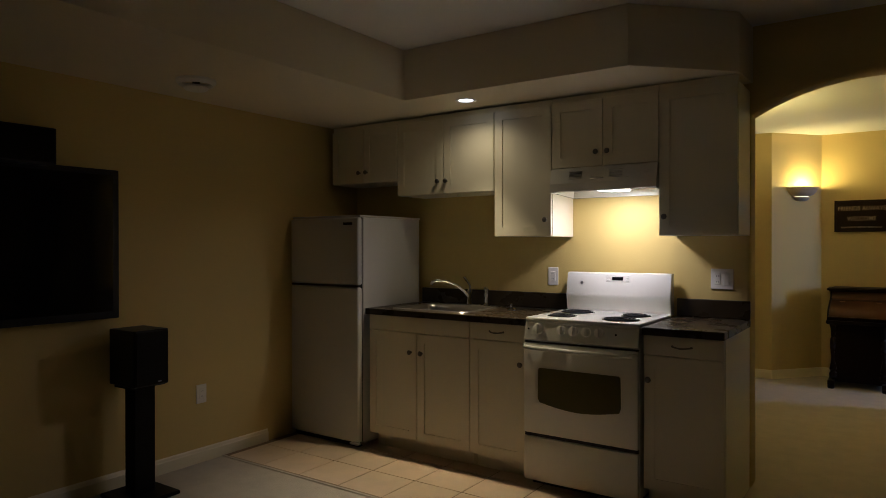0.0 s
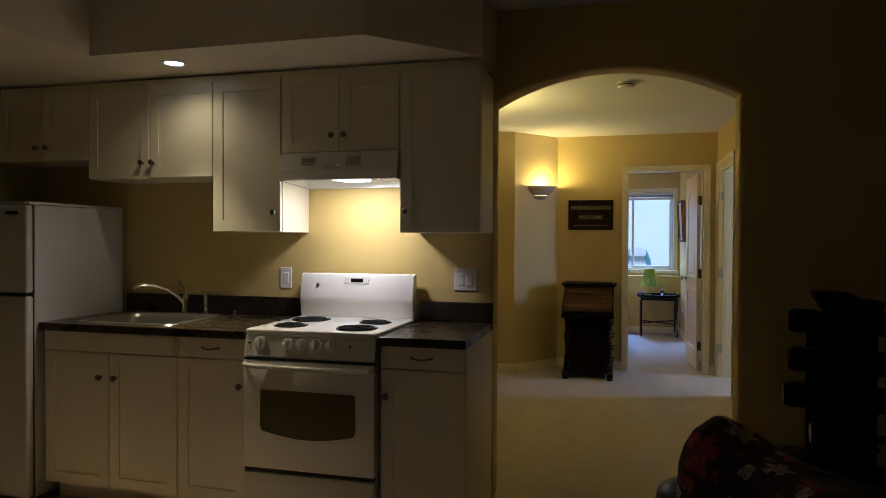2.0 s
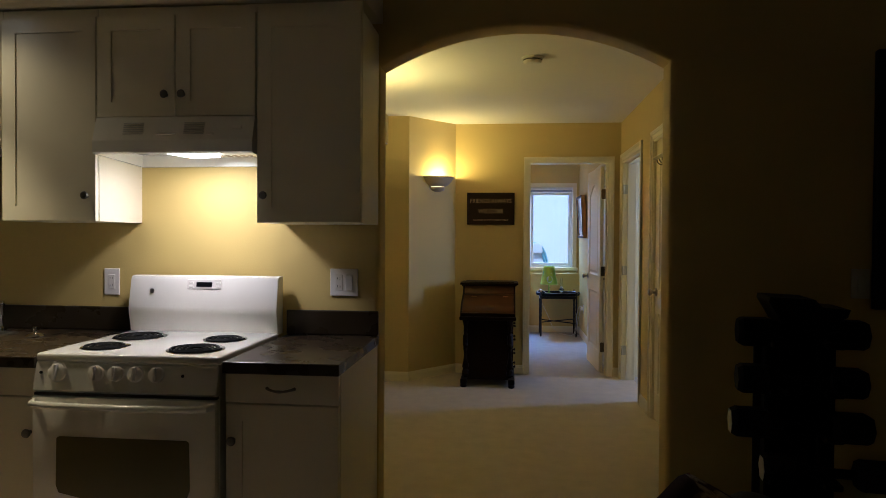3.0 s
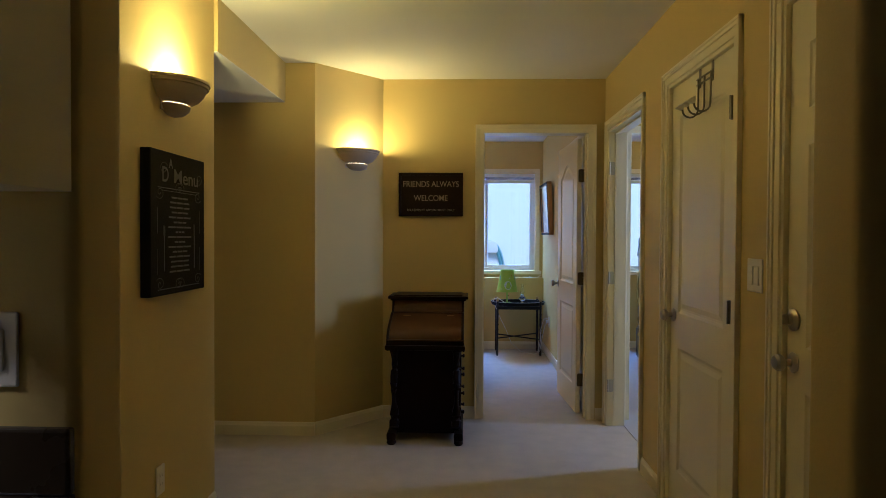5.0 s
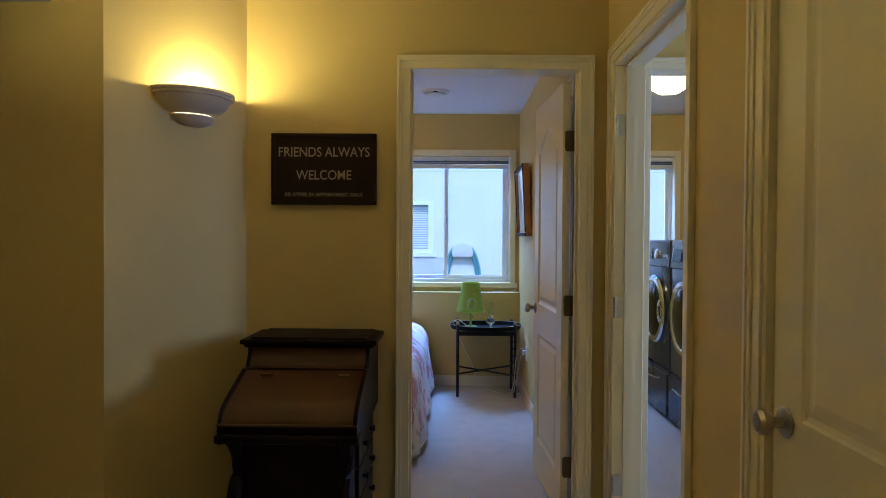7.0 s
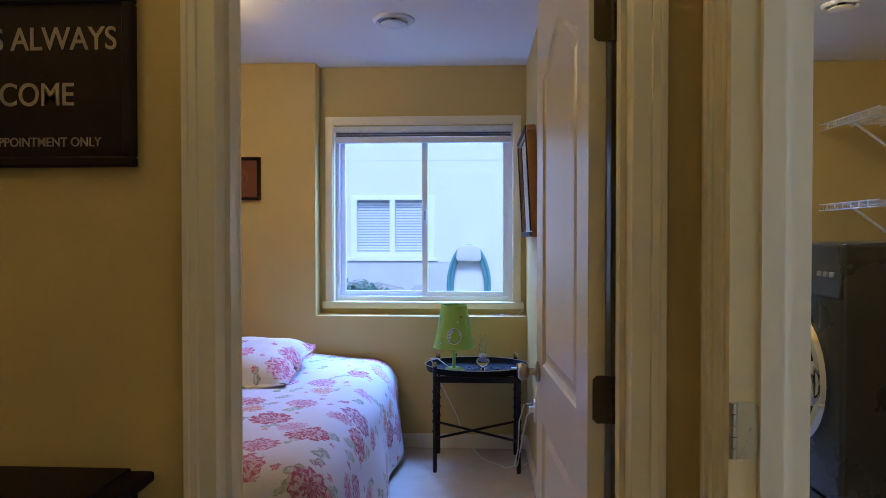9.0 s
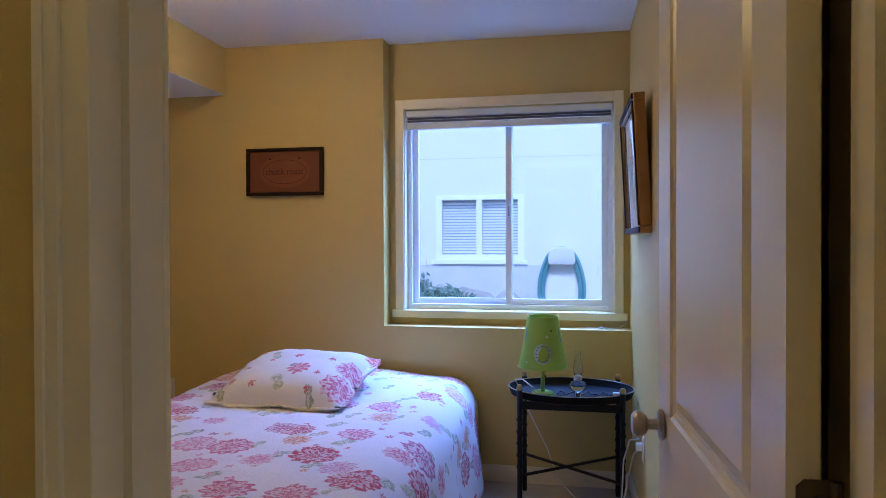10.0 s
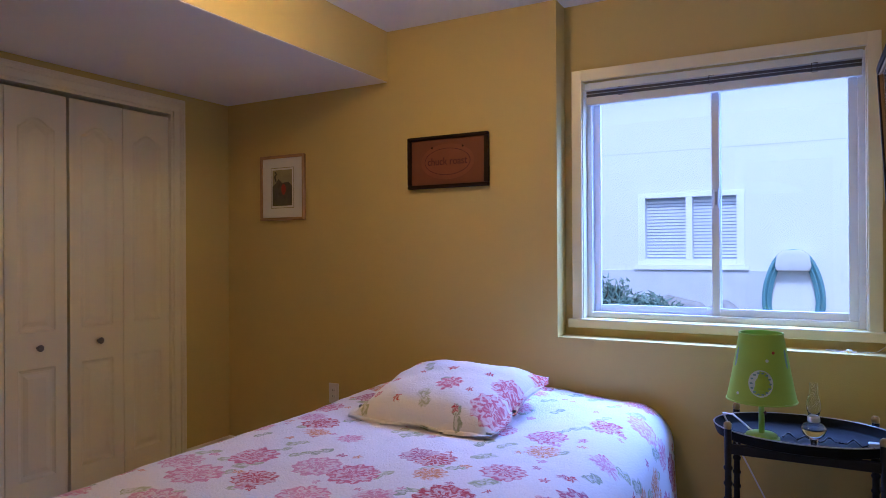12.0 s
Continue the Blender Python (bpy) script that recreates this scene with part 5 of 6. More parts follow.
for sx in (-1, 1):
    pts = [(sx * 0.192, -0.600 + 0.03 * math.sin(3.1 * z * math.pi) - 0.0 * z, 0.10 + z * 0.50) for z in [i / 14 for i in range(15)]]
    part("scroll_bracket", tube(B(), pts, [0.030 - 0.012 * math.sin(math.pi * i / 14) + 0.006 * math.sin(4 * math.pi * i / 14) for i in range(15)], 8), WOOD, ds, smooth=True)
    part("plinth_foot", box(B(), sx * 0.205 - 0.028, sx * 0.205 + 0.028, -0.655, -0.03, 0.03, 0.075, 0.008, 2), WOOD, ds)
    for fy in (-0.63, -0.05):
        part("bun_foot", lathe(B(), [(0, 0), (0.022, 0), (0.030, 0.012), (0.026, 0.026), (0.018, 0.032), (0, 0.032)], Matrix.Translation((sx * 0.205, fy, 0)), 14), WOOD, ds, smooth=True)
for i in range(4):
    z0 = 0.085 + i * 0.126
    d = part("drawer", box(B(), 0.205, 0.219, -0.48, -0.05, z0, z0 + 0.118, 0.003), WOOD, ds)
    for y in (-0.37, -0.16):
        part("knob", lathe(B(), [(0, 0), (0.008, 0), (0.007, 0.008), (0.014, 0.014), (0.010, 0.021), (0, 0.022)], Matrix(((0, 0, 1, 0.219), (1, 0, 0, y), (0, 1, 0, z0 + 0.06), (0, 0, 0, 1))), 12), WOOD, d, smooth=True)
for x in (-0.13, 0.15):
    hg = box(B(), -0.022, 0.022, -0.007, 0.007, -0.001, 0.0015)
    hg.transform(Matrix.Translation((x, -0.412, 0.7955)) @ Matrix.Rotation(radians(18), 4, "X"))
    part("lid_hinge", hg, BRASS, ds)

# ---- dark corner of the living room ----
rk = thing("dumbbell_rack", "black upright dumbbell rack standing by the archway", "dumbbell rack", pose(0.82, 3.60, 0, 0, 0, -8))
part("base", box(B(), -0.24, 0.24, -0.22, 0.22, 0.0, 0.05, 0.01, 2), BLACKM, rk)
for sx in (-0.08, 0.08):
    part("upright", box(B(), sx - 0.025, sx + 0.025, -0.03, 0.03, 0.05, 1.09, 0.004), BLACKM, rk)
prism(bm := B(), [(-0.15, 1.16), (-0.145, 1.175), (0.02, 1.17), (0.05, 1.145), (0.15, 1.14), (0.14, 1.115), (0.08, 1.09), (-0.10, 1.09), (-0.12, 1.12)], Matrix(((0.8, 0, 0, 0.01), (0, 0, -1, 0.10), (0, 1, 0, 0), (0, 0, 0, 1))), 0.20, 0.004)
part("top_tray", bm, BLACKM, rk)
part("back_panel", box(B(), -0.128, 0.128, 0.031, 0.045, 0.05, 1.09, 0.003), BLACKM, rk)
LV = (1.06, 0.905, 0.76, 0.61, 0.45)
for z in LV:
    for sx in (-0.08, 0.08):
        part("cradle", box(B(), sx - 0.028, sx + 0.028, -0.13, -0.03, z - 0.045, z - 0.024, 0.004), BLACKM, rk)


def dumbbell(m, r, L, label, bare=False):
    d = thing("dumbbell", label, "dumbbell", m, group="dumbbells on the rack")
    ax = Matrix(((0, 0, 1, 0), (1, 0, 0, 0), (0, 1, 0, 0), (0, 0, 0, 1)))
    part("handle", lathe(B(), [(0, -L / 2), (0.014, -L / 2), (0.017, 0), (0.014, L / 2), (0, L / 2)], ax, 12), BLACKM, d, smooth=True)
    for s in (-1, 1):
        prof = [(0, s * L * 0.22), (r * 0.85, s * L * 0.22), (r, s * L * 0.26), (r, s * L * 0.46), (r * 0.82, s * L * 0.5), (0, s * L * 0.5)]
        h = part("head", lathe(B(), prof, ax, 6), BLACKM, d, "black hexagonal weight")
        # Left end only: its paler grey holds the light falling from that side.
        if bare and s < 0:
            part("end_face", lathe(B(), [(0, -L * 0.5 - 0.002), (r * 0.80, -L * 0.5 - 0.002), (r * 0.81, -L * 0.5 + 0.001)], ax, 6), HEXW, h, "bare grey end face with side light in its pale tone")
    return d


base = pose(0.82, 3.60, 0, 0, 0, -8)
for i, z in enumerate(LV):
    dumbbell(base @ pose(-0.012 if i != 3 else 0.07, -0.085, z + 0.0), 0.052, 0.385 if i != 2 else 0.42, "black hexagonal dumbbell lying across the rack" if i not in (2, 3) else "black hexagonal dumbbell with a bare grey end painted side-lit", i in (2, 3))
pc = thing("framed_picture", "dark framed picture hanging in the dim corner", "picture", on_y(1.60, 4.05, 1.60))
part("frame", box(B(), -0.32, 0.32, -0.51, 0.51, 0.0, 0.03, 0.004), BLACKP, pc)
part("print", box(B(), -0.28, 0.28, -0.47, 0.47, 0.029, 0.032), SCREEN, pc)

ac = thing("armchair", "black leather armchair in front of the archway", "armchair", pose(0.627, 2.654, 0, 0, 0, 138))
part("seat_cushion", box(B(), -0.27, 0.27, -0.42, 0.20, 0.25, 0.44, 0.05, 4), LEATHER, ac, smooth=True)
part("base", box(B(), -0.38, 0.38, -0.40, 0.34, 0.06, 0.26, 0.02, 2), LEATHER, ac, smooth=True)
part("backrest", box(B(), -0.36, 0.36, 0.14, 0.34, 0.25, 0.765, 0.06, 4), LEATHER, ac, smooth=True)
for s in (-1, 1):
    part("arm", box(B(), s * 0.42 - 0.09, s * 0.42 + 0.09, -0.42, 0.34, 0.20, 0.645, 0.07, 4), LEATHER, ac, smooth=True)
    for y in (-0.35, 0.28):
        part("leg", lathe(B(), [(0, 0), (0.02, 0), (0.028, 0.06), (0, 0.06)], Matrix.Translation((s * 0.32, y, 0)), 10), WOOD, ac)


def cloth(nu, nv, place, uvscale=(1, 1)):
    """A grid of cloth, place(u, v) for u, v in 0..1, with its own unfolded measure."""
    bm = B()
    lay = bm.loops.layers.uv.new("UVMap")
    vs = [[bm.verts.new(place(i / nu, j / nv)) for j in range(nv + 1)] for i in range(nu + 1)]
    for i in range(nu):
        for j in range(nv):
            f = bm.faces.new((vs[i][j], vs[i + 1][j], vs[i + 1][j + 1], vs[i][j + 1]))
            for l, (a, b) in zip(f.loops, ((i, j), (i + 1, j), (i + 1, j + 1), (i, j + 1))):
                l[lay].uv = (a / nu * uvscale[0], b / nv * uvscale[1])
    return bm


def thicken(ob, t):
    md = ob.modifiers.new("thick", "SOLIDIFY")
    md.thickness = t
    md.offset = -1
    return ob


def throw_place(u, v):
    x = 0.36 - 0.76 * u
    s = (v - 0.42) * 1.15
    z = 0.775 + 0.020 * math.sin(7 * u + 1) * math.cos(3 * v) - 0.05 * u
    if s < 0:
        y, d = 0.24 - 0.14 * min(1, -s * 7), max(0, -s - 0.10)
    else:
        y, d = 0.24 + 0.15 * min(1, s * 7), max(0, s - 0.10)
    z -= d + 0.02 * math.sin(14 * u + 5 * v) * d
    if u < 0.22:
        z += 0.065 * (1 - u / 0.22) ** 1.2 * max(0.0, 1 - abs(s) / 0.3)
    return Vector((x + 0.02 * math.sin(9 * v), y + 0.012 * math.sin(16 * u) * (1 if s > 0 else -1), max(z, 0.30)))


tw = part("throw_blanket", cloth(28, 34, throw_place, (0.8, 1.15)), THROW, smooth=True)
tw.matrix_basis = pose(0.627, 2.654, 0, 0, 0, 138)
thicken(tw, 0.012)
tagged(tw, "dark red patterned throw draped over the armchair's back", "throw blanket")

# ---- bedroom window and outside ----


def window(name, x0, x1, label, mull, blind=True):
    """A white slider window in the north wall, opening x0..x1."""
    z0, z1 = 0.937, 2.117
    wd = thing(name, label, "window", pose((x0 + x1) / 2, 11.18, 0), kind="structure")
    c = (x0 + x1) / 2
    a, b = x0 - c, x1 - c
    fr = part("window_frame", box(B(), a, a + 0.03, 0.06, 0.13, z0, z1), VINYLW, wd)
    for q in ((b - 0.03, b, z0, z1), (a + 0.03, b - 0.03, z0, z0 + 0.03), (a + 0.03, b - 0.03, z1 - 0.03, z1)):
        part("window_frame", box(B(), q[0], q[1], 0.06, 0.13, q[2], q[3], 0.002), VINYLW, wd)
    for q in ((a - 0.05, a, z0 - 0.01, z1 + 0.055), (b, b + 0.05, z0 - 0.01, z1 + 0.055), (a, b, z1, z1 + 0.055)):
        part("casing_board", box(B(), q[0], q[1], -0.018, -0.001, q[2], q[3], 0.002), TRIM, wd)
    for q in ((a, a + 0.004, z0, z1), (b - 0.004, b, z0, z1)):
        part("reveal", box(B(), q[0], q[1], -0.001, 0.06, q[2], q[3]), TRIM, wd)
    part("window_sill", box(B(), a - 0.07, b + 0.07 if b + 0.07 + c < 0.85 or c > 1 else 0.849 - c, -0.030, 0.06, z0 - 0.045, z0 - 0.001, 0.004, 2), TRIM, wd, "white painted sill board")
    m = mull - c
    for i, (p, q, y) in enumerate(((a + 0.03, m + 0.02, 0.098), (m - 0.02, b - 0.03, 0.072))):
        for s in ((p, p + 0.035, z0 + 0.03, z1 - 0.03), (q - 0.035, q, z0 + 0.03, z1 - 0.03), (p + 0.035, q - 0.035, z0 + 0.03, z0 + 0.065), (p + 0.035, q - 0.035, z1 - 0.06, z1 - 0.03)):
            part("sash_rail", box(B(), s[0], s[1], y, y + 0.022, s[2], s[3], 0.002), VINYLW, wd)
        pn = part("pane", box(B(), p + 0.035, q - 0.035, y + 0.009, y + 0.013, z0 + 0.065, z1 - 0.06), PANE, wd)
        pn.visible_shadow = False
    lt = part("latch", box(B(), m - 0.012, m + 0.012, 0.062, 0.072, 1.47, 1.56, 0.002), VINYLW, wd)
    part("latch_lever", box(B(), m - 0.005, m + 0.005, 0.056, 0.062, 1.485, 1.545, 0.002), STEEL, lt)
    return wd


window("window_1", -0.44, 0.765, "white sliding window with a raised mini blind over a ledge", 0.173)
window("window_2", 1.2, 2.29, "white sliding laundry window with a raised blind", 1.75)


def mini_blind(x0, x1):
    bl = thing("mini_blind", "white aluminium mini blind drawn up to its headrail", "window blind", pose((x0 + x1) / 2, 11.20, 2.112))
    w = (x1 - x0) / 2 - 0.012
    part("headrail", box(B(), -w, w, -0.012, 0.014, -0.038, -0.002, 0.003), SLAT, bl)
    # Stacked slats are coloured dark grey for the shade below the headrail.
    for i in range(9):
        part("slat", box(B(), -w + 0.004, w - 0.004, 0.0, 0.014, -0.043 - i * 0.003, -0.0415 - i * 0.003), SLAT_SHADED, bl)
    part("bottom_rail", box(B(), -w + 0.002, w - 0.002, -0.010, 0.014, -0.112, -0.072, 0.003), SLAT, bl)
    for x in (-0.7 * w, 0, 0.7 * w):
        part("bracket", box(B(), x - 0.012, x + 0.012, -0.017, -0.0125, -0.078, -0.036, 0.002), CLEAR, bl)
    part("ladder_string", box(B(), -w, w, -0.006, -0.003, -0.057, -0.055), SLAT, bl)
    return bl


mini_blind(-0.44, 0.765)
mini_blind(1.2, 2.29)
cd = thing("blind_cord", "white blind cord lying loose on the window ledge", "cord", pose(0.70, 11.10, 0.854))
part("cord", tube(B(), [(0.13, 0.06, 0.03), (0.09, 0.03, 0.004), (0.02, -0.02, 0.003), (-0.05, 0.0, 0.003), (-0.09, 0.025, 0.003), (-0.06, 0.04, 0.003), (0.02, 0.02, 0.004)], 0.002, 6), CORDW, cd, smooth=True)
part("tassel", lathe(B(), [(0, 0), (0.008, 0.003), (0.006, 0.02), (0, 0.022)], pose(-0.02, -0.015, 0.008, 0, 90, 0), 10), CORDW, cd)

# neighbouring house
NY = 16.8
nh = thing("neighbour_house", "pale stucco house with a blind-covered window across the side yard", "house", pose(0, NY, 0.345))
bm = B()
hx0, hx1, hz0, hz1 = -1.36, -0.15, 0.76, 1.63
for q in ((-14, hx0, 0, 3.5), (hx1, 14, 0, 3.5), (hx0, hx1, 0, hz0), (hx0, hx1, hz1, 3.5)):
    box(bm, q[0], q[1], 0.0, 0.30, q[2], q[3])
box(bm, -14, 14, 7.7, 8.0, 0, 3.5)
box(bm, -14, -13.7, 0.30, 7.7, 0, 3.5)
box(bm, 13.7, 14, 0.30, 7.7, 0, 3.5)
wallp = part("wall", bm, STUCCO, nh)
part("foundation", box(B(), -14, 0.15, -0.03, -0.001, 0, 0.665, 0.004), CONC, nh, "grey concrete foundation band")
part("control_joint", box(B(), -14, 14, -0.003, 0.001, 2.182, 2.191), CONC, nh)
prism(bm := B(), [(-0.5, 3.5), (4.0, 5.0), (8.5, 3.5)], Matrix(((0, 0, 1, -14.5), (1, 0, 0, 0), (0, 1, 0, 0), (0, 0, 0, 1))), 29)
part("roof", bm, CONC, nh, "grey shingle roof")
nw = part("window", box(B(), hx0, hx1, 0.10, 0.14, hz0, hz0 + 0.05), VINYLW, nh)
for q in ((hx0 - 0.03, hx0 + 0.06, hz0 - 0.03, hz1 + 0.03), (hx1 - 0.06, hx1 + 0.03, hz0 - 0.03, hz1 + 0.03), (hx0 + 0.06, hx1 - 0.06, hz1 - 0.04, hz1 + 0.03), (hx0 + 0.06, hx1 - 0.06, hz0 - 0.03, hz0 + 0.05), (-0.80, -0.72, hz0 + 0.05, hz1 - 0.04)):
    part("frame", box(B(), q[0], q[1], -0.02, 0.10, q[2], q[3], 0.003), VINYLW, nw)
part("sill", box(B(), hx0 - 0.08, hx1 + 0.08, -0.06, -0.021, hz0 - 0.09, hz0 - 0.031, 0.004), VINYLW, nw)
for i in range(18):
    z = hz0 + 0.07 + i * 0.041
    part("blind_slat", box(B(), hx0 + 0.06, hx1 - 0.06, 0.084, 0.098, z, z + 0.027), SLAT, nw)
part("pane", box(B(), hx0 + 0.06, hx1 - 0.06, 0.10, 0.104, hz0 + 0.05, hz1 - 0.04), DARKP, nw)

hr = thing("hose_reel", "pale grey hose hanger with green hose coiled on the wall", "garden hose", pose(0.40, NY, 0.915))
part("hanger", prism(B(), [(-0.17, 0.10), (0.17, 0.10), (0.19, 0.16), (0.17, 0.29), (0.10, 0.345), (-0.10, 0.345), (-0.17, 0.29), (-0.19, 0.16)], Matrix(((1, 0, 0, 0), (0, 0, -1, -0.01), (0, 1, 0, 0), (0, 0, 0, 1))), 0.13, 0.02, 2), REEL, hr, "pale grey moulded plastic hanger", smooth=True)
for x in (-0.08, 0.0, 0.08):
    part("slot", box(B(), x - 0.02, x + 0.02, -0.143, -0.139, 0.27, 0.295), CONC, hr)
part("label", box(B(), -0.05, 0.05, -0.143, -0.139, 0.16, 0.20), CONC, hr)
for k in range(7):
    pts = []
    for i in range(32):
        a = 2 * math.pi * i / 32
        w = 0.165 + 0.065 * (1 - math.sin(a)) + 0.014 * k
        pts.append((w * math.copysign(abs(math.cos(a)) ** 0.7, math.cos(a)), -0.05 - 0.016 * (k % 3), -0.13 + (0.40 + 0.012 * k) * math.sin(a)))
    part("hose_loop", tube(B(), pts, 0.013, 6, closed=True), HOSE, hr, "green hose", smooth=True)

rng = random.Random(5)
for i, (x, y, s) in enumerate(((-0.75, 15.9, 0.30), (-0.30, 15.7, 0.26), (0.02, 15.95, 0.22), (-1.15, 15.7, 0.28))):
    bm = B()
    bmesh.ops.create_icosphere(bm, subdivisions=3, radius=1.0)
    for v in bm.verts:
        k = 1 + 0.35 * noise.noise(v.co * 1.4 + Vector((i * 7, 0, 0))) + 0.1 * noise.noise(v.co * 4)
        v.co = Vector((v.co.x * k * s * 1.5, v.co.y * k * s, max(v.co.z * k * s * 1.15, -0.05)))
    r = part("rock", bm, ROCK)
    r.matrix_basis = pose(x, y, 0.355 + 0.02, 0, 0, 40 * i)
    tagged(r, "grey weathered landscaping rock lying by the hedge", "rock", "landscaping rocks")


def juniper(x, y, r, h, seed, label):
    s = thing("juniper_shrub", label, "shrub", pose(x, y, 0.345))
    g = random.Random(seed)
    bm = B()
    tips = []
    for i in range(46):
        a, e = g.uniform(0, 2 * math.pi), g.uniform(0.15, 1.2)
        L = r * g.uniform(0.7, 1.05)
        tip = Vector((math.cos(a) * math.cos(e) * L, math.sin(a) * math.cos(e) * L, 0.05 + math.sin(e) * h * g.uniform(0.7, 1.0)))
        mid = tip * 0.5 + Vector((0, 0, 0.05))
        tube(bm, [(0, 0, 0), mid, tip], [0.02, 0.012, 0.004], 5)
        tips.append((mid, tip))
    part("branches", bm, BARK, s)["kind"] = "stuff"
    verts, faces = [], []
    for mid, tip in tips:
        for k in range(110):
            u = g.random()
            c = mid.lerp(tip, u) + Vector((g.gauss(0, 0.06), g.gauss(0, 0.06), g.gauss(0, 0.05)))
            d = Vector((g.gauss(0, 1), g.gauss(0, 1), g.uniform(0.1, 1.3))).normalized() * g.uniform(0.04, 0.085)
            w = d.cross(Vector((g.gauss(0, 1), g.gauss(0, 1), g.gauss(0, 1)))).normalized() * 0.013
            n0 = len(verts)
            verts += [tuple(c - w), tuple(c + w), tuple(c + d + w * 0.3), tuple(c + d - w * 0.3)]
            faces.append((n0, n0 + 1, n0 + 2, n0 + 3))
    me = bpy.data.meshes.new("foliage")
    me.from_pydata(verts, [], faces)
    me.materials.append(NEEDLE)
    f = new("foliage", me)
    f.parent = s
    f["kind"] = "stuff"


juniper(-1.55, 15.4, 0.74, 0.56, 3, "low spreading green juniper by the house wall")
juniper(-0.95, 15.2, 0.48, 0.36, 4, "small spreading green juniper in the side yard")

# ---- bedroom things ----
bd = thing("bed", "double bed with box base under a floral quilt", "bed", pose(-0.75, 11.0, 0))
part("mattress", box(B(), -0.70, 0.70, -2.00, -0.02, 0.28, 0.51, 0.06, 3), MAT, bd, smooth=True)
part("box_base", box(B(), -0.69, 0.69, -1.98, -0.02, 0.10, 0.28, 0.02, 2), CANVAS, bd)
for x in (-0.66, 0.66):
    for y in (-1.92, -0.10):
        part("leg", lathe(B(), [(0, 0), (0.025, 0), (0.03, 0.10), (0, 0.10)], Matrix.Translation((x, y, 0)), 12), BLACKP, bd)

QW, QL, QR = 0.59, 1.93, 0.17


def quilt_place(u, v):
    sx = (u - 0.5) * 2 * (QW + 0.70)
    sy = v * (QL + 0.70)
    cx = max(-QW, min(QW, sx))
    cy = min(sy, QL)
    ox, oy = sx - cx, sy - cy
    d = min(math.hypot(ox, oy), 0.68)
    if d > 1e-6:
        k = math.hypot(ox, oy)
        ox, oy = ox / k, oy / k
    a = min(d / QR, math.pi / 2)
    out = QR * math.sin(a) * 0.98
    drop = QR * (1 - math.cos(a))
    rest = max(0.0, d - QR * math.pi / 2)
    fold = 0.020 * math.sin(9.0 * (cx + cy) + 6 * math.atan2(oy, ox + 1e-6)) * min(1, rest * 4)
    out += rest * 0.12 + fold
    drop += rest * 0.985
    puff = 0.012 * noise.noise(Vector((sx * 3, sy * 3, 0))) + 0.004 * noise.noise(Vector((sx * 14, sy * 14, 2)))
    head = 0.055 * math.exp(-((cy - 0.22) / 0.34) ** 2)
    z = 0.562 + puff + head * math.cos(min(1, abs(sx) / QW) * 1.2) - drop
    return Vector((-0.75 + cx + ox * out, 11.0 - cy - oy * out, max(z, 0.045)))


ql = part("quilt", cloth(110, 100, quilt_place, (2 * (QW + 0.70), QL + 0.70)), QUILT, smooth=True)
thicken(ql, 0.014)
hem = []
for k in range(161):
    q = k / 160
    u, v = (0.0, q * 3) if q < 1 / 3 else ((q - 1 / 3) * 3, 1.0) if q < 2 / 3 else (1.0, 1 - (q - 2 / 3) * 3)
    hem.append(quilt_place(min(u, 1.0), max(0.0, min(v, 1.0))) + Vector((0, 0, 0.006)))
part("hem", tube(B(), hem, 0.008, 6), MAT, ql, "white stitched quilt hem", smooth=True)
tagged(ql, "white quilt printed with pink and red peonies spread over the bed", "quilt")


def pillow_mesh(a, b, t):
    bm = B()
    lay = bm.loops.layers.uv.new("UVMap")
    n = 40
    for s in (1, -1):
        vs = []
        for i in range(n + 1):
            row = []
            for j in range(n + 1):
                x, y = -1 + 2 * i / n, -1 + 2 * j / n
                edge = max(abs(x), abs(y))
                f = max(0.0, (1 - abs(x / 0.90) ** 3.2)) * max(0.0, (1 - abs(y / 0.88) ** 3.2)) if abs(x) < 0.90 and abs(y) < 0.88 else 0.0
                pin = 1 - 0.05 * (1 - abs(x) ** 2) * (abs(y) ** 6) - 0.0
                pin2 = 1 - 0.05 * (1 - abs(y) ** 2) * (abs(x) ** 6)
                sc = 0.012 * math.cos(10 * math.pi * (x if abs(y) > abs(x) else y)) if edge > 0.97 else 0
                rnd = 1 / max(1.0, (abs(x) ** 9 + abs(y) ** 9) ** (1 / 9)) if edge > 0.3 else 1.0
                wr = 0.006 * noise.noise(Vector((x * 4, y * 4, s)))
                row.append(bm.verts.new((x * a * pin2 * (1 + sc) * rnd, y * b * pin * (1 + sc) * rnd, s * (t * f ** 0.55 + 0.004) + wr + 0.008 * math.sin(7 * x + 5 * y) * (edge ** 4))))
            vs.append(row)
        for i in range(n):
            for j in range(n):
                q = (vs[i][j], vs[i + 1][j], vs[i + 1][j + 1], vs[i][j + 1])
                f = bm.faces.new(q if s > 0 else q[::-1])
                ids = ((i, j), (i + 1, j), (i + 1, j + 1), (i, j + 1))
                for l, (p, r) in zip(f.loops, ids if s > 0 else ids[::-1]):
                    l[lay].uv = (p / n * 2 * a, r / n * 2 * b)
    bmesh.ops.remove_doubles(bm, verts=bm.verts, dist=0.009 * 0.5)
    return bm


pl = part("pillow", pillow_mesh(0.365, 0.290, 0.098), SHAM, smooth=True)
pl.matrix_basis = pose(-0.80, 10.43, 0.655, 15, -1, -5)
tagged(pl, "white floral pillow with a scalloped edge resting on the quilt", "pillow")

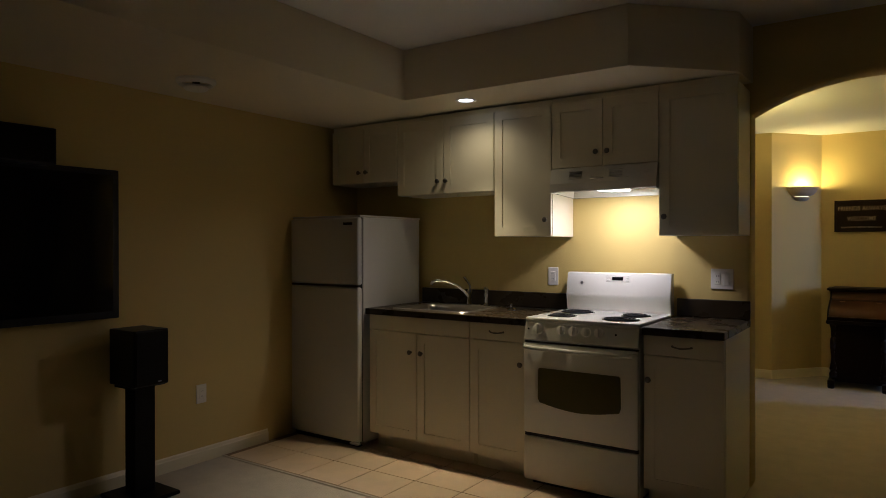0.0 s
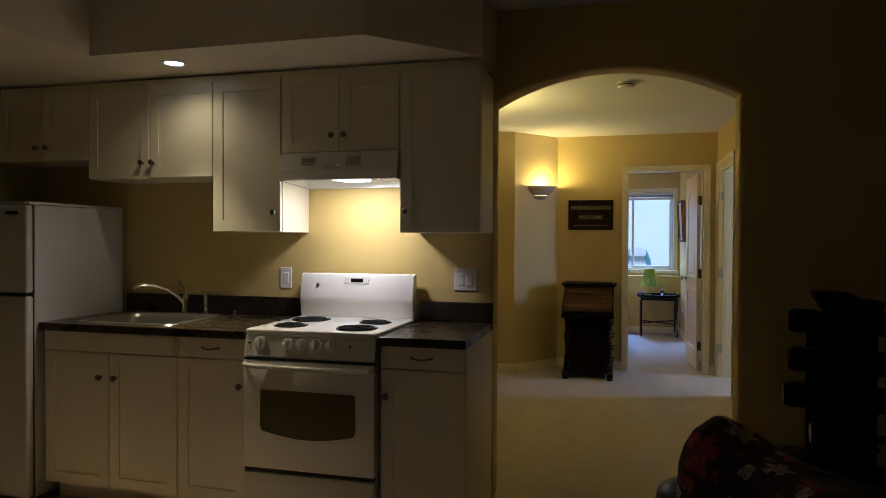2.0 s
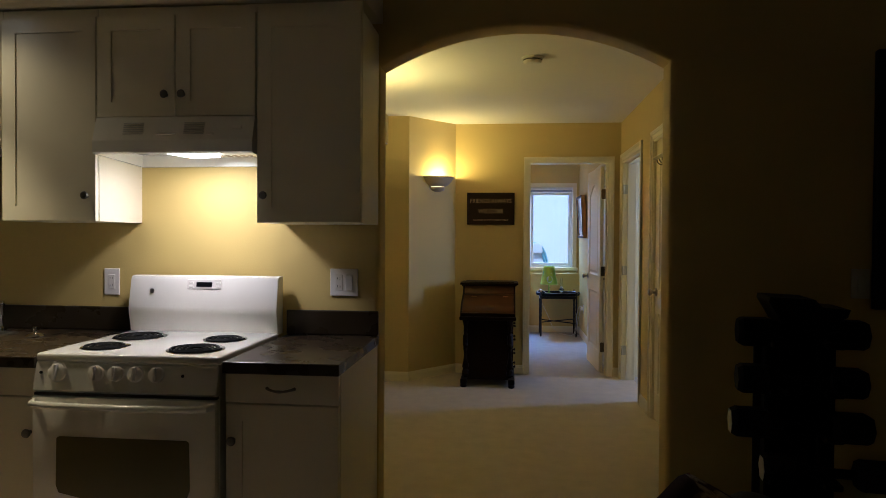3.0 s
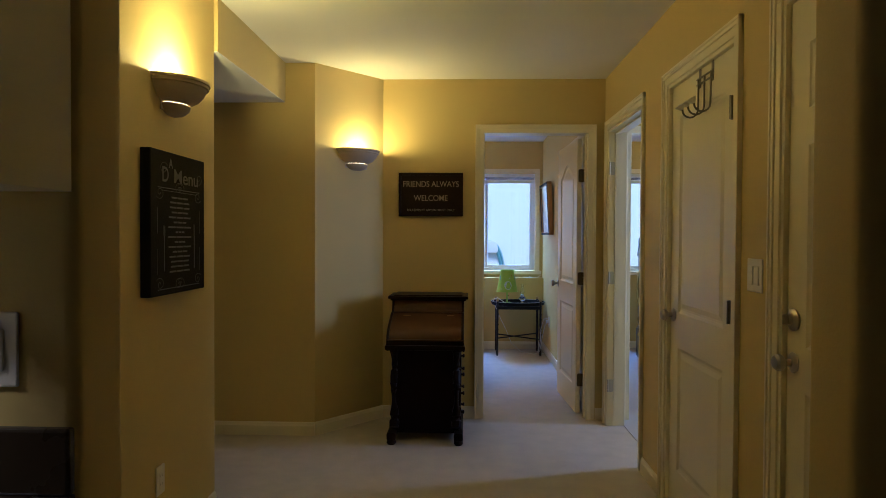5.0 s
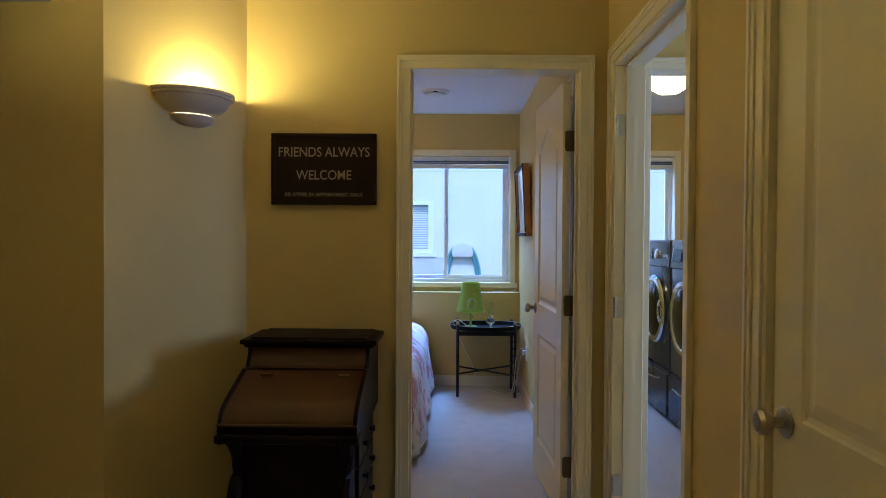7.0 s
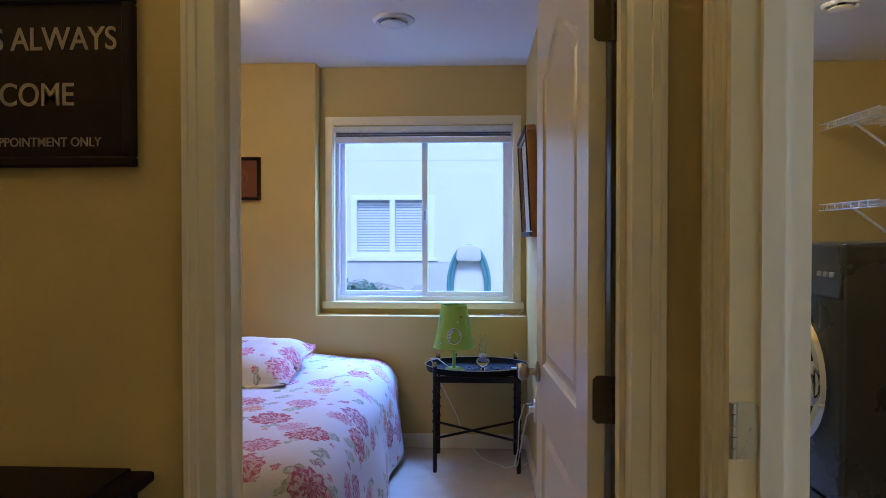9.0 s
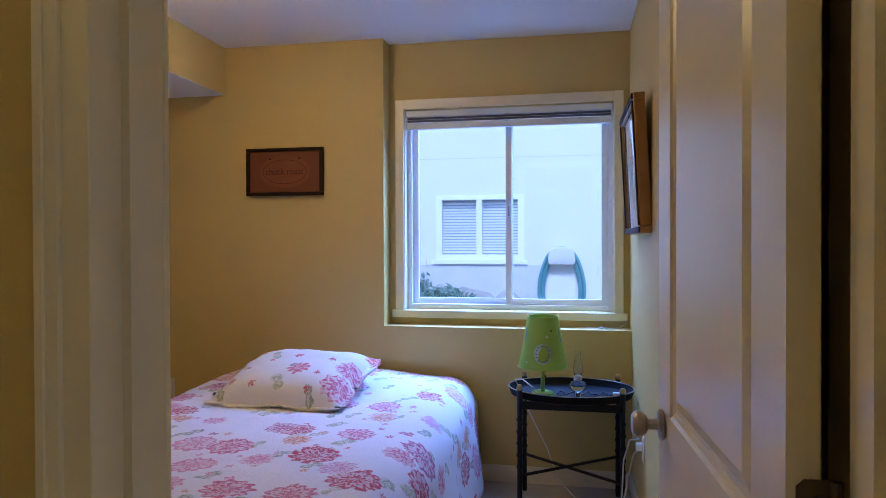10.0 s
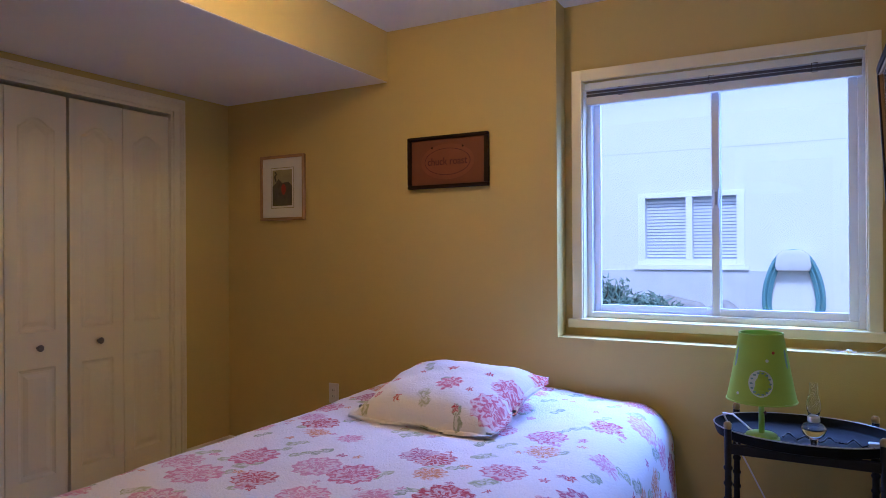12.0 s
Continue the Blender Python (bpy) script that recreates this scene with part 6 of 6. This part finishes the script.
# bedroom wall pictures
ck = thing("butcher_sign", "rust red framed metal sign with an oval and red lettering", "sign", on_y(-1.129, 11.05, 1.752) @ Matrix.Diagonal((0.97, 0.90, 1, 1)))
part("panel", box(B(), -0.228, 0.228, -0.136, 0.136, 0.0, 0.016), RUST, ck)
for q in ((-0.248, 0.248, 0.134, 0.155), (-0.248, 0.248, -0.155, -0.134), (-0.248, -0.226, -0.134, 0.134), (0.226, 0.248, -0.134, 0.134)):
    part("frame_rail", box(B(), q[0], q[1], q[2], q[3], 0.0, 0.032, 0.005, 2), SIGNB, ck)


def ellipse(a, b, n=36):
    return [(a * math.cos(2 * math.pi * i / n), b * math.sin(2 * math.pi * i / n)) for i in range(n)]


part("oval_border", prism(B(), ellipse(0.165, 0.105), Matrix.Translation((0, 0, 0.0155)), 0.0015), RUSTL, ck)
part("oval_line", prism(B(), ellipse(0.142, 0.080), Matrix.Translation((0, 0, 0.0165)), 0.0012), REDL, ck)
part("oval_field", prism(B(), ellipse(0.138, 0.076), Matrix.Translation((0, 0, 0.0172)), 0.0012), RUSTL, ck)
text("chuck roast", 0.062, pose(0, 0.0, 0.0192), REDL, ck, width=0.245)
for x in (-0.095, 0.095):
    part("rivet", lathe(B(), [(0, 0.002), (0.006, 0.0)], pose(x, 0.085, 0.0172), 10), SIGNB, ck)

ph = thing("framed_print", "small oak framed print in a wide white mount", "picture", on_y(-2.280, 11.05, 1.669))
for q in ((-0.176, 0.176, 0.182, 0.200), (-0.176, 0.176, -0.200, -0.182), (-0.176, -0.158, -0.182, 0.182), (0.158, 0.176, -0.182, 0.182)):
    part("frame_rail", box(B(), q[0], q[1], q[2], q[3], 0.0, 0.022, 0.003), OAK, ph)
part("mount", box(B(), -0.158, 0.158, -0.182, 0.182, 0.004, 0.012), MAT, ph)
part("mount_line", box(B(), -0.092, 0.092, -0.125, 0.125, 0.0115, 0.0125), PRINTG, ph)
part("print_border", box(B(), -0.088, 0.088, -0.121, 0.121, 0.012, 0.0132), MAT, ph)
part("print_sky", box(B(), -0.078, 0.078, -0.11, 0.11, 0.0128, 0.0138), PRINTG, ph)
part("print_ground", prism(B(), [(-0.078, -0.11), (0.078, -0.11), (0.078, 0.01), (0.05, 0.035), (0.0, 0.03), (-0.03, 0.055), (-0.05, 0.03), (-0.078, 0.01)], Matrix.Translation((0, 0, 0.0136)), 0.001), PRINT, ph)
part("print_flower", prism(B(), ellipse(0.018, 0.034, 14), Matrix.Translation((0.012, -0.01, 0.0144)), 0.0008), PRINTR, ph)
part("print_branch", tube(B(), [(-0.05, 0.04, 0.0146), (-0.058, 0.07, 0.0146), (-0.045, 0.085, 0.0146), (-0.055, 0.098, 0.0146)], 0.005, 5), PRINT, ph)

mr = thing("framed_picture", "deep gilt-sided framed picture under glass beside the window", "picture", on_xe(0.85, 10.47, 1.655))
for q in ((-0.335, 0.335, 0.255, 0.285), (-0.335, 0.335, -0.285, -0.255), (-0.335, -0.305, -0.255, 0.255), (0.305, 0.335, -0.255, 0.255)):
    part("frame_rail", box(B(), q[0], q[1], q[2], q[3], 0.002, 0.050, 0.004), GOLD, mr)
    part("frame_lip", box(B(), q[0] + 0.003, q[1] - 0.003, q[2] + 0.003, q[3] - 0.003, 0.050, 0.056), SIGNB, mr)
part("mount", box(B(), -0.305, 0.305, -0.255, 0.255, 0.004, 0.036), MAT, mr)
gz = part("glazing", box(B(), -0.304, 0.304, -0.254, 0.254, 0.040, 0.0425), PANE, mr)
gz.visible_shadow = False
part("picture", box(B(), -0.20, 0.20, -0.15, 0.15, 0.0355, 0.037), PRINTG, mr)
mr.matrix_basis = mr.matrix_basis @ pose(0, 0, 0.012, 3, 0, 0)

# tray table
tt = thing("tray_table", "black oval tray table on turned legs with brass finials", "side table", pose(0.525, 10.76, 0) @ Matrix.Diagonal((1, 1, 0.961, 1)))
rim = [(0.0, 0.585), (0.288, 0.585), (0.300, 0.590), (0.312, 0.628), (0.308, 0.629), (0.294, 0.597), (0.285, 0.592), (0.0, 0.592)]
part("tray", lathe(B(), rim, Matrix.Diagonal((1, 0.76, 1, 1)), 48), BLACKM, tt, "black lacquered oval tray with raised rim", smooth=True)
edge_pts = [(0.310 * math.cos(2 * math.pi * i / 48), 0.236 * math.sin(2 * math.pi * i / 48), 0.6285) for i in range(48)]
part("rim_bead", tube(B(), edge_pts, 0.0028, 6, closed=True), STEEL, tt, "worn metal rim edge", smooth=True)
for sx in (-1, 1):
    for sy in (-1, 1):
        x, y = sx * 0.243, sy * 0.172
        prof = [(0, 0.0), (0.011, 0.0), (0.013, 0.02), (0.012, 0.20)]
        for k in range(5):
            z = 0.24 + k * 0.06
            prof += [(0.012, z), (0.016, z + 0.006), (0.016, z + 0.014), (0.012, z + 0.020)]
        prof += [(0.013, 0.57), (0.013, 0.640), (0, 0.641)]
        lg = part("leg", lathe(B(), prof, Matrix.Translation((x, y, 0)), 12), BLACKP, tt, smooth=True)
        part("finial", lathe(B(), [(0.012, 0.640), (0.015, 0.648), (0.014, 0.660), (0.008, 0.667), (0, 0.668)], Matrix.Translation((x, y, 0)), 12), BRASS, lg, "worn brass finial", smooth=True)
for s in (-1, 1):
    part("cross_stretcher", tube(B(), [(-0.243, -0.172 * s, 0.205), (0.243, 0.172 * s, 0.205 + 0.012 * s)], 0.008, 8), BLACKP, tt, smooth=True)
for y in (-0.172, 0.172):
    part("apron_rail", box(B(), -0.243, 0.243, y - 0.008, y + 0.008, 0.545, 0.583, 0.002), BLACKP, tt)

# green table lamp
gl = thing("table_lamp", "lime green table lamp with a printed tapered shade", "table lamp", pose(0.392, 10.64, 0.570) @ Matrix.Diagonal((0.94, 0.94, 0.94, 1)))
part("base", lathe(B(), [(0, 0), (0.062, 0), (0.066, 0.006), (0.066, 0.018), (0.058, 0.022), (0.056, 0.030), (0.048, 0.034), (0, 0.034)], Matrix(), 28), LIME, gl, smooth=True)
part("stem", lathe(B(), [(0.011, 0.033), (0.010, 0.20), (0.010, 0.27), (0, 0.27)], Matrix(), 14), LIME, gl, smooth=True)
part("switch_bead", lathe(B(), [(0, -0.008), (0.007, 0), (0, 0.008)], Matrix.Translation((0.014, -0.01, 0.115)), 10), REDL, gl)
R0, R1, Z0, Z1 = 0.127, 0.079, 0.165, 0.425


def shade_r(z):
    k = max(0.0, (z - Z0) / (Z1 - Z0))
    return R0 + (R1 - R0) * k ** 0.92


sh = part("shade", lathe(B(), [(shade_r(Z0 + (Z1 - Z0) * i / 8), Z0 + (Z1 - Z0) * i / 8) for i in range(9)] + [(shade_r(Z1 - (Z1 - Z0) * i / 8) - 0.002, Z1 - (Z1 - Z0) * i / 8) for i in range(9)], Matrix(), 36), LIMES, gl, "lime green tapered fabric shade", smooth=True)
for z, r in ((Z0, R0), (Z1, R1)):
    part("rim_tape", tube(B(), [(r * math.cos(2 * math.pi * i / 36), r * math.sin(2 * math.pi * i / 36), z) for i in range(36)], 0.003, 6, closed=True), LIME, sh, smooth=True)


def patch(bm, ang, z, pts, lift):
    """A printed shape that follows the shade's curve."""
    vs = []
    for px, pz in pts:
        r = shade_r(z + pz) + lift
        a = radians(ang) + px / r
        vs.append(bm.verts.new((r * math.cos(a), r * math.sin(a), z + pz)))
    bm.faces.new(vs)
    return bm


part("printed_ring", patch(B(), -88, 0.245, ellipse(0.044, 0.050, 24), 0.0012), PALEB, sh, "pale round printed motif")
part("printed_centre", patch(B(), -86, 0.243, ellipse(0.024, 0.028, 18), 0.002), LIME, sh)
bm = B()
for i in range(14):
    a = 2 * math.pi * i / 14
    patch(bm, -88, 0.245, [(0.034 * math.cos(a) + 0.007 * math.cos(b + a), 0.040 * math.sin(a) + 0.004 * math.sin(b + a)) for b in (0, 1.6, 3.1, 4.7)], 0.0022)
part("printed_leaves", bm, HOSE, sh)["kind"] = "stuff"
for ang, z in ((-60, 0.36), (-75, 0.33), (-130, 0.20)):
    part("printed_dot", patch(B(), ang, z, ellipse(0.006, 0.006, 10), 0.0015), PRINTR if ang == -60 else PALEB, sh)
for ang in (-150, -25):
    part("printed_leaf", patch(B(), ang, 0.335, ellipse(0.008, 0.038, 12), 0.0015), HOSE, sh)

# oil lamp
ol = thing("oil_lamp", "small clear glass oil lamp on a wooden foot", "oil lamp", pose(0.560, 10.58, 0.570))
part("foot", lathe(B(), [(0, 0), (0.036, 0), (0.038, 0.006), (0.026, 0.014), (0.018, 0.022), (0, 0.022)], Matrix(), 20), RUSTL, ol, "turned wooden foot", smooth=True)
part("font", lathe(B(), [(0.010, 0.022), (0.014, 0.045), (0.034, 0.062), (0.040, 0.080), (0.032, 0.096), (0.016, 0.104), (0.0, 0.104)], Matrix(), 20), CLEAR, ol, "clear glass oil font", smooth=True)
part("burner", lathe(B(), [(0.016, 0.103), (0.020, 0.108), (0.020, 0.122), (0.015, 0.128), (0, 0.128)], Matrix(), 16), STEEL, ol, smooth=True)
part("chimney", lathe(B(), [(0.016, 0.127), (0.023, 0.150), (0.022, 0.172), (0.015, 0.205), (0.014, 0.240), (0.0125, 0.240), (0.0135, 0.205), (0.0205, 0.172), (0.0215, 0.150), (0.0145, 0.128)], Matrix(), 20), CLEAR, ol, "slim glass chimney", smooth=True)
ch = thing("charger_cable", "black charger cable heaped on the tray", "cable", pose(0.60, 10.72, 0.571))
g = random.Random(9)
part("cable", tube(B(), [(-0.14 + 0.012 * i, 0.03 * math.sin(i * 1.1) + 0.01 * g.uniform(-1, 1), 0.004 + 0.010 * abs(math.sin(i * 0.9))) for i in range(24)], 0.003, 6), BLACKP, ch, smooth=True)
part("plug", box(B(), 0.13, 0.165, -0.01, 0.012, 0.002, 0.02, 0.003), CORDW, ch)
wc = thing("lamp_cord", "white lamp cord running down to the wall outlet", "cord", pose(0.40, 10.60, 0))
part("cord", tube(B(), [(-0.04, 0.06, 0.60), (-0.11, 0.10, 0.645), (-0.16, 0.24, 0.615), (-0.10, 0.30, 0.45), (0.0, 0.30, 0.25), (0.06, 0.26, 0.10), (0.16, 0.18, 0.02), (0.30, 0.06, 0.006), (0.36, -0.02, 0.05), (0.385, -0.10, 0.25), (0.405, -0.135, 0.37), (0.44, -0.14, 0.41)], 0.0035, 6), CORDW, wc, smooth=True)
part("plug", box(B(), 0.415, 0.447, -0.155, -0.127, 0.39, 0.425, 0.004), CORDW, wc)
wc2 = thing("lamp_cord", "white second cord looped from the wall outlet", "cord", pose(0.40, 10.60, 0))
part("cord", tube(B(), [(0.43, -0.13, 0.44), (0.39, -0.12, 0.43), (0.365, -0.10, 0.33), (0.36, -0.06, 0.15), (0.34, -0.02, 0.05), (0.38, 0.06, 0.008), (0.43, 0.14, 0.008)], 0.0035, 6), CORDW, wc2, smooth=True)

# bedroom ceiling lamp
bl = thing("ceiling_light", "frosted dome ceiling light, lit, in the bedroom", "ceiling light", pose(-0.875, 9.78, H - 0.012))
part("pan", lathe(B(), [(0, -0.001), (0.165, -0.001), (0.168, -0.02), (0.150, -0.03)], Matrix(), 32), BRASS, bl, smooth=True)
part("dome", lathe(B(), [(0.150, -0.028), (0.148, -0.055), (0.125, -0.09), (0.08, -0.115), (0.02, -0.124), (0, -0.124)], Matrix(), 32), glow("bedroom_dome", (1.0, 0.58, 0.13), 41.0), bl, "glowing frosted glass dome", smooth=True)
part("finial", lathe(B(), [(0.010, -0.123), (0.012, -0.132), (0.006, -0.142), (0, -0.144)], Matrix(), 12), BRASS, bl, smooth=True)

# ---- laundry ----
lb = thing("ceiling_light", "frosted dome ceiling light, lit, in the laundry", "ceiling light", pose(1.70, 9.53, H))
part("pan", lathe(B(), [(0, -0.001), (0.165, -0.001), (0.168, -0.02), (0.155, -0.03)], Matrix(), 32), CEIL, lb, smooth=True)
part("dome", lathe(B(), [(0.152, -0.028), (0.150, -0.07), (0.12, -0.12), (0.07, -0.155), (0, -0.165)], Matrix(), 32), glow("laundry_dome", (1.0, 0.68, 0.25), 36.0), lb, "glowing frosted glass dome", smooth=True)


def machine(y0, label):
    """A front loading machine on a drawer pedestal, front towards -x."""
    mc = thing("washing_machine", label, "washing machine", group="laundry pair")
    mc.matrix_basis = Matrix(((0, 1, 0, 1.85), (-1, 0, 0, y0 + 0.335), (0, 0, 1, 0.005), (0, 0, 0, 1)))
    ped = part("pedestal", box(B(), -0.335, 0.335, 0.0, 0.74, 0.0, 0.36, 0.008, 2), GRAPH, mc)
    dr = part("pedestal_drawer", box(B(), -0.320, 0.320, -0.016, 0.002, 0.02, 0.335, 0.008, 2), GRAPH, ped)
    part("drawer_handle", tube(B(), [(-0.16, -0.014, 0.285), (-0.15, -0.034, 0.28), (0, -0.042, 0.272), (0.15, -0.034, 0.28), (0.16, -0.014, 0.285)], 0.009, 8), CHROME, dr, "chrome bow handle", smooth=True)
    body = part("body", box(B(), -0.335, 0.335, 0.0, 0.74, 0.365, 1.34, 0.018, 3), GRAPH, mc, smooth=True)
    prism(bm := B(), [(0.002, 1.13), (-0.012, 1.14), (0.012, 1.32), (0.03, 1.335), (0.04, 1.13)], Matrix(((0, 0, 1, -0.33), (1, 0, 0, 0), (0, 1, 0, 0), (0, 0, 0, 1))), 0.66, 0.004)
    cpn = part("control_panel", bm, GRAPH, mc)
    lean = Matrix.Translation((0, 0.0, 1.23)) @ Matrix.Rotation(radians(-7.5), 4, "X")
    b = box(B(), -0.29, -0.10, -0.006, 0.004, -0.045, 0.055, 0.003)
    b.transform(lean)
    part("display", b, SCREEN, cpn, "dark display")
    part("dial", lathe(B(), [(0, 0.0), (0.042, 0.0), (0.040, 0.022), (0.034, 0.026), (0, 0.026)], lean @ Matrix.Translation((0.06, -0.001, 0.0)) @ OUT, 24), CHROME, cpn, "chrome dial", smooth=True)
    for i in range(3):
        b = box(B(), 0.16 + i * 0.045, 0.19 + i * 0.045, -0.005, 0.003, -0.02, 0.0, 0.002)
        b.transform(lean)
        part("button", b, STEEL, cpn)
    dm = Matrix.Translation((0, -0.002, 0.80)) @ OUT
    dd = part("door", lathe(B(), [(0.265, 0.0), (0.268, 0.018), (0.255, 0.034), (0.225, 0.036), (0.215, 0.028)], dm, 40), CHROME, mc, "chrome ringed round door", smooth=True)
    part("door_glass", lathe(B(), [(0.216, 0.028), (0.18, 0.040), (0.10, 0.052), (0, 0.056)], dm, 32), SCREEN, dd, "dark bowl of door glass", smooth=True)
    part("door_handle", tube(B(), [(0.20, -0.036, 0.88), (0.225, -0.055, 0.84), (0.23, -0.058, 0.80), (0.225, -0.055, 0.76), (0.20, -0.036, 0.72)], 0.010, 8), CHROME, dd, smooth=True)
    return mc


machine(9.22, "graphite front loading washer on a drawer pedestal")
machine(9.91, "graphite front loading dryer on a drawer pedestal near the window")


def wire_shelf(z, y0, y1):
    s = thing("wire_shelf", "white coated wire shelf on the laundry wall", "shelf", pose(2.72, y0, z))
    L = y1 - y0
    bm = B()
    for i in range(int(L / 0.028)):
        tube(bm, [(0.38, i * 0.028, 0), (0.0, i * 0.028, 0.0), (0.0, i * 0.028, -0.03)], 0.0018, 4)
    part("cross_wires", bm, WIRE, s)["kind"] = "stuff"
    for x, zz in ((0.0, 0.004), (0.0, -0.034), (0.19, -0.004), (0.375, -0.004)):
        part("long_wire", tube(B(), [(x, 0, zz), (x, L, zz)], 0.0042, 6), WIRE, s)
    for i in range(6):
        y = 0.1 + i * (L - 0.2) / 5
        part("front_upright", box(B(), -0.003, 0.003, y - 0.004, y + 0.004, -0.034, 0.004), WIRE, s)
    for y in (0.35, L - 0.30):
        part("brace", tube(B(), [(0.02, y, -0.006), (0.475, y, -0.34)], 0.006, 6), WIRE, s)
    return s


wire_shelf(2.08, 10.50, 11.14)
wire_shelf(1.57, 10.50, 11.14)

# ---- floor tiles of the kitchen ----
tf = setting("kitchen_tile_floor", box(B(), -3.64, -0.72, 2.745, 4.05, 0.001, 0.004), GROUT, "beige ceramic tile floor in front of the cabinets", "floor")
PX, PY = 0.318, 0.305
tm = bpy.data.meshes.new("tile")
bm = box(B(), -PX / 2 + 0.003, PX / 2 - 0.003, -PY / 2 + 0.003, PY / 2 - 0.003, 0.0, 0.004, 0.0015)
bm.to_mesh(tm)
bm.free()
tm.materials.append(TILE)
for i in range(9):
    for j in range(3):
        t = new("tile", tm)
        t.parent = tf
        t.matrix_basis = pose(-2.308 + PX * (i - 3.5), 2.755 + PY * (j + 0.5), 0.0042 + 0.0004 * ((i * 7 + j * 3) % 3), 0, 0, 180 * ((i + j) % 2))
setting("carpet_edge_strip", prism(B(), [(0, 0), (0.022, 0), (0.018, 0.007), (0.004, 0.007)], Matrix(((0, 0, 1, -3.62), (1, 0, 0, 2.730), (0, 1, 0, 0.001), (0, 0, 0, 1))), 2.90), CARPET, "beige carpet edge against the tiles", "floor trim")
